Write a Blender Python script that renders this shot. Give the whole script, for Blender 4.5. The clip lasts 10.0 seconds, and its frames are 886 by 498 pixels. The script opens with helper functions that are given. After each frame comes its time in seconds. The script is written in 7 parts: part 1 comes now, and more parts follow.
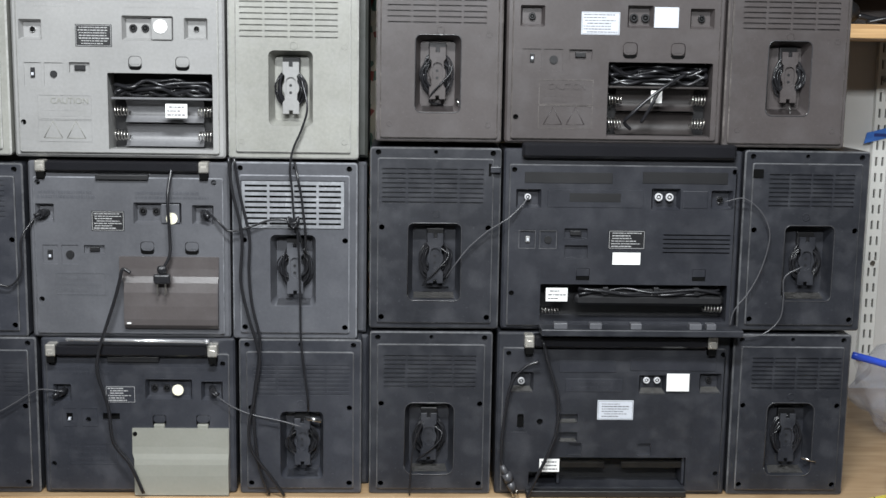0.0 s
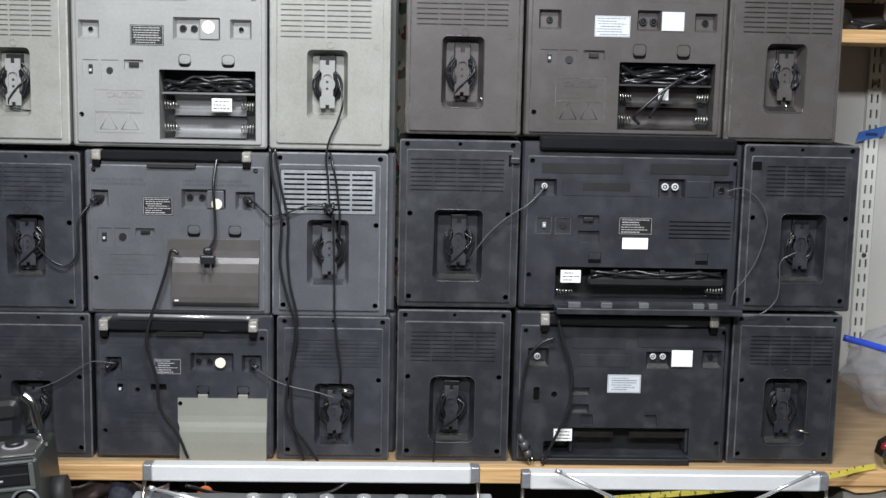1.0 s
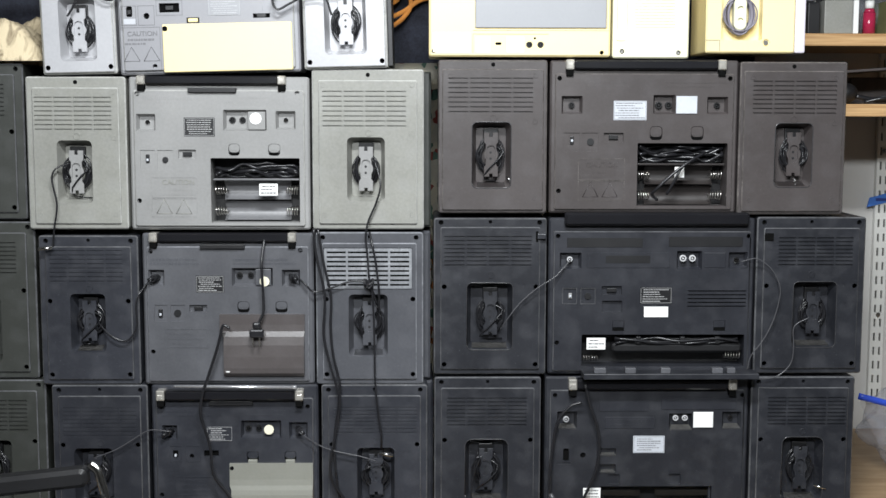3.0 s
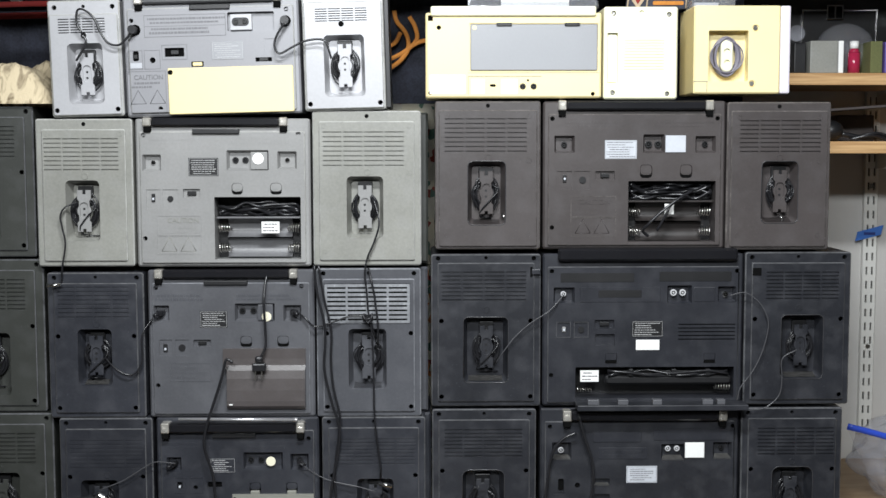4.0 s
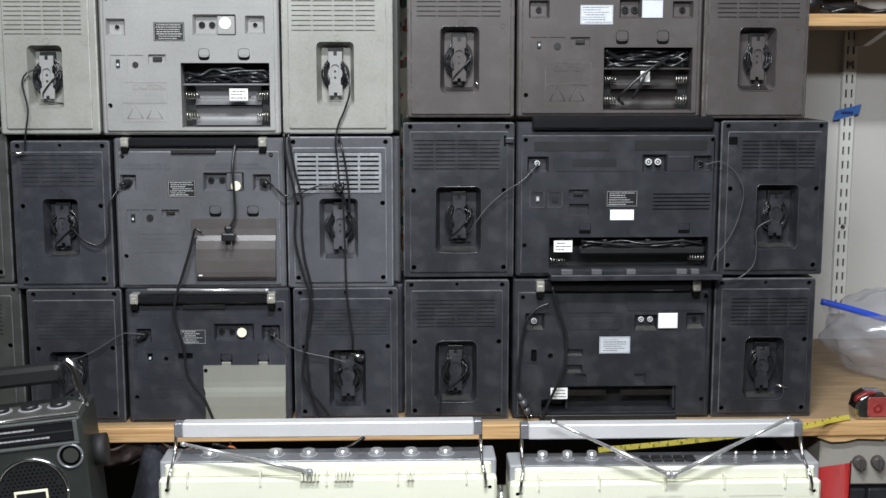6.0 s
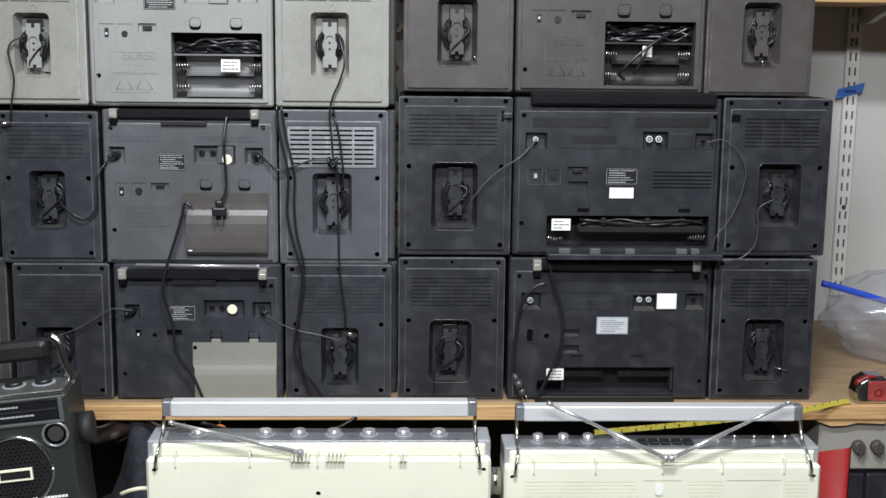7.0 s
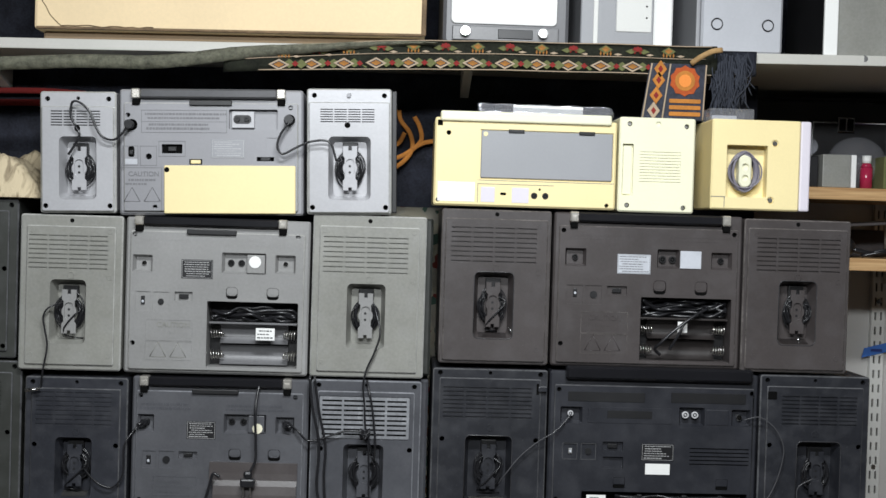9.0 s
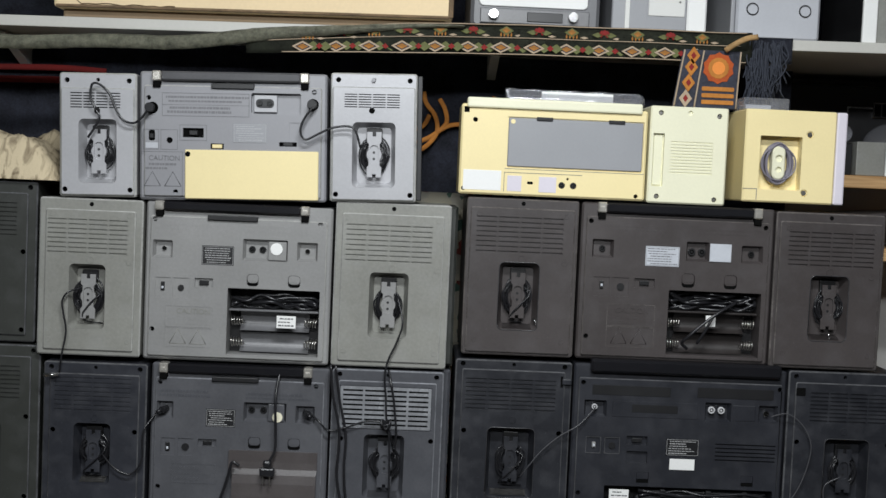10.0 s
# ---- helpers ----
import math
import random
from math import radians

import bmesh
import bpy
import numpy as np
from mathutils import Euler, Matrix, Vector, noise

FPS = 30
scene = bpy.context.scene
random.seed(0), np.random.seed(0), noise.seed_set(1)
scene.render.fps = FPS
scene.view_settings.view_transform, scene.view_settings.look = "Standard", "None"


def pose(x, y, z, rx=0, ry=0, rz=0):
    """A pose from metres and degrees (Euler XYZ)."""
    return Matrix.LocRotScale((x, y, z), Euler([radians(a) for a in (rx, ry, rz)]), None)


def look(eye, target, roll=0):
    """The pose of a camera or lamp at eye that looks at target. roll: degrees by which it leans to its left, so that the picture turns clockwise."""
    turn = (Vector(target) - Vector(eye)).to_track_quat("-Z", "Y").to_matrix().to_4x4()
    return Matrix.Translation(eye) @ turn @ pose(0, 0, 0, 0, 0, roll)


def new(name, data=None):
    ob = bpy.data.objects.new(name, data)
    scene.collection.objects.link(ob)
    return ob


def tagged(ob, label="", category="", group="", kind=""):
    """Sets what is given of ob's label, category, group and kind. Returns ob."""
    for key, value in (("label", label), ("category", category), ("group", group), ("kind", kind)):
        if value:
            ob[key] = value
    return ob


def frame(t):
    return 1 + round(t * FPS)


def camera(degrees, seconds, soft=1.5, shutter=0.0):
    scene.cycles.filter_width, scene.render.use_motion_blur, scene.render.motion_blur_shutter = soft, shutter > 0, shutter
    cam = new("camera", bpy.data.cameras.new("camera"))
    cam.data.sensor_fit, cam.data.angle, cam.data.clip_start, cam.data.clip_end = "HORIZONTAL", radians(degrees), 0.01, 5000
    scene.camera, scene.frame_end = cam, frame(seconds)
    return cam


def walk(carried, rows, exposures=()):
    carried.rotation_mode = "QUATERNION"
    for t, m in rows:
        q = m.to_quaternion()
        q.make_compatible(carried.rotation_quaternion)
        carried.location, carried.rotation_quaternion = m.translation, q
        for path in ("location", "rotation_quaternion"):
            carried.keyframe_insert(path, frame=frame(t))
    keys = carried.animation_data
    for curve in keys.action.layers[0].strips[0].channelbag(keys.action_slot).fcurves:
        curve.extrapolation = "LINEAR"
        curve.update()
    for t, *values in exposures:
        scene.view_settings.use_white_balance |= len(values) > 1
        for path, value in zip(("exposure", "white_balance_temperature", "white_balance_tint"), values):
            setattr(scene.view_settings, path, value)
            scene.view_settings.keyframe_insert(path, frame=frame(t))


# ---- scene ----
from mathutils import geometry

cam = camera(40.0, 10.0)
PATH = [
    (0, (-0.109, -1.753, 1.396), (-0.037, 0.25, 1.079), 0.9),
    (0.3, (-0.133, -1.815, 1.397), (-0.042, 0.185, 1.092), 1.4),
    (0.5, (-0.144, -1.846, 1.406), (-0.05, 0.16, 1.078), 1.4),
    (1, (-0.154, -1.906, 1.381), (-0.079, 0.082, 1.081), 1.2),
    (1.5, (-0.144, -1.941, 1.395), (-0.072, 0.052, 1.101), 1.3),
    (1.8, (-0.115, -1.935, 1.41), (-0.051, 0.054, 1.117), 1.1),
    (2, (-0.064, -1.924, 1.417), (-0.039, 0.063, 1.141), 3.2),
    (2.2, (-0.079, -1.914, 1.424), (-0.073, 0.074, 1.154), 3.2),
    (2.5, (-0.139, -1.942, 1.427), (-0.135, 0.045, 1.169), 1.5),
    (2.7, (-0.168, -1.984, 1.431), (-0.147, 0.005, 1.194), 0.3),
    (3.8, (-0.167, -2.089, 1.443), (-0.128, -0.099, 1.265), 0.1),
    (4, (-0.162, -2.094, 1.448), (-0.134, -0.104, 1.284), -0.1),
    (4.5, (-0.15, -2.104, 1.433), (-0.127, -0.111, 1.262), -0.2),
    (5, (-0.153, -2.095, 1.421), (-0.126, -0.103, 1.216), 0.3),
    (5.5, (-0.155, -2.082, 1.398), (-0.102, -0.091, 1.151), 0.1),
    (6, (-0.151, -2.074, 1.364), (-0.088, -0.087, 1.062), 0.0),
    (6.2, (-0.149, -2.073, 1.361), (-0.086, -0.088, 1.051), -0.1),
    (7.3, (-0.154, -2.016, 1.361), (-0.077, -0.029, 1.012), 0.8),
    (7.5, (-0.153, -2.01, 1.359), (-0.073, -0.026, 1.012), 0.5),
    (8, (-0.161, -1.986, 1.373), (-0.064, 0, 1.045), 1.6),
    (8.2, (-0.166, -1.985, 1.397), (-0.067, -0.003, 1.094), 1.2),
    (8.5, (-0.177, -1.983, 1.443), (-0.081, 0.001, 1.245), 1.6),
    (8.6, (-0.184, -1.985, 1.452), (-0.095, 0, 1.29), 2.0),
    (8.8, (-0.202, -1.992, 1.472), (-0.125, -0.003, 1.393), 1.6),
    (9, (-0.221, -1.996, 1.501), (-0.143, -0.003, 1.462), 1.7),
    (9.5, (-0.241, -1.977, 1.588), (-0.154, 0.015, 1.491), 1.9),
    (10, (-0.232, -1.957, 1.554), (-0.181, 0.037, 1.441), 2.5),
]
walk(cam, [(t, look(eye, target, roll)) for t, eye, target, roll in PATH],
     [(0.0, 0.30), (1.0, 0.25), (2.0, 0.25), (2.5, 0.20), (4.5, -0.04), (6.0, 0.1), (7.5, 0.02), (8.2, 0.12), (8.6, 0.15), (9.0, -0.47), (9.5, -0.76), (10.0, -0.78)])

# ---- light ----
world = bpy.data.worlds.new("room_air")
scene.world = world
world.use_nodes = True
world.node_tree.nodes["Background"].inputs[0].default_value = (0.9, 0.95, 1.0, 1)
world.node_tree.nodes["Background"].inputs[1].default_value = 0.009


def lamp(name, loc, target, w, h, watts, color):
    d = bpy.data.lights.new(name, "AREA")
    d.shape, d.size, d.size_y, d.energy, d.color = "RECTANGLE", w, h, watts, color
    ob = new(name, d)
    ob.matrix_world = look(loc, target)
    return ob


lamp("tube_lamp", (-0.10, -1.28, 2.50), (-0.10, -0.9, 0.0), 0.6, 0.14, 50.5, (0.93, 0.97, 1.0))
lamp("tube_lamp", (-0.36, -2.7, 2.42), (-0.08, 0.0, 1.25), 1.2, 0.16, 67, (0.93, 0.97, 1.0))

# ---- materials ----


def mat(name, col, rough=0.5, metal=0.0, var=0.12, scale=9.0, grain=220.0, bump=0.04, dust=0.0, coat=0.0):
    """A surface with blotches, fine grain and, if asked, pale dust in patches."""
    m = bpy.data.materials.new(name)
    m.use_nodes = True
    nt = m.node_tree
    b = nt.nodes["Principled BSDF"]
    tc = nt.nodes.new("ShaderNodeTexCoord")
    big = nt.nodes.new("ShaderNodeTexNoise")
    big.inputs["Scale"].default_value, big.inputs["Detail"].default_value = scale, 5
    fine = nt.nodes.new("ShaderNodeTexNoise")
    fine.inputs["Scale"].default_value, fine.inputs["Detail"].default_value = grain, 3
    for n in (big, fine):
        nt.links.new(tc.outputs["Object"], n.inputs["Vector"])
    mixf = nt.nodes.new("ShaderNodeMix")
    mixf.inputs[0].default_value = 0.35
    nt.links.new(big.outputs["Fac"], mixf.inputs[2])
    nt.links.new(fine.outputs["Fac"], mixf.inputs[3])
    ramp = nt.nodes.new("ShaderNodeValToRGB")
    ramp.color_ramp.elements[0].position, ramp.color_ramp.elements[1].position = 0.3, 0.7
    ramp.color_ramp.elements[0].color = (*[c * (1 - var) for c in col], 1)
    ramp.color_ramp.elements[1].color = (*[min(1, c * (1 + var)) for c in col], 1)
    nt.links.new(mixf.outputs[0], ramp.inputs[0])
    colour = ramp.outputs[0]
    if dust:
        dm = None
        for sc, det, lo, hi, top, tint in ((34, 9, 0.46, 0.80, dust * 0.55, (0.33, 0.33, 0.35, 1)), (420, 3, 0.67, 0.80, min(0.5, dust * 1.3), (0.37, 0.37, 0.39, 1))):
            dn = nt.nodes.new("ShaderNodeTexNoise")
            dn.inputs["Scale"].default_value, dn.inputs["Detail"].default_value = sc, det
            nt.links.new(tc.outputs["Object"], dn.inputs["Vector"])
            dr = nt.nodes.new("ShaderNodeMapRange")
            dr.inputs[1].default_value, dr.inputs[2].default_value, dr.inputs[4].default_value = lo, hi, top
            nt.links.new(dn.outputs["Fac"], dr.inputs[0])
            dm = nt.nodes.new("ShaderNodeMix")
            dm.data_type = "RGBA"
            nt.links.new(dr.outputs[0], dm.inputs[0])
            nt.links.new(colour, dm.inputs[6])
            dm.inputs[7].default_value = tint
            colour = dm.outputs[2]
    nt.links.new(colour, b.inputs["Base Color"])
    rr = nt.nodes.new("ShaderNodeMapRange")
    rr.inputs[3].default_value, rr.inputs[4].default_value = max(0.02, rough - 0.08), min(1, rough + 0.08)
    nt.links.new(big.outputs["Fac"], rr.inputs[0])
    nt.links.new(rr.outputs[0], b.inputs["Roughness"])
    b.inputs["Metallic"].default_value = metal
    b.inputs["Coat Weight"].default_value = coat
    if bump:
        bp = nt.nodes.new("ShaderNodeBump")
        bp.inputs["Strength"].default_value, bp.inputs["Distance"].default_value = bump, 0.002
        nt.links.new(fine.outputs["Fac"], bp.inputs["Height"])
        nt.links.new(bp.outputs[0], b.inputs["Normal"])
    return m


def wood(name, a, c, stretch=(1.2, 14, 14), rough=0.55):
    m = mat(name, a, rough)
    nt = m.node_tree
    b = nt.nodes["Principled BSDF"]
    tc = nt.nodes.new("ShaderNodeTexCoord")
    mp = nt.nodes.new("ShaderNodeMapping")
    mp.inputs["Scale"].default_value = stretch
    nt.links.new(tc.outputs["Object"], mp.inputs[0])
    nz = nt.nodes.new("ShaderNodeTexNoise")
    nz.inputs["Scale"].default_value, nz.inputs["Detail"].default_value, nz.inputs["Distortion"].default_value = 3, 6, 0.8
    nt.links.new(mp.outputs[0], nz.inputs["Vector"])
    rp = nt.nodes.new("ShaderNodeValToRGB")
    rp.color_ramp.elements[0].position, rp.color_ramp.elements[1].position = 0.32, 0.68
    rp.color_ramp.elements[0].color, rp.color_ramp.elements[1].color = (*c, 1), (*a, 1)
    nt.links.new(nz.outputs["Fac"], rp.inputs[0])
    nt.links.new(rp.outputs[0], b.inputs["Base Color"])
    return m


CHAR = mat("charcoal_plastic", (0.020, 0.0212, 0.0266), 0.38, var=0.24, scale=11, dust=0.10)
# lamp sheen on the L2 row is put in as lighter charcoal base colours
SLATE_LIT = mat("charcoal_plastic_lit_pale", (0.084, 0.0855, 0.094), 0.35, var=0.18, scale=7, dust=0.13)
SLATE = mat("charcoal_plastic_lit", (0.070, 0.072, 0.081), 0.35, var=0.18, scale=7, dust=0.13)
GRAPHITE = mat("graphite_plastic", (0.0265, 0.0282, 0.035), 0.37, var=0.28, scale=7, dust=0.14)
CHAR_WORN = mat("charcoal_plastic_dusty", (0.0178, 0.0189, 0.0234), 0.38, var=0.26, scale=11, dust=0.14)
# worn silvery grille, base colour raised to carry its bright highlights
CHAR_GLOSS = mat("worn_grille_bright_sheen", (0.34, 0.35, 0.37), 0.26, metal=0.35, var=0.3, scale=22, dust=0.08)
DUSTGREY = mat("grey_dust_film", (0.09, 0.087, 0.083), 0.8, var=0.35, scale=60)
RECESSDUST = mat("thin_grey_dust", (0.066, 0.064, 0.062), 0.8, var=0.4, scale=50)
BAYDUST = mat("brown_dusty_tray", (0.0085, 0.007, 0.0055), 0.65, var=0.9, scale=45)
RIM = mat("worn_rim_glint_plastic", (0.045, 0.045, 0.048), 0.25, var=0.3, scale=60, bump=0)
BROWN = mat("brown_black_plastic", (0.055, 0.047, 0.046), 0.42, var=0.18, scale=6, dust=0.10)
GREY = mat("mid_grey_plastic", (0.25, 0.248, 0.243), 0.43, var=0.14, dust=0.16)
OLIVE = mat("green_grey_plastic", (0.236, 0.235, 0.212), 0.42, var=0.2, dust=0.26)
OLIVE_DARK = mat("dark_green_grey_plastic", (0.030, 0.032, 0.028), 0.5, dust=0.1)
SILVER = mat("silver_paint", (0.41, 0.41, 0.425), 0.36, metal=0.15, var=0.08)
YELLOW = mat("yellow_cream_plastic", (0.84, 0.71, 0.38), 0.45, var=0.04)
CREAM = mat("pale_cream_plastic", (0.80, 0.78, 0.58), 0.42, var=0.05)
IVORY = mat("ivory_plastic", (0.75, 0.75, 0.62), 0.4, var=0.05, dust=0.05)
DOORGREY = mat("grey_door_plastic", (0.29, 0.295, 0.31), 0.38, var=0.04)
TAUPE = mat("taupe_plastic", (0.072, 0.063, 0.062), 0.33, var=0.14, dust=0.08)
# edge highlights painted as paler, glossier plastic on the chamfers
EDGE_DARK = mat("dark_edge_highlight", (0.085, 0.086, 0.09), 0.24, var=0.5, scale=40, bump=0)
EDGE_BROWN = mat("brown_edge_highlight", (0.105, 0.095, 0.09), 0.26, var=0.5, scale=40, bump=0)
EDGE_SLATE = mat("slate_edge_highlight", (0.19, 0.195, 0.21), 0.22, var=0.5, scale=40, bump=0)
EDGE_PALE = mat("pale_edge_highlight", (0.36, 0.36, 0.34), 0.3, var=0.3, scale=40, bump=0)
KHAKI = mat("khaki_plastic", (0.22, 0.22, 0.19), 0.4, var=0.08, dust=0.1)
BLACK = mat("black_plastic", (0.010, 0.010, 0.011), 0.42, dust=0.02)
# shade inside holes and slots is painted: near-black floor without sheen
VOID = mat("hollow_shade_black", (0.006, 0.006, 0.006), 0.8, bump=0)
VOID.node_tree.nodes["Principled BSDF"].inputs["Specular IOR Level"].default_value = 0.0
RUBBER = mat("black_cable_rubber", (0.014, 0.014, 0.016), 0.30, bump=0.02)
GREYCABLE = mat("grey_cable_rubber", (0.060, 0.060, 0.065), 0.34, bump=0.02)
LILACCABLE = mat("lilac_grey_cable", (0.20, 0.185, 0.22), 0.35, bump=0.02)
# cream reflection in the chrome caps is put into this base colour
CAPMETAL = mat("chrome_cream_reflection", (0.70, 0.67, 0.61), 0.26, metal=0.7, var=0.15, scale=60, bump=0)
PRINT = mat("dark_grey_print", (0.16, 0.16, 0.17), 0.6, bump=0)
CHROME = mat("chrome", (0.72, 0.72, 0.72), 0.14, metal=1.0, var=0.05, bump=0)
STEEL = mat("nickel_spring_steel", (0.62, 0.6, 0.56), 0.28, metal=1.0, bump=0)
ALU = mat("brushed_aluminium", (0.68, 0.68, 0.695), 0.36, metal=0.3, var=0.06)
LABEL = mat("aged_grey_label", (0.50, 0.52, 0.56), 0.6, var=0.08, scale=40)
GREYHANDLE = mat("gloss_grey_plastic", (0.085, 0.085, 0.09), 0.22, bump=0)
PAPER = mat("white_paper", (0.82, 0.82, 0.80), 0.7, var=0.03)
INK = mat("grey_ink", (0.13, 0.13, 0.135), 0.6, bump=0)
PALEINK = mat("pale_ink", (0.38, 0.38, 0.38), 0.6, bump=0)
LIGHTINK = mat("faint_grey_ink", (0.52, 0.52, 0.53), 0.6, bump=0)
LILACW = mat("lilac_white_plastic", (0.66, 0.62, 0.68), 0.5, var=0.04)
STICKER = mat("cream_sticker", (0.82, 0.78, 0.60), 0.6, var=0.03)
PINE = wood("pine_board", (0.66, 0.43, 0.21), (0.40, 0.22, 0.09), (2.0, 55, 55))
PLY = wood("plywood_top", (0.37, 0.26, 0.15), (0.26, 0.165, 0.085), (2.5, 16, 16))
WALL = mat("painted_wall", (0.52, 0.51, 0.49), 0.6, var=0.03, scale=3, grain=90)
WHITE = mat("white_laminate", (0.52, 0.51, 0.47), 0.45, var=0.05)
STDPAINT = mat("pale_grey_steel_paint", (0.66, 0.66, 0.63), 0.35, var=0.03)
CARD = mat("pale_cardboard", (0.80, 0.63, 0.39), 0.75, var=0.07, scale=5)
DARKROOM = mat("dark_floor", (0.08, 0.075, 0.07), 0.7)
# added room surfaces, coloured dark to cut bounced light and raise contrast
CEIL = mat("dimmed_unseen_ceiling", (0.30, 0.30, 0.29), 0.8)
DIMWALL = mat("dimmed_unseen_wall", (0.13, 0.125, 0.12), 0.7)
# less metallic than chrome, bright reflections put in as base colour
AERIAL = mat("satin_chrome", (0.70, 0.70, 0.72), 0.22, metal=0.75, var=0.06, bump=0)
SATIN = mat("satin_silver_paint", (0.46, 0.47, 0.50), 0.4, metal=0.15, var=0.06)
WORNDECK = mat("dark_worn_deck", (0.055, 0.055, 0.052), 0.4, var=0.4, scale=24, dust=0.15)
HANDLE = mat("gloss_black_plastic", (0.010, 0.010, 0.012), 0.22, bump=0)
DECKMETAL = mat("worn_deck_metal", (0.24, 0.245, 0.265), 0.3, metal=0.5, var=0.25, scale=30)
MIDSILVER = mat("dull_silver_paint", (0.26, 0.26, 0.275), 0.42, metal=0.1, var=0.06)
GREENFUZZ = mat("fuzzy_green_grey_wool", (0.22, 0.22, 0.165), 0.95, var=0.55, scale=60, bump=0.5)
BLUETAPE = mat("blue_masking_tape", (0.05, 0.17, 0.55), 0.6)
TAPEYEL = mat("yellow_tape_blade", (0.76, 0.66, 0.12), 0.35)
REDPL = mat("red_plastic", (0.50, 0.03, 0.03), 0.35)
DARKRED = mat("dark_red_plastic", (0.22, 0.02, 0.02), 0.3)
NAVY = mat("black_navy_cloth", (0.032, 0.035, 0.050), 0.95, var=0.7, scale=22, bump=0.2)
ORANGE = mat("orange_wool", (0.44, 0.17, 0.03), 0.9, var=0.25, scale=30, bump=0.2)
BANDGOLD = mat("gold_wool", (0.30, 0.13, 0.03), 0.95, var=0.4, scale=60, bump=0.3)
REDW = mat("red_wool", (0.21, 0.016, 0.014), 0.9, var=0.3, bump=0.2)
GREENW = mat("olive_wool", (0.12, 0.128, 0.048), 0.9, var=0.3, bump=0.2)
PALEW = mat("pale_wool", (0.40, 0.31, 0.22), 0.9, var=0.2, bump=0.2)
FUR = mat("tan_fleece", (0.52, 0.43, 0.29), 0.95, var=0.6, scale=22, bump=0.5)

# ---- mesh helpers ----


def root_of(ob):
    while ob.parent:
        ob = ob.parent
    return ob


def part(name, bm, mats, parent=None, label=""):
    """Link a bmesh, built in world places, as one mesh under parent."""
    me = bpy.data.meshes.new(name)
    if parent is not None:
        bmesh.ops.translate(bm, verts=bm.verts[:], vec=-root_of(parent).location)
    bm.to_mesh(me)
    bm.free()
    for m in mats if isinstance(mats, (list, tuple)) else [mats]:
        me.materials.append(m)
    ob = new(name, me)
    if parent is not None:
        ob.parent = parent
    if label:
        ob["label"] = label
    return ob


def thing(name, loc, label, category, group="", kind=""):
    e = new(name)
    e.location = loc
    e.empty_display_size = 0.05
    return tagged(e, label, category, group, kind)


def rrect(x0, x1, z0, z1, r=0.0, n=4):
    if r <= 0:
        return [(x0, z0), (x1, z0), (x1, z1), (x0, z1)]
    out = []
    for cx, cz, a0 in ((x0 + r, z0 + r, 180), (x1 - r, z0 + r, 270), (x1 - r, z1 - r, 0), (x0 + r, z1 - r, 90)):
        for k in range(n + 1):
            a = radians(a0 + 90 * k / n)
            out.append((cx + r * math.cos(a), cz + r * math.sin(a)))
    return out


def circ(cx, cz, r, n=12):
    return [(cx + r * math.cos(2 * math.pi * k / n), cz + r * math.sin(2 * math.pi * k / n)) for k in range(n)]


def grow(loop, d):
    """A convex loop moved outwards by d (inwards if negative)."""
    out = []
    n = len(loop)
    for k in range(n):
        a, b, c = Vector(loop[k - 1]), Vector(loop[k]), Vector(loop[(k + 1) % n])
        e1, e2 = (b - a).normalized(), (c - b).normalized()
        n1, n2 = Vector((e1.y, -e1.x)), Vector((e2.y, -e2.x))
        m = (n1 + n2)
        m = m / max(0.3, 1 + n1.dot(n2))
        out.append((b.x + m.x * d, b.y + m.y * d))
    return out


def shell(bm, loop, y, depth, holes=(), ch=0.003, mi=0, cap=True, edge=None):
    """A block whose front, at y and facing -y, has the outline loop and real hollows.
    holes: (loop, depth, material of the floor, taper)."""
    inner = grow(loop, -ch)
    loops = [inner] + [h[0] for h in holes]
    verts = [bm.verts.new((p[0], y, p[1])) for lp in loops for p in lp]
    tris = geometry.tessellate_polygon([[Vector((p[0], p[1], 0)) for p in lp] for lp in loops])
    for t in tris:
        a, b, c = (verts[k] for k in t)
        u, v = b.co - a.co, c.co - a.co
        if u.cross(v).y > 0:
            b, c = c, b
        try:
            bm.faces.new((a, b, c)).material_index = mi
        except ValueError:
            pass
    n = len(inner)
    front = verts[:n]
    mid = [bm.verts.new((p[0], y + ch, p[1])) for p in loop]
    back = [bm.verts.new((p[0], y + depth, p[1])) for p in loop]
    for a, b in ((front, mid), (mid, back)):
        for k in range(n):
            bm.faces.new((a[k], b[k], b[(k + 1) % n], a[(k + 1) % n])).material_index = edge if edge is not None and a is front else mi
    if cap:
        bm.faces.new(list(reversed(back))).material_index = mi
    k0 = n
    for h in holes:
        lp, d, hm = h[0], h[1], h[2]
        tp = h[3] if len(h) > 3 else 0.0
        rim = verts[k0:k0 + len(lp)]
        k0 += len(lp)
        xs, zs = [p[0] for p in lp], [p[1] for p in lp]
        mx_, mz_, hx_, hz_ = (min(xs) + max(xs)) / 2, (min(zs) + max(zs)) / 2, (max(xs) - min(xs)) / 2, (max(zs) - min(zs)) / 2
        bot = [bm.verts.new((mx_ + (p[0] - mx_) * (1 - tp / hx_), y + d, mz_ + (p[1] - mz_) * (1 - tp / hz_))) for p in lp]
        m = len(lp)
        for k in range(m):
            bm.faces.new((rim[k], rim[(k + 1) % m], bot[(k + 1) % m], bot[k])).material_index = mi
        bm.faces.new(bot).material_index = hm
    return bm


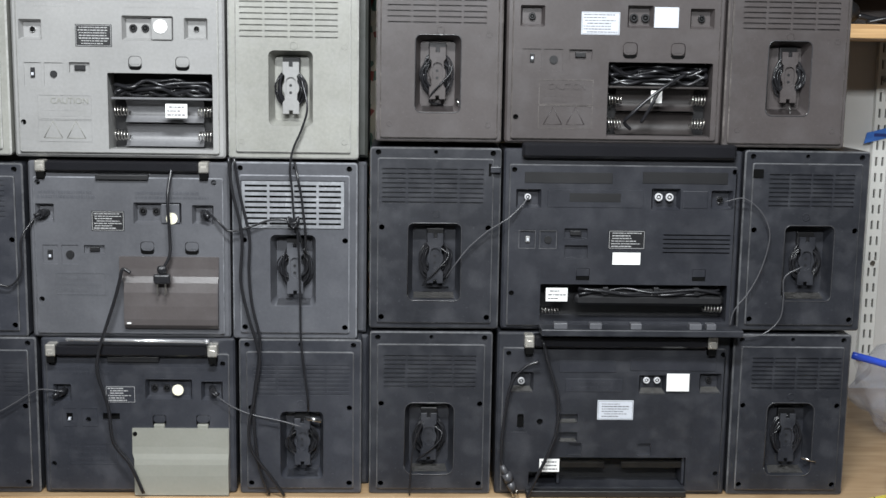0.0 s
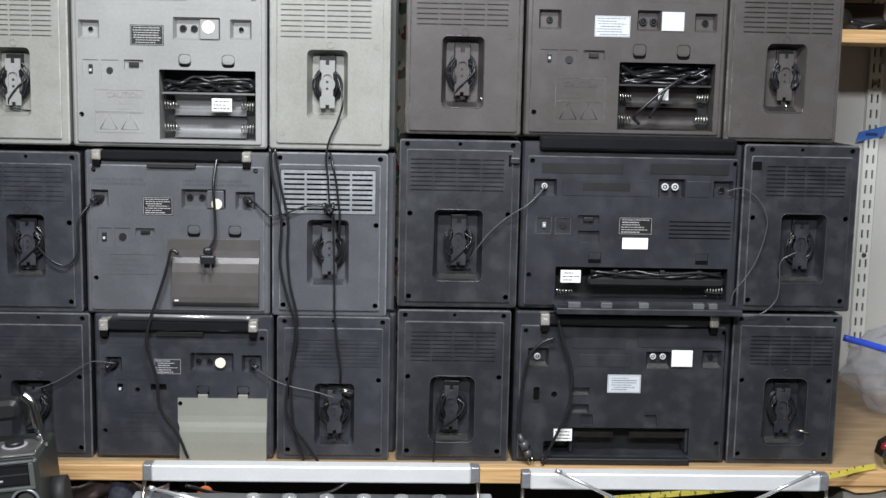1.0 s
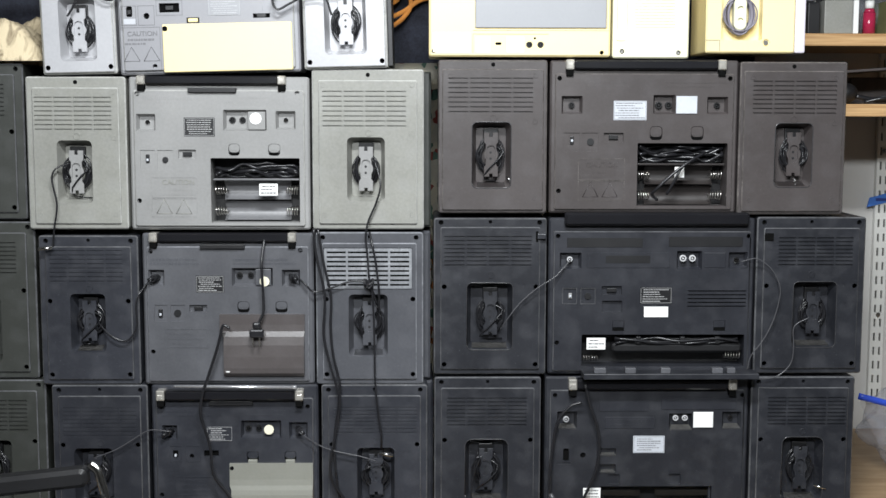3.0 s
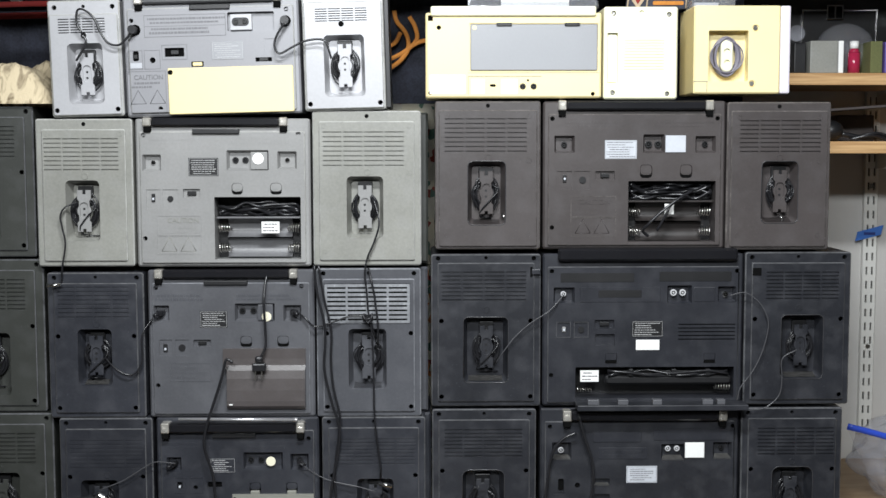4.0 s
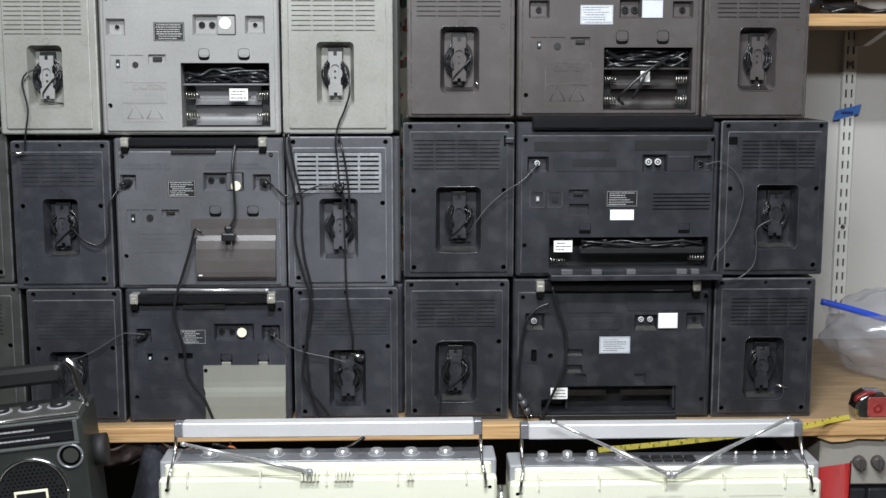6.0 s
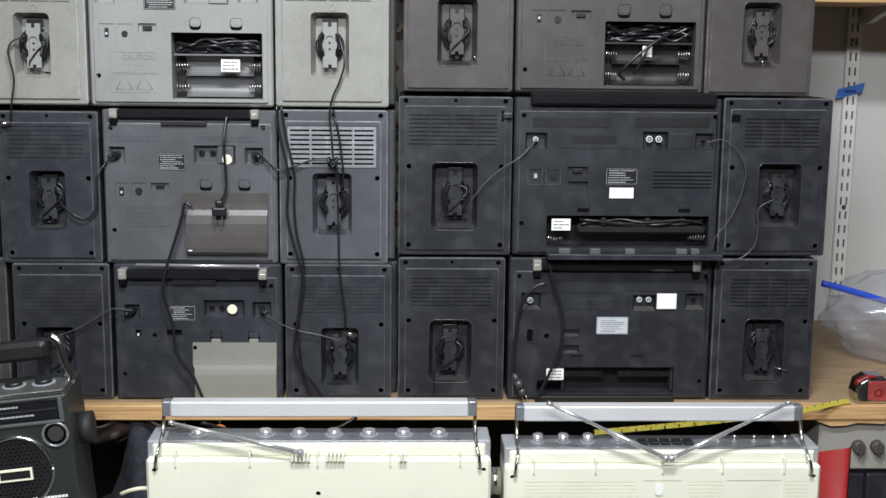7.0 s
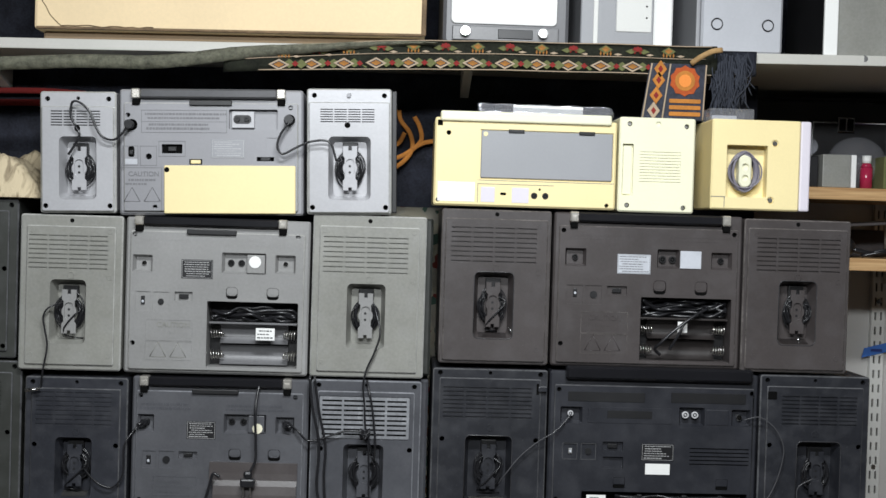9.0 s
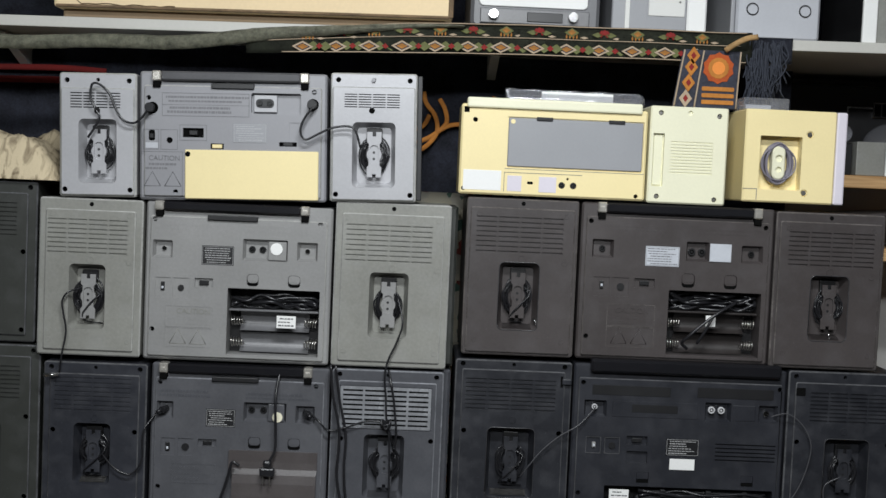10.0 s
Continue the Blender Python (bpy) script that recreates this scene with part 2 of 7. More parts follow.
def block(bm, x0, x1, y0, y1, z0, z1, bev=0.0, mi=0):
    r = bmesh.ops.create_cube(bm, size=1.0, matrix=Matrix.Translation(((x0 + x1) / 2, (y0 + y1) / 2, (z0 + z1) / 2)) @ Matrix.Diagonal((abs(x1 - x0), abs(y1 - y0), abs(z1 - z0), 1)))
    vs = r["verts"]
    fs = list({f for v in vs for f in v.link_faces})
    for f in fs:
        f.material_index = mi
    if bev:
        es = list({e for v in vs for e in v.link_edges})
        bmesh.ops.bevel(bm, geom=es, offset=bev, segments=2, affect="EDGES", profile=0.5, material=mi)
    return bm


def rod(bm, a, b, r, n=10, mi=0, r2=None):
    a, b = Vector(a), Vector(b)
    d = b - a
    m = Matrix.Translation((a + b) / 2) @ d.to_track_quat("Z", "Y").to_matrix().to_4x4()
    res = bmesh.ops.create_cone(bm, cap_ends=True, segments=n, radius1=r, radius2=r if r2 is None else r2, depth=d.length, matrix=m)
    for f in {f for v in res["verts"] for f in v.link_faces}:
        f.material_index = mi
        f.smooth = len(f.verts) == 4
    return bm


def spline(pts, per=6):
    P = [Vector(p) for p in pts]
    P = [P[0] * 2 - P[1]] + P + [P[-1] * 2 - P[-2]]
    out = []
    for k in range(1, len(P) - 2):
        p0, p1, p2, p3 = P[k - 1:k + 3]
        for s in range(per):
            t = s / per
            out.append(0.5 * (2 * p1 + (p2 - p0) * t + (2 * p0 - 5 * p1 + 4 * p2 - p3) * t * t + (3 * p1 - p0 - 3 * p2 + p3) * t ** 3))
    out.append(P[-2])
    return out


def tube(bm, pts, r, n=6, per=6, mi=0, flat=1.0):
    """A round (or flattened) cord along a smooth line through pts."""
    line = spline(pts, per) if per else [Vector(p) for p in pts]
    rings = []
    side = Vector((0, 1, 0))
    for k, p in enumerate(line):
        d = (line[min(k + 1, len(line) - 1)] - line[max(k - 1, 0)]).normalized()
        if abs(d.dot(side)) > 0.95:
            side = Vector((1, 0, 0)) if abs(d.x) < 0.9 else Vector((0, 0, 1))
        u = (side - d * side.dot(d)).normalized()
        v = d.cross(u)
        side = u
        rings.append([bm.verts.new(p + u * (r * flat * math.cos(2 * math.pi * q / n)) + v * (r * math.sin(2 * math.pi * q / n))) for q in range(n)])
    for a, b in zip(rings, rings[1:]):
        for q in range(n):
            f = bm.faces.new((a[q], b[q], b[(q + 1) % n], a[(q + 1) % n]))
            f.material_index, f.smooth = mi, True
    bm.faces.new(rings[0]).material_index = mi
    bm.faces.new(list(reversed(rings[-1]))).material_index = mi
    return bm


def cable(name, pts, r, m, parent=None, label="", **k):
    return part(name, tube(bmesh.new(), pts, r, **k), m, parent, label)


def bars(bm, x0, x1, z0, z1, rows, y, rng, mi=0, th=0.0006, fill=0.5):
    """Lines of unreadable print, as thin raised dashes of uneven length."""
    h = (z1 - z0) / rows
    w0 = x1 - x0
    for k in range(rows):
        zc = z1 - (k + 0.5) * h
        x = x0 + w0 * rng.choice((0, 0, 0.03, 0.1))
        end = x1 - w0 * rng.choice((0, 0.02, 0.08, 0.2, 0.35))
        f = fill * rng.uniform(0.75, 1.1)
        while x < end - 0.001:
            w = min(rng.uniform(0.0018, 0.0062), end - x)
            block(bm, x, x + w, y - th, y + 0.0004, zc - h * f / 2, zc + h * f / 2, 0, mi)
            x += w + rng.uniform(0.0006, 0.0013)
    return bm


def lettering(name, word, x, z, size, y, m, parent):
    cu = bpy.data.curves.new(name, "FONT")
    cu.body, cu.size, cu.extrude = word, size, 0.0004
    tmp = bpy.data.objects.new("tmp", cu)
    scene.collection.objects.link(tmp)
    me = bpy.data.meshes.new_from_object(tmp.evaluated_get(bpy.context.evaluated_depsgraph_get()))
    bpy.data.objects.remove(tmp)
    bm = bmesh.new()
    bm.from_mesh(me)
    bmesh.ops.transform(bm, matrix=pose(x, y, z, 90), verts=bm.verts[:])
    return part(name, bm, m, parent)


def settle(before, dx, dy, dz):
    """Shift every top-level thing made since the set before."""
    for o in scene.objects:
        if o not in before and o.parent is None:
            o.location += Vector((dx, dy, dz))


# ---- boombox parts ----


def vent_holes(x0, x1, z0, z1, cols=4, rows=8, d=0.0026, hm=0):
    out = []
    w, h = (x1 - x0) / cols, (z1 - z0) / rows
    for c in range(cols):
        for r in range(rows):
            out.append((rrect(x0 + c * w + w * 0.05, x0 + (c + 1) * w - w * 0.05, z0 + r * h + h * 0.3, z0 + (r + 1) * h - h * 0.3), d, hm))
    return out


def winder(th, cx, z0, z1, y, m, mcable, seed, w=0.033, loops=6):
    """Cable winder standing on the floor of its recess, with the cable wound round it."""
    rng = random.Random(seed)
    zc, h = (z0 + z1) / 2, (z1 - z0)
    bm = bmesh.new()
    n, wb, ww = 0.0026, w * 0.36, w * 0.27
    o = [(cx - wb, z0), (cx - n, z0), (cx - n, z0 + 0.005), (cx + n, z0 + 0.005), (cx + n, z0), (cx + wb, z0),
         (cx + wb, z0 + h * 0.22), (cx + ww, z0 + h * 0.27)]
    o += [(cx + w * 0.37 * math.cos(a), zc + w * 0.37 * math.sin(a)) for a in (-0.7, -0.35, 0.0, 0.35, 0.7)]
    o += [(cx + ww, z1 - h * 0.27), (cx + wb, z1 - h * 0.22), (cx + wb, z1), (cx + n, z1), (cx + n, z1 - 0.007), (cx - n, z1 - 0.007),
          (cx - n, z1), (cx - wb, z1), (cx - wb, z1 - h * 0.22), (cx - ww, z1 - h * 0.27)]
    o += [(cx - w * 0.37 * math.cos(a), zc + w * 0.37 * math.sin(a)) for a in (0.7, 0.35, 0.0, -0.35, -0.7)]
    o += [(cx - ww, z0 + h * 0.27), (cx - wb, z0 + h * 0.22)]
    shell(bm, o, y + 0.008, 0.003, [(rrect(cx - w * 0.215, cx + w * 0.215, zc - h * 0.19, zc + h * 0.21, w * 0.2, 6), 0.0045, 0)], ch=0.0006)
    for dz in (0.05, -0.09):
        rod(bm, (cx - 0.0005, y + 0.0124, zc + h * dz), (cx - 0.0005, y + 0.0108, zc + h * dz), 0.0021, 10, 1)
    rod(bm, (cx, y + 0.0126, zc), (cx, y + 0.028, zc), w * 0.27, 14)
    # black block stands for the dark gap behind the winder
    block(bm, cx - w * 0.38, cx + w * 0.38, y + 0.018, y + 0.03, z1 - 0.012, z1 + 0.0065, 0.001, 1)
    part("cable_winder", bm, [m, BLACK], th)
    bm, pts = bmesh.new(), []
    for k in range(loops + 3):
        a, b = 0.0145 + rng.uniform(0, 0.0085), h * 0.33 + rng.uniform(-0.008, 0.007)
        dx, dz, ph = rng.uniform(-0.003, 0.003), rng.uniform(-0.004, 0.004), rng.uniform(0, 6.28)
        deep = rng.uniform(0.0115, 0.021)
        for q in range(14):
            t = 2 * math.pi * q / 14
            pts.append((cx + dx + a * math.sin(t) + 0.001 * math.sin(2 * t + ph), y + deep + 0.002 * math.cos(t) ** 2 + 0.001 * math.sin(3 * q + ph), zc + dz + b * math.cos(t)))
    # a strand crossing the face of the winder and a loose end below it
    if seed % 2:
        pts += [(cx + w * 0.62, y + 0.008, zc + h * 0.1), (cx + w * 0.3, y + 0.005, zc - h * rng.uniform(0.05, 0.2)), (cx - w * 0.2, y + 0.005, zc - h * 0.36),
            (cx - w * rng.uniform(0.1, 0.6), y + 0.014, z0 - 0.004), (cx + w * rng.uniform(0.2, 0.8), y + 0.022, z0 - 0.008)]
    tube(bm, pts, 0.00125, 6, 2)
    part("wound_cable", bm, mcable, th)


def edge_of(m):
    """The paler edge colour, standing for highlights, that goes with a plastic."""
    if m in (SLATE, SLATE_LIT):
        return EDGE_SLATE
    if m in (OLIVE, GREY, SILVER, MIDSILVER):
        return EDGE_PALE
    return EDGE_BROWN if m is BROWN else EDGE_DARK


def speaker(name, x0, x1, z0, z1, rec, vent, m, label, depth=0.17, seed=0, screws="corners", inset=0.011, y=0.0, mv=None, wind=None, side=0.0,
            cable_m=None, rr=0.008, recess_m=None, loops=8, win_m=None, cols=4, rows=8, plate_top=0.018, group="detachable speakers", vent_m=0, mid=True, vent_d=0.0026):
    """A detachable loudspeaker, seen from behind."""
    th = thing(name, ((x0 + x1) / 2, y + depth / 2, z0), label, "speaker", group)
    rx0, rx1, rz0, rz1 = rec
    bm = bmesh.new()
    rloop = rrect(rx0, rx1, rz0, rz1, rr)
    holes = [(grow(rloop, 0.002), 0.045, 0)]
    px0, px1, pz0, pz1 = x0 + inset, x1 - inset, z0 + inset * 0.8, z1 - plate_top
    pl = []
    if screws == "corners":
        zt, zm = z1 - plate_top * 0.5, z0 + (z1 - z0) * 0.565
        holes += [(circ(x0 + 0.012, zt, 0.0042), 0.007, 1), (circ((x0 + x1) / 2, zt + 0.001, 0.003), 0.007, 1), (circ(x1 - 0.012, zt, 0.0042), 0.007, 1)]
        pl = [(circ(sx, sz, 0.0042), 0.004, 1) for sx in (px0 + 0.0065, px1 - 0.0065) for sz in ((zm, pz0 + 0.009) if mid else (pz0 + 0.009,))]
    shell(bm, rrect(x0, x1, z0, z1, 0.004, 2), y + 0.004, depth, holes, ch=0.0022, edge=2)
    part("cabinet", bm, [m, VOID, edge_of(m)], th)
    bm = bmesh.new()
    ph = list(pl) + [(rloop, 0.026, 0, 0.007)]
    if mv is None:
        ph += vent_holes(*vent, cols=cols, rows=rows, d=vent_d, hm=vent_m)
    else:
        ph += [(rrect(vent[0] - 0.004, vent[1] + 0.004, vent[2] - 0.004, vent[3] + 0.004, 0.002), 0.0035, 0)]
    shell(bm, rrect(px0, px1, pz0, pz1, 0.003, 2), y, 0.0042, ph, ch=0.0016, cap=False, edge=2)
    part("back_plate", bm, [m, VOID, edge_of(m)], th)
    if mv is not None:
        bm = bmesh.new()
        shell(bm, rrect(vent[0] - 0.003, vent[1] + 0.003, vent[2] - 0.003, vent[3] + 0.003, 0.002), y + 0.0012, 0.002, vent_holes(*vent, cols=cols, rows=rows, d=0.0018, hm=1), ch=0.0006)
        part("vent_grille", bm, [mv, VOID], th, "worn silvery vent grille with bright sheen in its colour")
    # slab added behind the cabinet for the dark band at its right side
    if side:
        part("front_baffle", shell(bmesh.new(), rrect(x0 + 0.004, x1 + side, z0, z1 - 0.002, 0.003, 2), y + 0.045, depth - 0.01, [(rrect(x0 + 0.01, x1 - 0.01, z0 + 0.01, z1 - 0.01), depth - 0.02, 0)], ch=0.004), m if m is not OLIVE else OLIVE_DARK, th, "added slab showing past the right side of the cabinet")
    if screws != "corners":
        for sx, sz in ((x0 + 0.02, z1 - 0.026), (x1 - 0.02, z1 - 0.026), (x0 + 0.02, z0 + 0.025), (x1 - 0.02, z0 + 0.025), (x1 - 0.02, z0 + (z1 - z0) * 0.6)):
            part("screw_plug", shell(bmesh.new(), circ(sx, sz, 0.0042), y - 0.0006, 0.001, [(circ(sx, sz, 0.0032), 0.0005, 0)], ch=0.0002), m, th)
        part("screw", rod(bmesh.new(), ((x0 + x1) / 2, y + 0.006, z1 - plate_top * 0.5), ((x0 + x1) / 2, y + 0.0034, z1 - plate_top * 0.5), 0.0035, 10), VOID, th)
    if m in (BROWN, CHAR_WORN):
        # rim tube carries the glint along the recess edge in its colour
        ring = [(px_, y - 0.0001, pz_) for px_, pz_ in grow(rloop, 0.0006)]
        part("recess_rim", tube(bmesh.new(), ring + ring[:1], 0.0007, 6, 1), RIM, th, "worn rim of the recess with its glint painted in")
    if m is not SILVER:
        bx, bz_ = (x0 + x1) / 2 + 0.001, (rz1 + vent[2]) / 2
        part("boss", shell(bmesh.new(), circ(bx, bz_, 0.0058, 16), y - 0.0009, 0.0014, [(circ(bx, bz_, 0.0046, 14), 0.0008, 0)], ch=0.0003), m, th)
    if m in (CHAR_WORN, GRAPHITE, SLATE, BROWN):
        bm = bmesh.new()
        g = [[bm.verts.new((rx0 + 0.009 + (rx1 - rx0 - 0.018) * i / 10, y + 0.0245 - 0.019 * j / 4 + 0.0006 * noise.noise(Vector((i * 0.7, j, seed))), rz0 + 0.0082 - 0.0058 * j / 4)) for j in range(5)] for i in range(11)]
        for ga, gb in zip(g, g[1:]):
            for j in range(4):
                bm.faces.new((ga[j], gb[j], gb[j + 1], ga[j + 1]))
        bmesh.ops.solidify(bm, geom=bm.faces[:], thickness=0.0004)
        part("dust_layer", bm, RECESSDUST if m is CHAR_WORN or seed == 21 else m, th, "grey dust lying in the recess")
    if wind is None:
        wind = ((rx0 + rx1) / 2, rz0 + (rz1 - rz0) * 0.18, rz1 - (rz1 - rz0) * 0.13)
    winder(th, wind[0], wind[1], wind[2], y, win_m or m, cable_m or RUBBER, seed, loops=loops)
    return th


def handle(th, x0, x1, zc, r, m, y=-0.006, chrome=True, top=0.0):
    """Carrying handle folded down on the top edge, with metal end caps."""
    bm = bmesh.new()
    e = 0.014 if chrome else 0.0
    shell(bm, rrect(x0 + e, x1 - e, zc - r, zc + r, r * 0.45, 3), y, 0.02, (), ch=r * 0.35)
    h = part("carrying_handle", bm, m, th)
    if chrome:
        for xa in (x0, x1 - e):
            bm = bmesh.new()
            shell(bm, rrect(xa, xa + e, zc - r * 1.05, zc + r * 1.05, 0.002, 2), y - 0.001, 0.024, (), ch=0.0018)
            block(bm, xa + 0.003, xa + e - 0.003, y - 0.0016, y, zc - r * 0.6, zc + r * 0.2, 0.0005)
            part("end_cap", bm, CAPMETAL, h, "polished chrome end cap")
            # shadow below each cap, put in as a black block
            part("cap_shadow_block", block(bmesh.new(), xa + 0.001, xa + e - 0.001, y + 0.0015, y + 0.018, zc - r * 1.05 - 0.0105, zc - r * 1.05 - 0.0003, 0.001), VOID, h, "black block standing for the shadow under the cap")
    return h


def spring(bm, x, y, z, length, r, sgn=1, turns=5):
    pts = [(x + sgn * length * q / (turns * 8), y + r * (1 - 0.3 * q / (turns * 8)) * math.cos(2 * math.pi * q / 8), z + r * (1 - 0.3 * q / (turns * 8)) * math.sin(2 * math.pi * q / 8)) for q in range(turns * 8 + 1)]
    tube(bm, pts, 0.0010, 4, 1)


def sockets(th, spots, y, r=0.0055, m=None):
    """Round sockets: a raised ring with a dark middle."""
    for x, z in spots:
        bm = bmesh.new()
        shell(bm, circ(x, z, r, 16), y - 0.003, 0.004, [(circ(x, z, r * 0.62, 14), 0.003, 1)], ch=0.0006)
        rod(bm, (x, y, z), (x, y - 0.0025, z), r * 0.28, 10)
        part("socket", bm, [m or BLACK, VOID], th)


def patch(name, th, x0, x1, z0, z1, y, m, label="", rows=0, ink=None, seed=1, t=0.0006, r=0.0, margin=0.08):
    """A flat label stuck on, with its unreadable print."""
    bm = bmesh.new()
    shell(bm, rrect(x0, x1, z0, z1, r, 3), y - t, t + 0.0004, (), ch=t * 0.4)
    if rows:
        w, h = x1 - x0, z1 - z0
        bars(bm, x0 + w * margin, x1 - w * margin, z0 + h * margin, z1 - h * margin, rows + 1, y - t, random.Random(seed), 1, 0.0003, 0.4)
        if rows > 3:
            e = 0.0011
            for xa, xb, za, zb in ((x0 + e, x1 - e, z1 - e - 0.0005, z1 - e), (x0 + e, x1 - e, z0 + e, z0 + e + 0.0005), (x0 + e, x0 + e + 0.0005, z0 + e, z1 - e), (x1 - e - 0.0005, x1 - e, z0 + e, z1 - e)):
                block(bm, xa, xb, y - t - 0.0003, y, za, zb, 0, 1)
    return part(name, bm, [m, ink or INK], th, label)


def deck(name, x0, x1, z0, z1, m, holes, label, depth=0.11, y=0.0, bm_extra=None):
    """The middle unit of a boombox seen from behind with real hollows in its back."""
    th = thing(name, ((x0 + x1) / 2, y + depth / 2, z0), label, "boombox", "stacked boomboxes")
    bm = bmesh.new()
    shell(bm, rrect(x0, x1, z0, z1, 0.004, 2), y + 0.005, depth, [(rrect(x0 + 0.012, x1 - 0.012, z0 + 0.012, z1 - 0.03), 0.06, 0)], ch=0.003)
    part("case", bm, m, th)
    bm = bmesh.new()
    shell(bm, rrect(x0 + 0.008, x1 - 0.008, z0 + 0.006, z1 - 0.022, 0.003, 2), y, 0.0052, holes, ch=0.0015, cap=False, edge=3)
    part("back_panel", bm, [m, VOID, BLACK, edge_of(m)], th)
    return th

# ---- setting ----


def slab(name, x0, x1, y0, y1, z0, z1, m, label, category, bev=0.0):
    ob = part(name, block(bmesh.new(), x0, x1, y0, y1, z0, z1, bev), m)
    return tagged(ob, label, category, kind="structure")


WY = 0.62
slab("floor", -3.2, 3.2, -4.2, WY, -0.1, 0.0, DARKROOM, "dark worn workshop floor", "floor")
slab("ceiling", -3.2, 3.2, -4.2, WY, 2.62, 2.72, CEIL, "unseen ceiling added to close the room, dark against bounce light", "ceiling")
slab("wall_north", -3.2, 3.2, WY, WY + 0.12, 0.0, 2.62, WALL, "off-white painted wall behind the shelves", "wall")
# unseen walls closing the room, kept dark to limit fill
slab("wall_south", -3.2, 3.2, -4.32, -4.2, 0.0, 2.62, DIMWALL, "unseen wall added to close the room, dark against bounce light", "wall")
slab("wall_west", -3.32, -3.2, -4.2, WY, 0.0, 2.62, DIMWALL, "unseen wall added to close the room, dark against bounce light", "wall")
slab("wall_east", 3.2, 3.32, -4.2, WY, 0.0, 2.62, DIMWALL, "unseen wall added to close the room, dark against bounce light", "wall")

# bench: a plywood top with a pine lip along its front edge
bench = thing("workbench", (0, 0.28, 0.0), "deep plywood bench with a pine front edge, carrying the boomboxes", "bench")
part("benchtop", block(bmesh.new(), -1.5, 1.5, -0.010, WY, 0.7195, 0.743, 0.002), PLY, bench)
part("front_edge", block(bmesh.new(), -1.5, 1.5, -0.028, -0.010, 0.7165, 0.7426, 0.002), PINE, bench)
bm = bmesh.new()
shell(bm, [(0.575, 0.7125), (0.60, 0.7035), (0.625, 0.7045), (0.648, 0.7095), (0.695, 0.7075), (0.70, 0.7162), (0.578, 0.7162)], -0.024, 0.012, (), ch=0.001)
part("splintered_batten", bm, PINE, bench, "splintered pale batten under the edge")
for lx in (-1.4, 1.4):
    part("leg", block(bmesh.new(), lx - 0.04, lx + 0.04, 0.45, 0.53, 0.0, 0.7195, 0.004), PINE, bench)
    part("leg", block(bmesh.new(), lx - 0.04, lx + 0.04, 0.02, 0.10, 0.0, 0.7195, 0.004), PINE, bench)
# low stand in front of the bench for the ivory radios
stand = thing("low_table", (0, -0.3, 0.0), "low dark table in front of the bench", "table")
part("tabletop", block(bmesh.new(), -1.3, 1.3, -0.62, -0.06, 0.419, 0.444, 0.003), DARKROOM, stand)
for lx in (-1.2, 1.2):
    for ly in (-0.58, -0.12):
        part("leg", block(bmesh.new(), lx - 0.025, lx + 0.025, ly - 0.025, ly + 0.025, 0.0, 0.419, 0.003), DARKROOM, stand)

# ---- left stack, first row above the bench: L3 ----
L3m = [GRAPHITE, VOID]
# darker plastic than its right twin: the dimmer left side put in colour
speaker("boombox_speaker", -0.802, -0.640, 0.7435, 0.981, (-0.766, -0.700, 0.77, 0.872), (-0.785, -0.657, 0.89, 0.945), CHAR,
        "charcoal plastic detachable speaker, back outward, on the bench", seed=31, vent_d=0.0007)
th = deck("boombox", -0.6335, -0.3505, 0.7435, 0.981, GRAPHITE, [
    (rrect(-0.616, -0.590, 0.886, 0.912, 0.002), 0.012, 0, 0.004), (rrect(-0.482, -0.413, 0.889, 0.920, 0.002), 0.012, 0, 0.004),
    (rrect(-0.400, -0.368, 0.888, 0.917, 0.002), 0.012, 0, 0.004), (rrect(-0.598, -0.589, 0.856, 0.868), 0.004, 1),
    (circ(-0.566, 0.858, 0.004), 0.006, 1), (rrect(-0.545, -0.52, 0.858, 0.868), 0.004, 1),
    (rrect(-0.472, -0.452, 0.848, 0.866, 0.004), 0.006, 1), (rrect(-0.408, -0.388, 0.848, 0.866, 0.004), 0.006, 1),
    (circ(-0.6185, 0.946, 0.004), 0.006, 1), (circ(-0.368, 0.944, 0.004), 0.006, 1), (circ(-0.6185, 0.79, 0.004), 0.006, 1)],
    "charcoal boombox with a khaki battery door, on the bench")
L3d = th
handle(th, -0.622, -0.374, 0.966, 0.0085, HANDLE, y=-0.014)
sockets(th, [(-0.470, 0.904), (-0.452, 0.904)], 0.012)
patch("round_sticker", th, -0.4425, -0.4255, 0.8955, 0.9125, -0.0005, STICKER, "cream round sticker", r=0.0085)
patch("rating_plate", th, -0.540, -0.496, 0.884, 0.910, 0.0, GRAPHITE, "charcoal rating plate with pale print", 5, PALEINK, 3)
def bulged_door(prof, xs):
    """A battery door whose section follows prof: (z, y, which of the two widths)."""
    bm = bmesh.new()
    rows = []
    for z, y, w in prof:
        xa, xb = xs[w]
        rows.append([bm.verts.new(p) for p in ((xa, 0.004, z), (xa, y, z), (xb, y, z), (xb, 0.004, z))])
    for a, b in zip(rows, rows[1:]):
        for k in range(3):
            bm.faces.new((a[k], b[k], b[k + 1], a[k + 1]))
    bm.faces.new(list(reversed(rows[0]))), bm.faces.new(rows[-1])
    return bm


bm = bulged_door([(0.846, -0.0040, 0), (0.818, -0.0050, 0), (0.808, -0.0062, 0), (0.800, -0.0082, 1), (0.792, -0.0096, 1), (0.775, -0.0102, 1), (0.745, -0.0096, 1)], ((-0.5015, -0.3595), (-0.4985, -0.3600)))
door = part("battery_door", bm, KHAKI, th, "khaki replacement battery door")
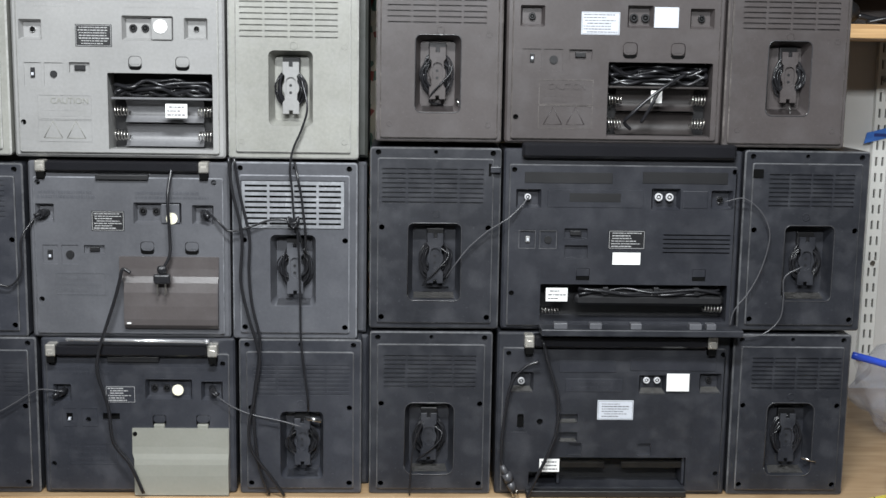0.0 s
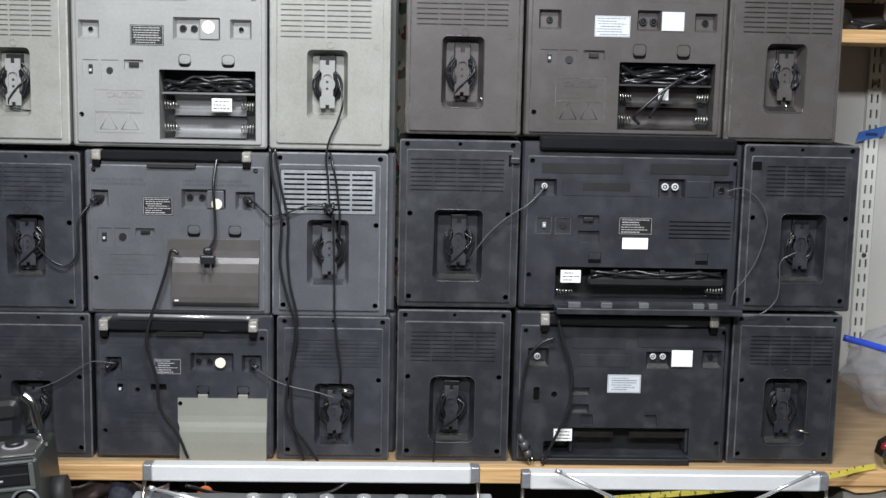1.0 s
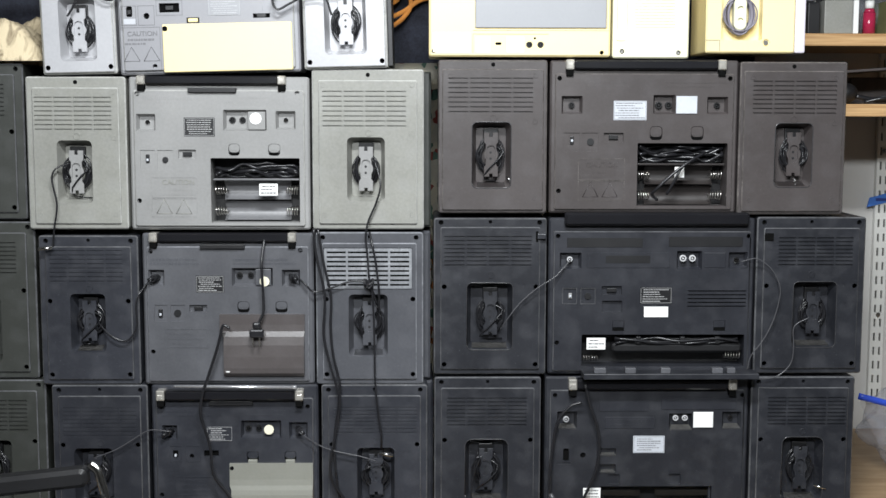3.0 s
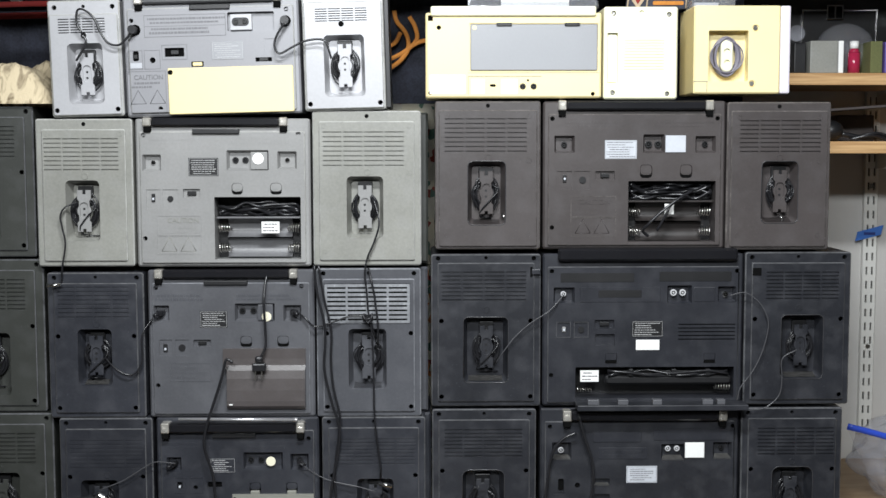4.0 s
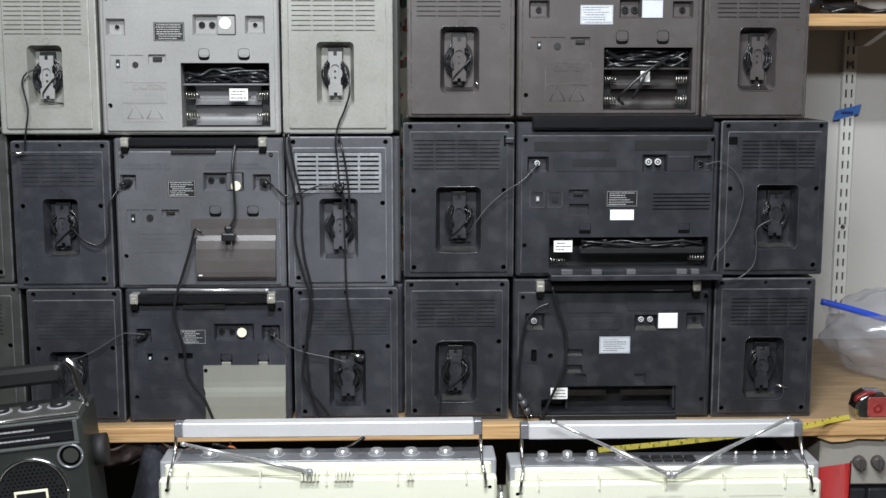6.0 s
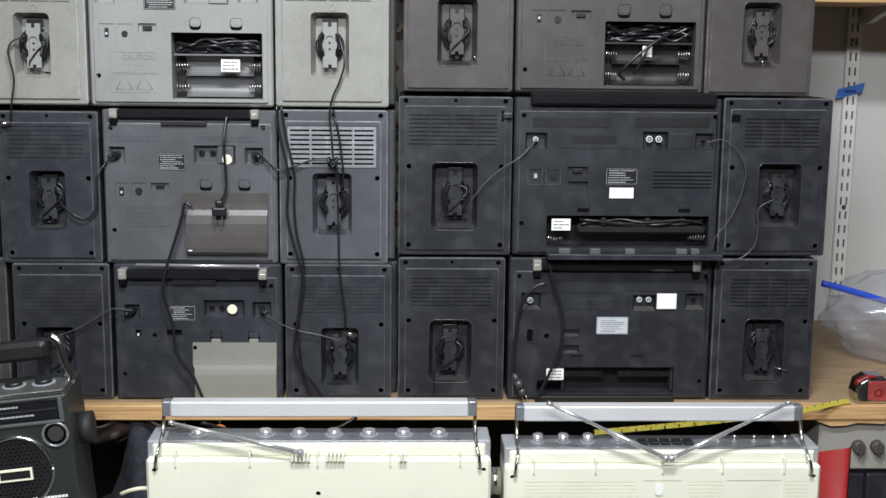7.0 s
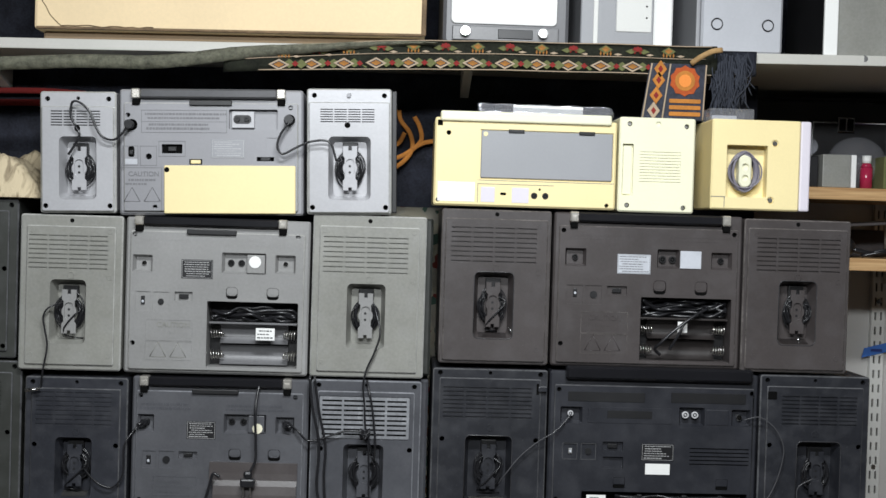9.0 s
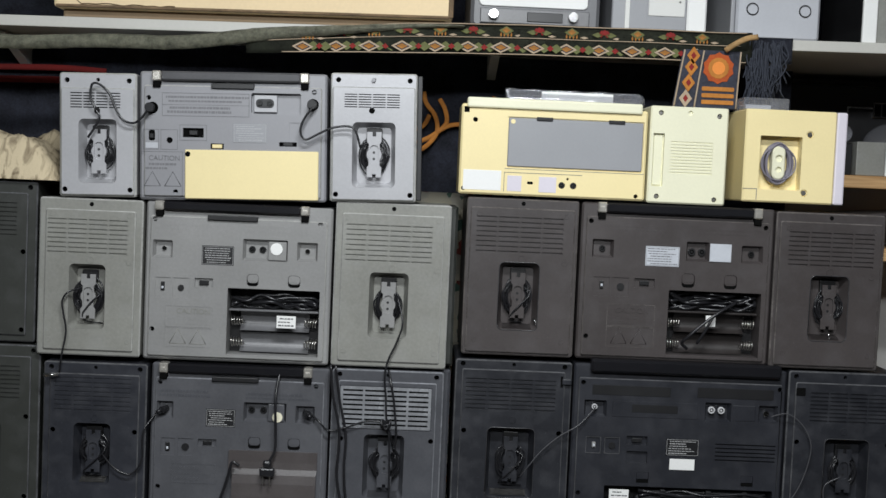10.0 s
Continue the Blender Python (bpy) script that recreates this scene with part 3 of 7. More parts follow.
for tx in (-0.462, -0.398):
    part("latch", block(bmesh.new(), tx - 0.008, tx + 0.008, -0.003, 0.004, 0.845, 0.852, 0.001), KHAKI, door)
bm = rod(bmesh.new(), (-0.590, -0.0185, 0.9835), (-0.384, -0.0185, 0.9815), 0.0027, 10)
rod(bm, (-0.392, -0.0185, 0.9816), (-0.384, -0.0185, 0.9815), 0.0036, 10)
part("telescopic_aerial", bm, AERIAL, th, "folded chrome aerial")
speaker("boombox_speaker", -0.3445, -0.164, 0.7435, 0.981, (-0.284, -0.220, 0.768, 0.872), (-0.325, -0.180, 0.895, 0.945), GRAPHITE,
        "charcoal plastic detachable speaker, back outward, on the bench", seed=32, side=0.010, vent_d=0.0010)

# ---- left stack, second row: L2 ----
# graphite instead of slate, standing for less light on this left speaker
sp2l = speaker("boombox_speaker", -0.816, -0.650, 0.982, 1.236, (-0.765, -0.706, 1.038, 1.138), (-0.799, -0.674, 1.155, 1.214), GRAPHITE,
               "charcoal plastic detachable speaker on top of another boombox", seed=21, vent_d=0.0014)
th = deck("boombox", -0.643, -0.356, 0.982, 1.240, SLATE_LIT, [
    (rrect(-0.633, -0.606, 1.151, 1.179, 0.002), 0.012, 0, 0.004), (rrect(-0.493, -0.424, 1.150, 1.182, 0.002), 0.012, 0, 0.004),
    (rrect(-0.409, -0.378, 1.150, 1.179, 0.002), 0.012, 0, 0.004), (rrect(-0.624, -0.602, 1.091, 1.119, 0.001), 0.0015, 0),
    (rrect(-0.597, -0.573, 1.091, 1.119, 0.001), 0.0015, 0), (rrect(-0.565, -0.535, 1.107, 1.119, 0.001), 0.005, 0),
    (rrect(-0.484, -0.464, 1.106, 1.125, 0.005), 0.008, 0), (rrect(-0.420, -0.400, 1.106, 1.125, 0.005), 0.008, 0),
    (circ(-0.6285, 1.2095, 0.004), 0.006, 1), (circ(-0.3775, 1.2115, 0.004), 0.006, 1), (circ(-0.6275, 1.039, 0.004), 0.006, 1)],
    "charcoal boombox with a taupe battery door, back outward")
L2d = th
handle(th, -0.630, -0.384, 1.2335, 0.0075, HANDLE)
sockets(th, [(-0.481, 1.168), (-0.462, 1.168)], 0.012)
part("socket_cover", block(bmesh.new(), -0.453, -0.427, -0.0005, 0.011, 1.152, 1.180, 0.001), SLATE_LIT, th)
patch("round_sticker", th, -0.4465, -0.4295, 1.1505, 1.1675, -0.0006, STICKER, "cream round sticker", r=0.0085)
patch("rating_plate", th, -0.553, -0.506, 1.140, 1.169, 0.0, BLACK, "black rating plate with pale print", 6, PALEINK, 4)
part("switch", block(bmesh.new(), -0.617, -0.610, -0.001, 0.002, 1.098, 1.112, 0.0008, 0), BLACK, th)
part("switch", rod(bmesh.new(), (-0.585, 0.004, 1.105), (-0.585, -0.0005, 1.105), 0.006, 14), BLACK, th)
part("switch", block(bmesh.new(), -0.557, -0.543, 0.001, 0.005, 1.110, 1.116, 0.0006), BLACK, th)
for k, xr in enumerate(((-0.63, -0.545), (-0.49, -0.375))):
    bm = bars(bmesh.new(), xr[0], xr[1], 1.186, 1.199, 2, 0.0, random.Random(5 + k), 0, 0.0004, 0.6)
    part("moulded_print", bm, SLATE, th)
bm = bulged_door([(1.1035, -0.0045, 0), (1.086, -0.0050, 0), (1.075, -0.0060, 0), (1.066, -0.0086, 1), (1.052, -0.0110, 1), (1.032, -0.0124, 1), (1.013, -0.0126, 1), (1.004, -0.0112, 1), (0.998, -0.0060, 1)], ((-0.514, -0.371), (-0.507, -0.372)))
door = part("battery_door", bm, TAUPE, th, "taupe battery door")
part("sticker_scrap", block(bmesh.new(), -0.503, -0.497, -0.0130, -0.0110, 1.006, 1.008), PAPER, door)
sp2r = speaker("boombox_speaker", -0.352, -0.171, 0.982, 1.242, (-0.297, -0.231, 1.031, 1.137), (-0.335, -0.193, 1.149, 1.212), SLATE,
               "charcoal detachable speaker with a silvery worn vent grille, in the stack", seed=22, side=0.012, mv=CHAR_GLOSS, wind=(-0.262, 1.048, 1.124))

# ---- left stack, third row: L1 ----
sp1l = speaker("boombox_speaker", -0.829, -0.664, 1.247, 1.500, (-0.779, -0.721, 1.290, 1.395), (-0.816, -0.686, 1.409, 1.469), OLIVE,
               "green-grey plastic detachable speaker, cable hanging, in the stack", seed=11, screws="plugs", wind=(-0.750, 1.306, 1.378), win_m=GREY)
th = deck("boombox", -0.659, -0.3605, 1.246, 1.500, GREY, [
    (rrect(-0.647, -0.615, 1.410, 1.439, 0.002), 0.012, 0, 0.004), (rrect(-0.503, -0.431, 1.411, 1.446, 0.002), 0.012, 0, 0.004),
    (rrect(-0.416, -0.383, 1.413, 1.444, 0.002), 0.012, 0, 0.004), (rrect(-0.641, -0.617, 1.346, 1.379, 0.001), 0.0015, 0),
    (rrect(-0.613, -0.587, 1.346, 1.379, 0.001), 0.0015, 0), (rrect(-0.578, -0.549, 1.365, 1.380, 0.001), 0.005, 0),
    (rrect(-0.495, -0.476, 1.370, 1.390, 0.006), 0.006, 0), (rrect(-0.429, -0.409, 1.370, 1.390, 0.006), 0.006, 0),
    (circ(-0.6443, 1.472, 0.004), 0.006, 1), (circ(-0.380, 1.474, 0.004), 0.006, 1), (circ(-0.6443, 1.295, 0.004), 0.006, 1),
    (rrect(-0.525, -0.377, 1.257, 1.366, 0.002), 0.045, 2)],
    "grey boombox with an open battery bay full of cord")
L1d = th
handle(th, -0.644, -0.398, 1.4945, 0.007, HANDLE)
sockets(th, [(-0.489, 1.429), (-0.472, 1.429)], 0.012)
sockets(th, [(-0.630, 1.425), (-0.400, 1.429)], 0.012, 0.004, CHROME)
part("socket_cover", block(bmesh.new(), -0.462, -0.433, 0.0, 0.011, 1.413, 1.443, 0.001), GREY, th)
patch("round_sticker", th, -0.459, -0.439, 1.4215, 1.4415, -0.0004, PAPER, "white round sticker", r=0.01)
patch("rating_plate", th, -0.568, -0.517, 1.402, 1.433, 0.0, BLACK, "black rating plate with pale print", 6, PALEINK, 7)
part("switch", block(bmesh.new(), -0.632, -0.626, -0.001, 0.002, 1.358, 1.372, 0.0008), BLACK, th)
part("switch", rod(bmesh.new(), (-0.600, 0.004, 1.363), (-0.600, -0.0005, 1.363), 0.005, 14), BLACK, th)
part("switch", block(bmesh.new(), -0.571, -0.556, 0.001, 0.005, 1.369, 1.376, 0.0006), BLACK, th)
part("moulded_print", bars(bmesh.new(), -0.635, -0.545, 1.456, 1.468, 2, 0.0, random.Random(8), 0, 0.0003, 0.6), GREY, th)
part("moulded_print", bars(bmesh.new(), -0.508, -0.385, 1.456, 1.470, 2, 0.0, random.Random(9), 0, 0.0003, 0.6), GREY, th)
lettering("caution_lettering", "CAUTION", -0.606, 1.322, 0.012, -0.0004, OLIVE, th)
part("moulded_print", bars(bmesh.new(), -0.618, -0.55, 1.302, 1.318, 2, 0.0, random.Random(10), 0, 0.0003, 0.6), GREY, th)


def triangles(th, x, z, w, h, y, m):
    bm = bmesh.new()
    for k in range(2):
        a = x + k * w * 1.25
        tri = [(a, z), (a + w, z), (a + w / 2, z + h)]
        for p, q in zip(tri, tri[1:] + tri[:1]):
            rod(bm, (p[0], y, p[1]), (q[0], y, q[1]), 0.0006, 4)
    part("warning_mark", bm, m, th)


triangles(th, -0.616, 1.273, 0.026, 0.024, 0.0, OLIVE)


BAYGREY = mat("bay_grey_plastic", (0.14, 0.14, 0.145), 0.35, var=0.2, dust=0.08)
BAYBROWN = mat("bay_brown_plastic", (0.03, 0.026, 0.025), 0.35, var=0.2, dust=0.05)


def battery_bay(th, x0, x1, z0, z1, m, seed, d=0.04, cord=True, label_x=None):
    """Shelf, cell cradles, contact springs and the mains cord pushed in above them."""
    rng = random.Random(seed)
    h = (z1 - z0)
    zs = z0 + h * 0.68
    part("bay_shelf", block(bmesh.new(), x0, x1, 0.012, d + 0.004, zs - 0.002, zs + 0.001, 0.0005), m, th)
    for k, zc in enumerate((z0 + h * 0.17, z0 + h * 0.5)):
        bm = bmesh.new()
        n = 10
        va, vb = [], []
        for q in range(n + 1):
            a = math.pi * q / n
            va.append(bm.verts.new((x0 + 0.016, 0.026 + 0.014 * math.sin(a), zc + 0.016 * math.cos(a))))
            vb.append(bm.verts.new((x1 - 0.016, 0.026 + 0.014 * math.sin(a), zc + 0.016 * math.cos(a))))
        for q in range(n):
            f = bm.faces.new((va[q], vb[q], vb[q + 1], va[q + 1]))
            f.smooth = True
        part("cell_cradle", bm, m, th)
        for sg, xs in ((1, x0 + 0.002), (-1, x1 - 0.002)):
            bm = bmesh.new()
            spring(bm, xs, 0.022, zc, 0.021, 0.008, sg)
            part("contact_spring", bm, STEEL, th)
    if cord:
        bm, pts = bmesh.new(), []
        for k in range(7):
            zz = zs + 0.005 + (z1 - zs - 0.01) * rng.random()
            row = [(x0 + 0.006 + (x1 - x0 - 0.012) * q / 6, 0.010 + rng.random() * 0.018, min(z1 - 0.004, max(zs + 0.004, zz + rng.uniform(-0.008, 0.008)))) for q in range(7)]
            pts += row if k % 2 == 0 else row[::-1]
        tube(bm, pts, 0.0027, 6, 4)
        part("stowed_cord", bm, RUBBER, th, "black mains cord pushed into the bay")


battery_bay(th, -0.523, -0.379, 1.259, 1.364, BAYGREY, 41)
patch("paper_tag", th, -0.446, -0.415, 1.303, 1.323, 0.010, PAPER, "small white paper tag", 2, INK, 12, t=0.0008)
sp1r = speaker("boombox_speaker", -0.356, -0.170, 1.247, 1.513, (-0.298, -0.235, 1.294, 1.401), (-0.340, -0.198, 1.415, 1.480), OLIVE,
               "green-grey plastic detachable speaker, cable trailing down, in the stack", seed=12, side=0.012, screws="plugs", wind=(-0.267, 1.311, 1.385), win_m=GREY)

# ---- left stack, top: L0 ----
sp0l = speaker("boombox_speaker", -0.797, -0.675, 1.5035, 1.7, (-0.766, -0.706, 1.525, 1.627), (-0.780, -0.699, 1.643, 1.670), SILVER,
               "silver detachable speaker with looped cable, on the stack", seed=4, inset=0.003, plate_top=0.024, cols=4, rows=6, vent_m=1, mid=False, depth=0.13,
               wind=(-0.736, 1.540, 1.611), y=-0.004)
th = deck("boombox", -0.670, -0.373, 1.506, 1.710, MIDSILVER, [
    (rrect(-0.493, -0.414, 1.645, 1.678, 0.003), 0.010, 0), (circ(-0.6495, 1.652, 0.0095, 18), 0.01, 1), (circ(-0.395, 1.661, 0.0095, 18), 0.01, 1),
    (rrect(-0.601, -0.568, 1.606, 1.621, 0.001), 0.005, 1), (rrect(-0.655, -0.645, 1.600, 1.617, 0.003), 0.003, 1), (circ(-0.622, 1.601, 0.005), 0.006, 1),
    (circ(-0.6553, 1.668, 0.0038), 0.006, 1), (circ(-0.393, 1.681, 0.004), 0.006, 1), (circ(-0.612, 1.519, 0.004), 0.006, 1),
    (rrect(-0.557, -0.536, 1.588, 1.597, 0.001), 0.006, 1), (rrect(-0.448, -0.420, 1.594, 1.601, 0.001), 0.006, 1), (rrect(-0.432, -0.412, 1.602, 1.632, 0.001), 0.0012, 0)],
    "silver boombox with a yellow-cream battery door, on top of the stack", depth=0.10, y=-0.004)
top0 = th
handle(th, -0.649, -0.401, 1.7025, 0.0075, GREYHANDLE, y=-0.010)
part("socket_plate", block(bmesh.new(), -0.489, -0.452, -0.001, 0.0052, 1.648, 1.675, 0.001), SILVER, th)
patch("mains_socket", th, -0.486, -0.457, 1.655, 1.669, -0.0012, BLACK, "black two-pin mains socket", t=0.001, r=0.006)
sockets(th, [(-0.479, 1.662), (-0.464, 1.662)], -0.002, 0.004)
patch("battery_door", th, -0.597, -0.385, 1.5085, 1.5865, -0.004, YELLOW, "yellow-cream battery door", t=0.003, r=0.002)
for lx, lz, lm in ((-0.5465, 1.5925, YELLOW), (-0.434, 1.5975, BLACK)):
    part("latch", block(bmesh.new(), lx - 0.008, lx + 0.008, -0.005, 0.001, lz - 0.003, lz + 0.003, 0.001), lm, th)
patch("rating_plate", th, -0.521, -0.468, 1.599, 1.629, -0.004, DOORGREY, "grey rating plate with pale print", 6, SILVER, 14)
for k, (xa, xb, za, zb) in enumerate(((-0.628, -0.497, 1.660, 1.673), (-0.626, -0.499, 1.643, 1.656))):
    part("print_block", bars(bmesh.new(), xa, xb, za, zb, 2, -0.004, random.Random(15 + k), 0, 0.0003, 0.55), PRINT, th)
lettering("caution_lettering", "CAUTION", -0.655, 1.569, 0.011, -0.0045, PRINT, th)
part("print_block", bars(bmesh.new(), -0.66, -0.607, 1.553, 1.566, 2, -0.004, random.Random(17), 0, 0.0003, 0.5), PRINT, th)
triangles(th, -0.662, 1.528, 0.026, 0.023, -0.004, PRINT)
part("switch", block(bmesh.new(), -0.591, -0.578, -0.003, 0.002, 1.610, 1.617, 0.0006), BLACK, th)
part("switch", block(bmesh.new(), -0.653, -0.647, -0.006, 0.0, 1.604, 1.611, 0.0006), BLACK, th)
patch("print_box", th, -0.660, -0.640, 1.588, 1.597, -0.004, SATIN, "pale printed patch")
for px in (-0.651, -0.395):
    bm = bmesh.new()
    rod(bm, (px, -0.002, 1.652 if px < -0.5 else 1.661), (px, -0.022, 1.652 if px < -0.5 else 1.661), 0.0072, 16)
    part("din_plug", bm, RUBBER, th)
sp0r = speaker("boombox_speaker", -0.367, -0.229, 1.514, 1.719, (-0.332, -0.263, 1.537, 1.641), (-0.346, -0.256, 1.663, 1.687), SILVER,
               "silver detachable speaker with black plug cable, on the stack", seed=2, inset=0.003, plate_top=0.022, cols=4, rows=6, vent_m=1, mid=False, depth=0.13,
               wind=(-0.297, 1.553, 1.626), y=-0.004)
# black slabs added for the dark strip right of each silver cabinet
for o, xr, za, zb in ((sp0l, -0.6745, 1.507, 1.697), (sp0r, -0.2285, 1.517, 1.716)):
    part("dark_side_strip", block(bmesh.new(), xr, xr + (0.003 if o is sp0l else 0.008), 0.006, 0.125, za, zb, 0.001), BLACK, o)
bm = bmesh.new()
for xa, xb, za, zb in ((-0.634, -0.491, 1.6755, 1.6763), (-0.634, -0.496, 1.6395, 1.6403), (-0.634, -0.6333, 1.640, 1.676), (-0.4968, -0.496, 1.640, 1.676), (-0.634, -0.496, 1.6572, 1.6578)):
    block(bm, xa, min(xb, -0.496), -0.0045, -0.003, za, zb)
part("print_frame", bm, PRINT, th)
# flat black discs stand for the dark of the notch and screw wells
part("door_notch", rod(bmesh.new(), (-0.5925, -0.004, 1.5795), (-0.5925, -0.0075, 1.5795), 0.0042, 14), VOID, th)
for cx_, cz_ in ((-0.301, 1.6595), (-0.7365, 1.640)):
    part("screw_well_shade", rod(bmesh.new(), (cx_, -0.0035, cz_), (cx_, -0.0046, cz_), 0.0048, 14), VOID, sp0r if cx_ > -0.5 else sp0l)
part("screw", rod(bmesh.new(), (-0.299, 0.0, 1.708), (-0.299, -0.0045, 1.708), 0.0034, 14), MIDSILVER, sp0r)
for xa, xb, za, zb in ((-0.636, -0.609, 1.586, 1.618), (-0.664, -0.639, 1.586, 1.618), (-0.606, -0.563, 1.601, 1.626), (-0.668, -0.601, 1.513, 1.583)):
    bm = bmesh.new()
    for qa, qb, ra, rb in ((xa, xb, zb - 0.0007, zb), (xa, xb, za, za + 0.0007), (xa, xa + 0.0007, za, zb), (xb - 0.0007, xb, za, zb)):
        block(bm, qa, qb, -0.0045, -0.0035, ra, rb)
    part("print_outline", bm, PRINT, th)
for o in (sp0l, th, sp0r):
    o.rotation_euler = (0, -radians(1.5), 0)

for dk, xa, xb, za, zb in ((top0, -0.556, -0.488, 1.6835, 1.692), (L1d, -0.560, -0.480, 1.474, 1.482), (L2d, -0.545, -0.470, 1.2145, 1.222), (L3d, -0.535, -0.460, 0.947, 0.955)):
    part("handle_notch", block(bmesh.new(), xa, xb, -0.0052 if dk is not top0 else -0.0085, 0.004, za, zb, 0.001), BLACK, dk)
for dk, px, pz, sg in ((L2d, -0.619, 1.165, -1), (L2d, -0.394, 1.166, 1), (L3d, -0.602, 0.899, -1), (L3d, -0.385, 0.903, 1)):
    bm = rod(bmesh.new(), (px, 0.011, pz), (px + sg * 0.004, -0.008, pz + 0.001), 0.0052, 12)
    rod(bm, (px + sg * 0.004, -0.008, pz + 0.001), (px + sg * 0.012, -0.012, pz - 0.003), 0.0030, 10)
    part("jack_plug", bm, RUBBER, dk)

def latch_tab(dk, x0, x1, z0, z1, m):
    """A rounded finger tab over a black block that stands for the slot's shade."""
    part("latch_tab", shell(bmesh.new(), rrect(x0 + 0.0004, x1 - 0.0004, z0 + 0.0050, z1 - 0.0003, 0.006, 5), 0.0006, 0.004, [(rrect(x0 + 0.004, x1 - 0.004, z0 + 0.0075, z0 + 0.0085), 0.0006, 0)], ch=0.0008), m, dk)
    part("latch_slot_shade", block(bmesh.new(), x0 + 0.0006, x1 - 0.0006, 0.002, 0.0045, z0 + 0.0004, z0 + 0.0052), VOID, dk)


for lx0, lx1 in ((-0.495, -0.476), (-0.429, -0.409)):
    latch_tab(L1d, lx0, lx1, 1.370, 1.390, GREY)
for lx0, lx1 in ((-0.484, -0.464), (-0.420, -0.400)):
    latch_tab(L2d, lx0, lx1, 1.106, 1.125, SLATE_LIT)
for lx0, lx1 in ((-0.472, -0.452), (-0.408, -0.388)):
    latch_tab(L3d, lx0, lx1, 0.848, 0.866, GRAPHITE)


def moulded_frame(dk, x0, x1, z0, z1, y, m):
    """A thin raised line round a block of moulded print."""
    bm = bmesh.new()
    for xa, xb, za, zb in ((x0, x1, z1 - 0.0008, z1), (x0, x1, z0, z0 + 0.0008), (x0, x0 + 0.0008, z0 + 0.0008, z1 - 0.0008), (x1 - 0.0008, x1, z0 + 0.0008, z1 - 0.0008)):
        block(bm, xa, xb, y - 0.0006, y + 0.0004, za, zb)
    part("moulded_frame", bm, m, dk)


moulded_frame(L1d, -0.624, -0.548, 1.300, 1.334, 0.0, GREY)
moulded_frame(L1d, -0.624, -0.548, 1.268, 1.299, 0.0, GREY)
for dk, xs, zs, mm in ((L2d, (-0.606, -0.535), (1.046, 1.078), SLATE_LIT), (L3d, (-0.596, -0.525), (0.790, 0.822), GRAPHITE)):
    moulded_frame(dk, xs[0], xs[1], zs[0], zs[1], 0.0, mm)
    part("moulded_print", bars(bmesh.new(), xs[0] + 0.004, xs[1] - 0.004, zs[0] + 0.003, zs[1] - 0.003, 3, 0.0, random.Random(int(900 * zs[0])), 0, 0.0004, 0.5), mm, dk)
for xs in ((-0.615, -0.535), (-0.475, -0.375)):
    part("moulded_print", bars(bmesh.new(), xs[0], xs[1], 0.926, 0.940, 2, 0.0, random.Random(int(1000 - 900 * xs[0])), 0, 0.0004, 0.6), GRAPHITE, L3d)
for xa, xb in ((-0.604, -0.583), (-0.576, -0.552)):
    moulded_frame(L3d, xa, xb, 0.848, 0.876, 0.0, GRAPHITE)
for dk, x, z in ((L1d, -0.629, 1.3655), (L2d, -0.6135, 1.1055), (L3d, -0.5935, 0.862)):
    part("switch_tip", block(bmesh.new(), x - 0.0018, x + 0.0018, -0.0026, 0.003, z - 0.0045, z - 0.0005, 0.0006), LABEL, dk, "white tip of a slide switch")
# black disc in place of the dark round notch
part("door_notch", rod(bmesh.new(), (-0.4975, 0.0, 0.838), (-0.4975, -0.0052, 0.838), 0.0034, 12), VOID, L3d)

# ---- right stack, first row: R3 ----
speaker("boombox_speaker", -0.152, 0.030, 0.7435, 0.994, (-0.099, -0.026, 0.776, 0.886), (-0.132, 0.007, 0.908, 0.961), CHAR_WORN,
        "dusty charcoal detachable speaker standing on the bench", seed=51, rr=0.012, wind=(-0.063, 0.795, 0.868))
th = deck("boombox", 0.0375, 0.387, 0.7435, 0.994, CHAR_WORN, [
    (rrect(0.058, 0.092, 0.905, 0.935, 0.002), 0.012, 0, 0.004), (rrect(0.250, 0.291, 0.903, 0.931, 0.002), 0.012, 0, 0.004), (rrect(0.341, 0.374, 0.905, 0.934, 0.002), 0.012, 0, 0.004),
    (rrect(0.069, 0.079, 0.848, 0.870, 0.003), 0.004, 1), (rrect(0.060, 0.083, 0.842, 0.8455), 0.001, 0), (circ(0.103, 0.858, 0.005), 0.004, 1),
    (rrect(0.132, 0.160, 0.858, 0.870, 0.001), 0.006, 0), (rrect(0.132, 0.160, 0.828, 0.842, 0.001), 0.006, 0),
    (rrect(0.147, 0.167, 0.8065, 0.825, 0.002), 0.004, 0), (rrect(0.252, 0.272, 0.8065, 0.825, 0.002), 0.004, 0),
    ([(0.088, 0.757), (0.326, 0.757), (0.326, 0.803), (0.133, 0.803), (0.133, 0.780), (0.088, 0.780)], 0.045, 2), (circ(0.054, 0.963, 0.004), 0.005, 1), (circ(0.375, 0.963, 0.004), 0.005, 1), (circ(0.372, 0.778, 0.004), 0.004, 1)],
    "dusty charcoal boombox with its battery bay open, standing on the bench")
R3d = th
handle(th, 0.076, 0.362, 0.984, 0.009, HANDLE, y=-0.014)
sockets(th, [(0.074, 0.920)], 0.006, 0.0052, ALU)
sockets(th, [(0.262, 0.922), (0.278, 0.922)], 0.006, 0.005, ALU)
sockets(th, [(0.357, 0.922)], 0.010, 0.0045)
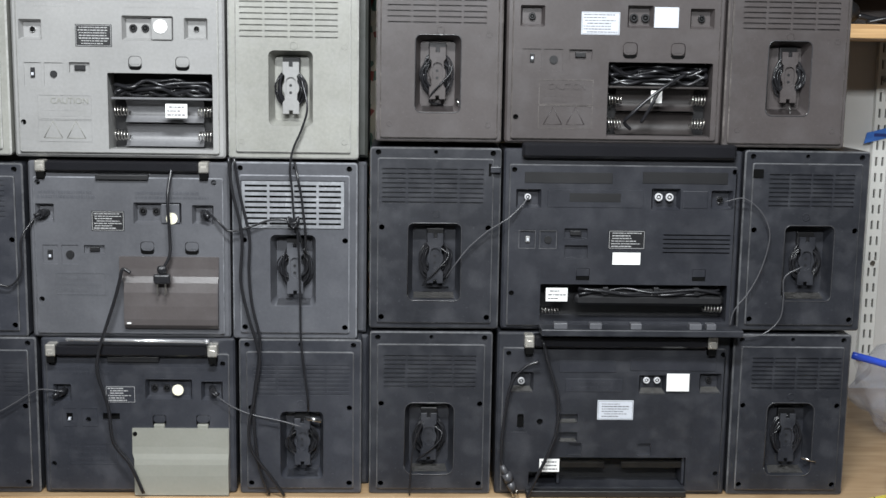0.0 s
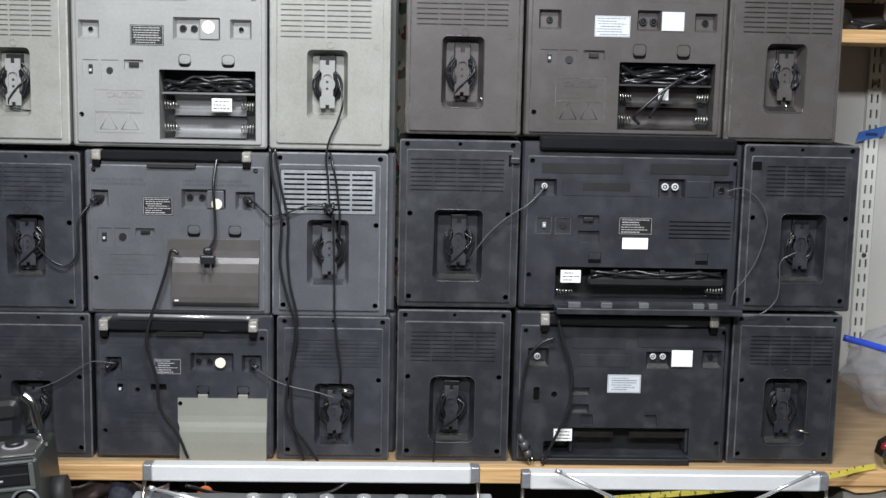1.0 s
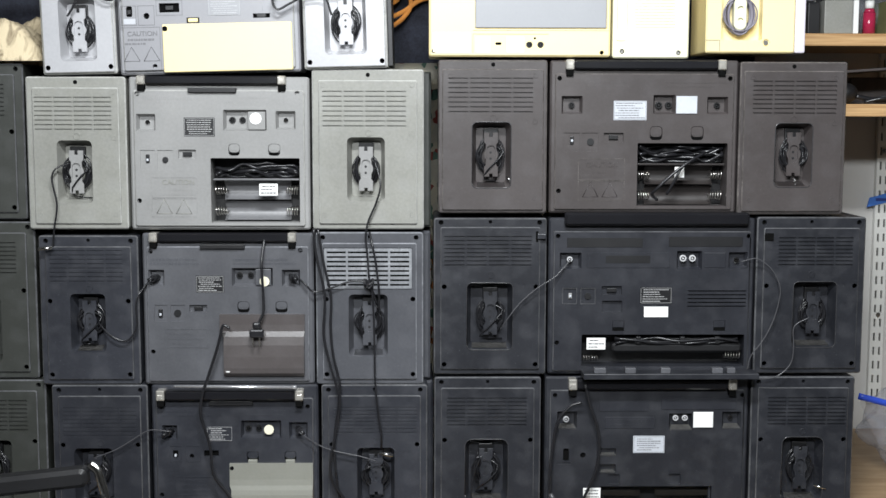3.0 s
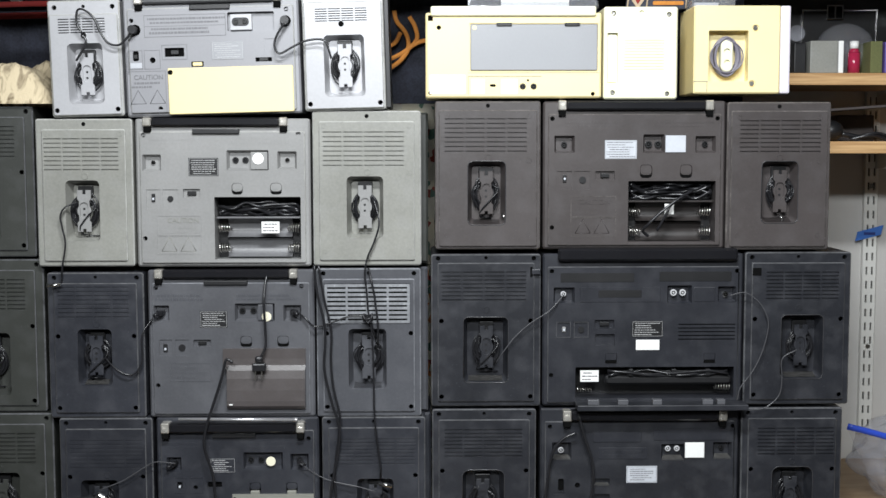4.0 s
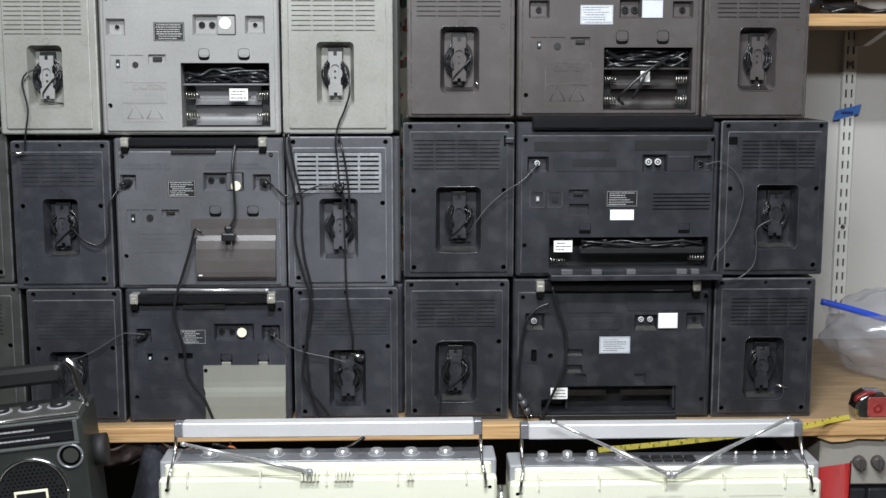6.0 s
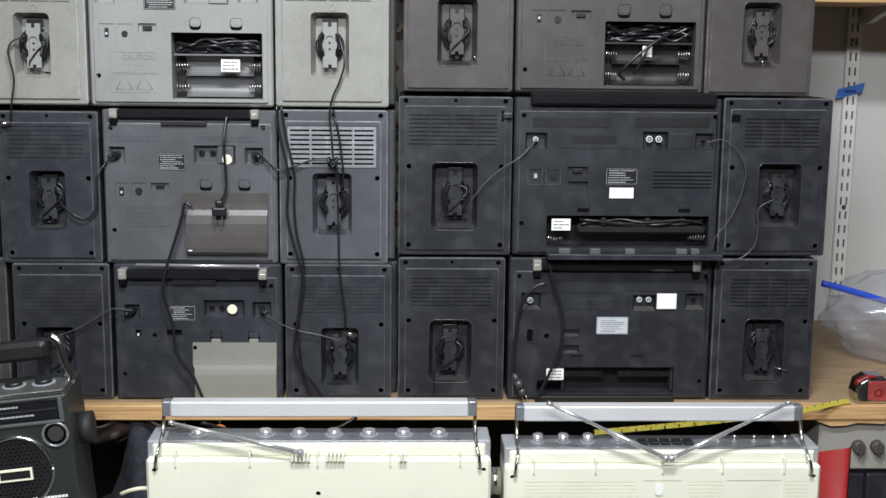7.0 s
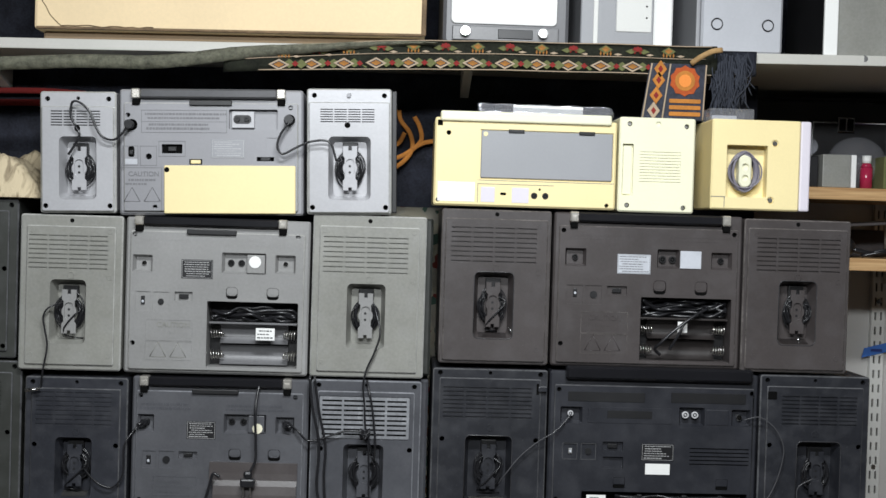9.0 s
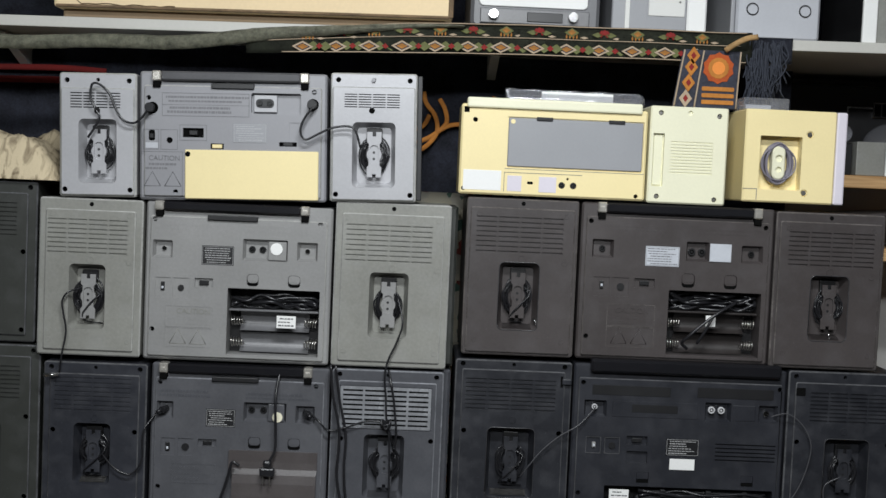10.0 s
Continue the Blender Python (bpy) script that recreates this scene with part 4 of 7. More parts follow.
patch("paper_label", th, 0.291, 0.325, 0.907, 0.934, -0.002, PAPER, "blank white paper label", t=0.002)
patch("rating_label", th, 0.189, 0.243, 0.862, 0.892, 0.0, LABEL, "pale rating label with grey print", 5, PRINT, 19, margin=0.12)
patch("paper_tag", th, 0.104, 0.134, 0.781, 0.801, -0.002, PAPER, "small white tag with scribbles", 2, INK, 20)
for k, (xa, xb, za, zb) in enumerate(((0.13, 0.215, 0.935, 0.953), (0.236, 0.365, 0.938, 0.958), (0.14, 0.225, 0.905, 0.925))):
    patch("raised_patch", th, xa, xb, za, zb, 0.0, CHAR, t=0.001, r=0.002)
part("bay_lid_edge", block(bmesh.new(), 0.084, 0.326, -0.012, 0.004, 0.7445, 0.7545, 0.0015), BLACK, th, "black edge of the battery lid")
for xa, xb, za, yb in ((0.137, 0.204, 0.7825, 0.012), (0.230, 0.323, 0.7825, 0.012)):
    bm = block(bmesh.new(), xa, xb, yb, yb + 0.004, za, za + 0.011, 0.001)
    bmesh.ops.rotate(bm, verts=bm.verts[:], cent=(xa, yb, za), matrix=Matrix.Rotation(radians(20), 3, "X"))
    part("bay_tray", bm, BAYDUST, th, "brown dusty tray in the bay")
for xx in (0.1335, 0.3235):
    part("bay_rib", block(bmesh.new(), xx - 0.002, xx + 0.002, 0.006, 0.04, 0.760, 0.800, 0.0006), CHAR, th)
for xa, xb, za in ((0.058, 0.092, 0.9055), (0.250, 0.291, 0.9035), (0.341, 0.374, 0.9055), (0.132, 0.160, 0.8585), (0.132, 0.160, 0.8285)):
    bm = bmesh.new()
    vs = [bm.verts.new(p) for p in ((xa + 0.0008, -0.0006, za - 0.0012), (xb - 0.0008, -0.0006, za - 0.0012), (xb - 0.005, 0.0105, za + 0.0058), (xa + 0.005, 0.0105, za + 0.0058), (xa + 0.0008, 0.0004, za - 0.0024), (xb - 0.0008, 0.0004, za - 0.0024))]
    bm.faces.new(vs[:4]), bm.faces.new((vs[4], vs[5], vs[1], vs[0]))
    bmesh.ops.solidify(bm, geom=bm.faces[:], thickness=0.0004)
    part("dusty_ledge", bm, DUSTGREY, th, "grey dust on the ledge of the recess")
speaker("boombox_speaker", 0.391, 0.569, 0.7435, 0.994, (0.446, 0.517, 0.776, 0.889), (0.418, 0.555, 0.909, 0.961), CHAR_WORN,
        "dusty charcoal detachable speaker on the bench near a tape measure", seed=52, rr=0.012, wind=(0.481, 0.795, 0.870))

# ---- right stack, second row: R2 ----
sp2 = speaker("boombox_speaker", -0.153, 0.037, 0.999, 1.266, (-0.097, -0.020, 1.042, 1.156), (-0.137, 0.013, 1.183, 1.238), CHAR_WORN,
              "dusty charcoal detachable speaker, cable plugged across, in the stack", seed=61, wind=(-0.057, 1.066, 1.140), plate_top=0.015)
th = deck("boombox", 0.041, 0.390, 0.999, 1.266, CHAR, [
    (rrect(0.059, 0.096, 1.180, 1.208, 0.002), 0.012, 0, 0.004), (rrect(0.257, 0.300, 1.179, 1.211, 0.002), 0.012, 0, 0.004), (rrect(0.345, 0.377, 1.181, 1.209, 0.002), 0.012, 0, 0.004),
    (rrect(0.067, 0.088, 1.120, 1.148, 0.001), 0.002, 0), (rrect(0.094, 0.121, 1.120, 1.148, 0.001), 0.0015, 0),
    (rrect(0.131, 0.165, 1.136, 1.151, 0.001), 0.006, 0), (rrect(0.132, 0.166, 1.106, 1.126, 0.001), 0.006, 0),
    (rrect(0.150, 0.170, 1.074, 1.092, 0.001), 0.004, 0), (rrect(0.322, 0.342, 1.074, 1.092, 0.001), 0.004, 0),
    (rrect(0.098, 0.375, 1.013, 1.068, 0.002), 0.045, 2), (circ(0.056, 1.236, 0.004), 0.005, 1), (circ(0.378, 1.236, 0.004), 0.005, 1), (circ(0.0556, 1.054, 0.004), 0.004, 1)]
    + [(rrect(0.277, 0.376, 1.1155 + 0.0065 * k, 1.1175 + 0.0065 * k), 0.002, 1) for k in range(5)],
    "charcoal boombox with its battery lid hanging open, in the stack")
R2d = th
handle(th, 0.066, 0.377, 1.265, 0.011, HANDLE, y=-0.010, chrome=False)
sockets(th, [(0.0765, 1.196)], 0.006, 0.0048, ALU)
sockets(th, [(0.268, 1.198), (0.284, 1.198)], 0.004, 0.0058, ALU)
sockets(th, [(0.360, 1.194)], 0.010, 0.005, CHROME)
part("socket_cover", block(bmesh.new(), 0.303, 0.340, -0.0008, 0.004, 1.182, 1.208, 0.001), CHAR, th)
for k, (xa, xb, za, zb) in enumerate(((0.071, 0.199, 1.217, 1.233), (0.243, 0.368, 1.218, 1.235), (0.105, 0.245, 1.182, 1.208), (0.137, 0.212, 1.190, 1.203))):
    patch("raised_patch", th, xa, xb, za, zb, -0.0003 * (k == 3), BLACK if k != 2 else CHAR, t=0.0008, r=0.001)
patch("rating_plate", th, 0.196, 0.250, 1.121, 1.149, 0.0, BLACK, "black rating plate with pale print", 5, PALEINK, 23)
patch("paper_label", th, 0.203, 0.244, 1.098, 1.116, -0.001, PAPER, "blank white paper label")
patch("paper_tag", th, 0.106, 0.138, 1.043, 1.063, -0.004, PAPER, "small white tag with scribbles", 2, INK, 24)
bm = bmesh.new()
shell(bm, rrect(0.150, 0.372, 1.036, 1.052, 0.006, 4), 0.002, 0.02, (), ch=0.004)
block(bm, 0.16, 0.365, 0.010, 0.022, 1.053, 1.060, 0.002)
for xx in (0.195, 0.27, 0.33):
    block(bm, xx - 0.004, xx + 0.004, -0.001, 0.016, 1.052, 1.064, 0.001)
part("bay_carrier", bm, BLACK, th)
bm = bmesh.new()
spring(bm, 0.101, 0.014, 1.026, 0.028, 0.006, 1, 6)
part("contact_spring", bm, STEEL, th)
bm = bmesh.new()
spring(bm, 0.372, 0.014, 1.030, 0.028, 0.006, -1, 6)
part("contact_spring", bm, STEEL, th)
bm = bmesh.new()
block(bm, 0.097, 0.392, -0.040, -0.002, 0.9985, 1.0085, 0.0015)
lid = part("battery_lid", bm, CHAR_WORN, th, "battery lid hanging open")
# tabs take the lit slate, so their catch of light is in the colour
for xx, hw in ((0.125, 0.010), (0.176, 0.009), (0.235, 0.008), (0.322, 0.009), (0.345, 0.007)):
    part("lid_tab", block(bmesh.new(), xx - hw, xx + hw, -0.038, -0.024, 1.0086, 1.0175, 0.001), SLATE_LIT, lid)
rng = random.Random(87)
bm = bmesh.new()
for k in range(4):
    tube(bm, [(0.155 + 0.21 * q / 6, 0.000 + rng.uniform(-0.002, 0.008), 1.056 + rng.uniform(-0.005, 0.006)) for q in range(7)], 0.0022, 6, 3)
part("stowed_cord", bm, RUBBER, th, "black cord pushed into the bay")
part("switch", block(bmesh.new(), 0.0745, 0.0805, -0.001, 0.002, 1.130, 1.139, 0.0008), GREY, th)
part("switch", rod(bmesh.new(), (0.1075, 0.004, 1.134), (0.1075, -0.0005, 1.134), 0.0055, 14), BLACK, th)
part("switch", block(bmesh.new(), 0.140, 0.156, 0.001, 0.006, 1.1405, 1.147, 0.0006), BLACK, th)
part("latch_tongue", block(bmesh.new(), 0.021, 0.036, -0.004, 0.006, 1.231, 1.240, 0.0012), CHAR, sp2)
# black plate stands for the shade in the latch slot
part("latch_slot_shade", shell(bmesh.new(), rrect(0.0185, 0.0225, 1.226, 1.244), -0.0008, 0.001, (), ch=0.0002), VOID, sp2)
sp2b = speaker("boombox_speaker", 0.393, 0.578, 1.000, 1.268, (0.457, 0.530, 1.046, 1.158), (0.428, 0.557, 1.184, 1.236), CHAR_WORN,
        "dusty charcoal detachable speaker, cable dangling, in the stack", seed=62, wind=(0.494, 1.068, 1.140), plate_top=0.018)

# flat black patch in place of a shaded square socket
part("latch_socket_shade", shell(bmesh.new(), rrect(0.405, 0.420, 1.228, 1.241, 0.001), -0.0012, 0.0014, (), ch=0.0002), VOID, sp2b)

# ---- right stack, third row: R1 ----
speaker("boombox_speaker", -0.1455, 0.0355, 1.2745, 1.529, (-0.089, -0.025, 1.317, 1.426), (-0.131, 0.013, 1.439, 1.502), BROWN,
        "brown-black detachable speaker with wound cable, in the stack", seed=71, screws="plugs", inset=0.006, plate_top=0.015, wind=(-0.0575, 1.335, 1.409))
th = deck("boombox", 0.0405, 0.3545, 1.2745, 1.529, BROWN, [
    (rrect(0.059, 0.094, 1.440, 1.470, 0.002), 0.012, 0, 0.004), (rrect(0.212, 0.249, 1.440, 1.472, 0.002), 0.012, 0, 0.004), (rrect(0.302, 0.337, 1.440, 1.469, 0.002), 0.012, 0, 0.004),
    (rrect(0.063, 0.090, 1.378, 1.409, 0.001), 0.0015, 0), (rrect(0.094, 0.121, 1.378, 1.409, 0.001), 0.0015, 0), (rrect(0.130, 0.163, 1.394, 1.409, 0.001), 0.005, 0),
    (rrect(0.207, 0.228, 1.397, 1.420, 0.006), 0.006, 0), (rrect(0.276, 0.297, 1.397, 1.420, 0.006), 0.006, 0),
    (rrect(0.187, 0.338, 1.284, 1.392, 0.002), 0.045, 2), (circ(0.0555, 1.499, 0.004), 0.005, 1), (circ(0.3395, 1.499, 0.004), 0.005, 1), (circ(0.0555, 1.312, 0.004), 0.005, 1)],
    "brown-black boombox with an open battery bay, in the stack")
R1d = th
handle(th, 0.065, 0.332, 1.5215, 0.008, HANDLE)
sockets(th, [(0.0765, 1.455), (0.320, 1.455)], 0.010, 0.005)
sockets(th, [(0.2225, 1.455), (0.239, 1.455)], 0.010, 0.006)
patch("paper_label", th, 0.250, 0.285, 1.441, 1.470, -0.001, LABEL, "blank white paper label", t=0.001)
patch("rating_label", th, 0.146, 0.201, 1.430, 1.462, 0.0, LABEL, "pale rating label with grey print", 6, PRINT, 29, margin=0.06)
part("switch", block(bmesh.new(), 0.074, 0.080, -0.001, 0.002, 1.390, 1.403, 0.0008), BLACK, th)
part("switch", rod(bmesh.new(), (0.108, 0.004, 1.394), (0.108, -0.0005, 1.394), 0.006, 14), BLACK, th)
part("switch", block(bmesh.new(), 0.139, 0.154, 0.001, 0.005, 1.398, 1.405, 0.0006), BLACK, th)
lettering("caution_lettering", "CAUTION", 0.101, 1.352, 0.012, -0.0004, BROWN, th)
part("moulded_print", bars(bmesh.new(), 0.092, 0.162, 1.333, 1.347, 2, 0.0, random.Random(30), 0, 0.0003, 0.6), BROWN, th)
triangles(th, 0.096, 1.302, 0.026, 0.025, 0.0, BROWN)
part("moulded_print", bars(bmesh.new(), 0.07, 0.17, 1.484, 1.496, 2, 0.0, random.Random(33), 0, 0.0003, 0.6), BROWN, th)
battery_bay(th, 0.189, 0.336, 1.286, 1.390, BAYBROWN, 43)
bm = bmesh.new()
tube(bm, [(0.300, 0.008, 1.375), (0.275, -0.002, 1.362), (0.245, -0.006, 1.340), (0.222, -0.004, 1.318), (0.214, 0.006, 1.306), (0.224, 0.012, 1.296)], 0.0026, 6)
tube(bm, [(0.290, 0.008, 1.370), (0.262, -0.003, 1.352), (0.250, -0.004, 1.330), (0.238, 0.004, 1.306)], 0.0024, 6)
part("hanging_cord", bm, RUBBER, th)
patch("paper_tag", th, 0.252, 0.268, 1.334, 1.352, 0.010, PAPER, "scrap of white paper")
sp1 = speaker("boombox_speaker", 0.3575, 0.5365, 1.2725, 1.527, (0.418, 0.480, 1.319, 1.425), (0.377, 0.520, 1.438, 1.498), BROWN,
              "brown-black detachable speaker with wound cable, in the stack", seed=72, screws="plugs", inset=0.006, plate_top=0.015, wind=(0.452, 1.337, 1.410))

for lx0, lx1 in ((0.207, 0.228), (0.276, 0.297)):
    latch_tab(R1d, lx0, lx1, 1.397, 1.420, BROWN)
for lx0, lx1 in ((0.150, 0.170), (0.322, 0.342)):
    # slot shade put in as a black block
    part("latch_slot_shade", block(bmesh.new(), lx0 + 0.0006, lx1 - 0.0006, 0.0008, 0.0038, 1.0744, 1.0795), VOID, R2d)
    part("latch_tab", shell(bmesh.new(), rrect(lx0 + 0.0004, lx1 - 0.0004, 1.080, 1.0917, 0.001), 0.0004, 0.003, (), ch=0.0006), CHAR, R2d)
for dk, x, z in ((R1d, 0.077, 1.3985), (R2d, 0.0775, 1.1365)):
    part("switch_tip", block(bmesh.new(), x - 0.0018, x + 0.0018, -0.0026, 0.003, z - 0.0045, z - 0.0005, 0.0006), LABEL, dk, "white tip of a slide switch")
moulded_frame(R1d, 0.088, 0.166, 1.330, 1.366, 0.0, EDGE_BROWN)
moulded_frame(R1d, 0.088, 0.166, 1.296, 1.329, 0.0, EDGE_BROWN)
for xa, xb in ((0.064, 0.089), (0.095, 0.120)):
    moulded_frame(R2d, xa, xb, 1.1205, 1.1475, 0.0, EDGE_DARK)
for dk, xs, zs, mm in ((R1d, (0.23, 0.335), (1.484, 1.496), BROWN), (R3d, (0.145, 0.22), (0.907, 0.922), CHAR_WORN)):
    part("moulded_print", bars(bmesh.new(), xs[0], xs[1], zs[0], zs[1], 2, -0.001 if dk is R3d else 0.0, random.Random(int(700 * zs[0])), 0, 0.0004, 0.6), mm, dk)
# loose plug tips below two of the winders
for x, z, dx in ((0.4535, 1.333, 0.002), (-0.030, 1.336, 0.006)):
    part("jack_tip", rod(bmesh.new(), (x, 0.006, z), (x + dx, 0.004, z - 0.011), 0.0019, 8), CHROME, R1d, "bright jack tip")
part("jack_tip", rod(bmesh.new(), (0.503, 0.002, 0.803), (0.523, -0.003, 0.799), 0.0017, 8), CHROME, R3d, "bright jack tip")

# ---- right stack, top: R0 ----
y0 = -0.004
th = thing("radio_cassette", (-0.012, y0 + 0.05, 1.534), "yellow-cream radio cassette with a grey battery door, on the stack", "radio", "stacked boomboxes")
bm = bmesh.new()
shell(bm, rrect(-0.1615, 0.138, 1.534, 1.678, 0.004, 3), y0, 0.10, [
    (circ(-0.139, 1.653, 0.004), 0.006, 1), (rrect(-0.087, 0.1325, 1.579, 1.660, 0.001), 0.003, 0), (circ(-0.154, 1.543, 0.0035), 0.006, 1), (circ(0.124, 1.541, 0.0035), 0.006, 1),
    (rrect(-0.052, -0.042, 1.553, 1.5575, 0.002), 0.004, 1), (circ(0.004, 1.5535, 0.0055), 0.006, 1), (circ(0.0225, 1.5535, 0.0055), 0.006, 1), (circ(0.013, 1.564, 0.002), 0.004, 1),
    (rrect(-0.1575, -0.149, 1.664, 1.6735), 0.004, 1)], ch=0.003)
part("case", bm, [YELLOW, VOID], th)
part("carrying_handle", block(bmesh.new(), -0.153, 0.128, y0 - 0.006, y0 + 0.03, 1.672, 1.6885, 0.003), CREAM, th, "pale cream folded handle")
patch("battery_door", th, -0.0855, 0.1315, 1.5805, 1.6585, y0 + 0.003, DOORGREY, "grey battery door", t=0.0035, r=0.002)
part("door_notch", rod(bmesh.new(), (-0.0785, y0 + 0.001, 1.6525), (-0.0785, y0 - 0.0012, 1.6525), 0.0038, 12), YELLOW, th)
bm = bmesh.new()
for qa, qb, ra, rb in ((-0.089, 0.036, 1.5705, 1.5713), (-0.0895, -0.0887, 1.540, 1.5713), (-0.089, 0.135, 1.5765, 1.5772)):
    block(bm, qa, qb, y0 - 0.0005, y0 + 0.0005, ra, rb)
part("panel_seam", bm, PRINT, th)
for xx in (-0.028, 0.088):
    part("latch", block(bmesh.new(), xx - 0.013, xx + 0.013, y0 - 0.003, y0 + 0.004, 1.655, 1.661, 0.001), RUBBER, th)
patch("paper_label", th, -0.155, -0.094, 1.541, 1.573, y0, PAPER, "blank white paper label")
patch("print_patch", th, -0.084, -0.061, 1.541, 1.566, y0, LILACW, "pale printed patch")
patch("print_patch", th, -0.033, -0.005, 1.541, 1.566, y0, LILACW, "pale printed patch")
sockets(th, [(0.004, 1.5535), (0.0225, 1.5535)], y0 + 0.003, 0.0048)
th = thing("boombox_speaker", (0.205, y0 + 0.05, 1.532), "pale cream detachable speaker beside the yellow radio, on the stack", "speaker", "small cream speakers")
bm = bmesh.new()
shell(bm, rrect(0.142, 0.268, 1.532, 1.688, 0.004, 3), y0, 0.10, [
    (circ(0.1585, 1.677, 0.0042), 0.006, 1), (circ(0.253, 1.675, 0.0042), 0.006, 1), (circ(0.1575, 1.543, 0.0042), 0.006, 1), (circ(0.251, 1.541, 0.0042), 0.006, 1),
    (rrect(0.148, 0.166, 1.559, 1.644, 0.001), 0.008, 0), (circ(0.206, 1.678, 0.004), 0.003, 0)]
    + [(rrect(0.177, 0.245, 1.581 + 0.0049 * k, 1.583 + 0.0049 * k), 0.0015, 0) for k in range(11)], ch=0.0025)
part("case", bm, [CREAM, VOID], th)
for sx, sz_ in ((0.1585, 1.677), (0.253, 1.675), (0.1575, 1.543), (0.251, 1.541)):
    part("screw", rod(bmesh.new(), (sx, y0 + 0.0055, sz_), (sx, y0 + 0.004, sz_), 0.003, 10), STEEL, th)
part("cable_slot", shell(bmesh.new(), rrect(0.150, 0.164, 1.561, 1.642, 0.001), y0 + 0.005, 0.003, (), ch=0.0006), CREAM, th)
th = thing("boombox_speaker", (0.37, 0.05, 1.541), "yellow-cream detachable speaker with coiled cable in its recess", "speaker", "small cream speakers")
bm = bmesh.new()
shell(bm, rrect(0.296, 0.444, 1.541, 1.690, 0.003, 3), y0, 0.115, [(rrect(0.321, 0.389, 1.562, 1.648, 0.002), 0.022, 0),
      (circ(0.401, 1.652, 0.006, 14), 0.003, 0), (circ(0.396, 1.558, 0.006, 14), 0.003, 0)], ch=0.0025)
part("case", bm, [YELLOW, VOID], th)
part("front_baffle", block(bmesh.new(), 0.4445, 0.462, y0 + 0.002, 0.11, 1.541, 1.690, 0.003), LILACW, th, "pale lilac-white front edge")
part("cable_winder", shell(bmesh.new(), rrect(0.343, 0.364, 1.578, 1.632, 0.010, 6), y0 + 0.002, 0.02, [(circ(0.3535, 1.612, 0.006), 0.004, 0), (circ(0.3535, 1.594, 0.005), 0.004, 0)], ch=0.002), CREAM, th, "white oval winder")
bm = bmesh.new()
rng = random.Random(77)
pts = []
for k in range(13):
    a, b = 0.017 + rng.uniform(0, 0.014), 0.023 + rng.uniform(0, 0.012)
    pts += [(0.3535 + a * math.sin(2 * math.pi * q / 14), y0 + 0.004 + 0.0012 * k, 1.604 + b * math.cos(2 * math.pi * q / 14)) for q in range(14)]
tube(bm, pts, 0.0014, 5, 2)
part("wound_cable", bm, LILACCABLE, th)
for sx, sz in ((0.401, 1.652), (0.396, 1.558)):
    part("screw", rod(bmesh.new(), (sx, y0 + 0.003, sz), (sx, y0 + 0.0005, sz), 0.004, 12), STEEL, th)
part("seam", block(bmesh.new(), 0.2965, 0.320, y0 - 0.0006, y0 + 0.001, 1.5615, 1.5625), PRINT, th)
part("seam", block(bmesh.new(), 0.3185, 0.3195, y0 - 0.0006, y0 + 0.001, 1.5445, 1.5615), PRINT, th)

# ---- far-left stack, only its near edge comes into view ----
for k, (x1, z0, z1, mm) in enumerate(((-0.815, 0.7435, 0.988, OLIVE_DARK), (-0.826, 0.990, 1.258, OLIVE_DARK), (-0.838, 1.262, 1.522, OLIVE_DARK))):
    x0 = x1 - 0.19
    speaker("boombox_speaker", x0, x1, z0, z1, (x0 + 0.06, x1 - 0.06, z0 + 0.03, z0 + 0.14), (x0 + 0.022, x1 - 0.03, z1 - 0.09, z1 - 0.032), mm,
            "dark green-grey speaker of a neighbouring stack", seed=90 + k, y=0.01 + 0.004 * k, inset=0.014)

# ---- cables ----
CABLES = {
    "speaker_cable": (0.0017, RUBBER, -0.012, [(-0.252, 1.363), (-0.242, 1.323), (-0.250, 1.291), (-0.262, 1.263), (-0.267, 1.235), (-0.264, 1.203), (-0.262, 1.170), (-0.258, 1.149), (-0.255, 1.120), (-0.253, 1.054), (-0.252, 0.986), (-0.247, 0.935), (-0.242, 0.896), (-0.243, 0.870)], sp1r),
    "speaker_lead": (0.0017, RUBBER, -0.010, [(-0.388, 1.170), (-0.370, 1.157), (-0.354, 1.143), (-0.326, 1.149), (-0.294, 1.160), (-0.265, 1.158), (-0.256, 1.145), (-0.250, 1.120)], sp2r),
    "knotted_cable": (0.002, RUBBER, -0.016, [(-0.261, 1.243), (-0.256, 1.223), (-0.251, 1.198), (-0.248, 1.174), (-0.245, 1.145), (-0.246, 1.110)], sp2r),
    "jack_lead": (0.0011, GREYCABLE, -0.012, [(0.078, 1.196), (0.051, 1.169), (0.019, 1.148), (-0.009, 1.123), (-0.029, 1.097), (-0.041, 1.076)], sp2),
    "loose_lead": (0.0016, RUBBER, -0.012, [(-0.758, 1.357), (-0.776, 1.350), (-0.785, 1.336), (-0.783, 1.317), (-0.778, 1.287), (-0.784, 1.248), (-0.790, 1.219)], sp1l),
    "looped_lead": (0.0016, RUBBER, -0.010, [(-0.719, 1.088), (-0.695, 1.068), (-0.669, 1.060), (-0.652, 1.084), (-0.651, 1.129), (-0.633, 1.159)], sp2l),
}
for nm, (r, m, y, pts, owner) in CABLES.items():
    pp = [(x, y if 0 < k < len(pts) - 1 else y + 0.012, z) for k, (x, z) in enumerate(pts)]
    cable(nm, pp, r, m, owner)
bm, rng = bmesh.new(), random.Random(91)
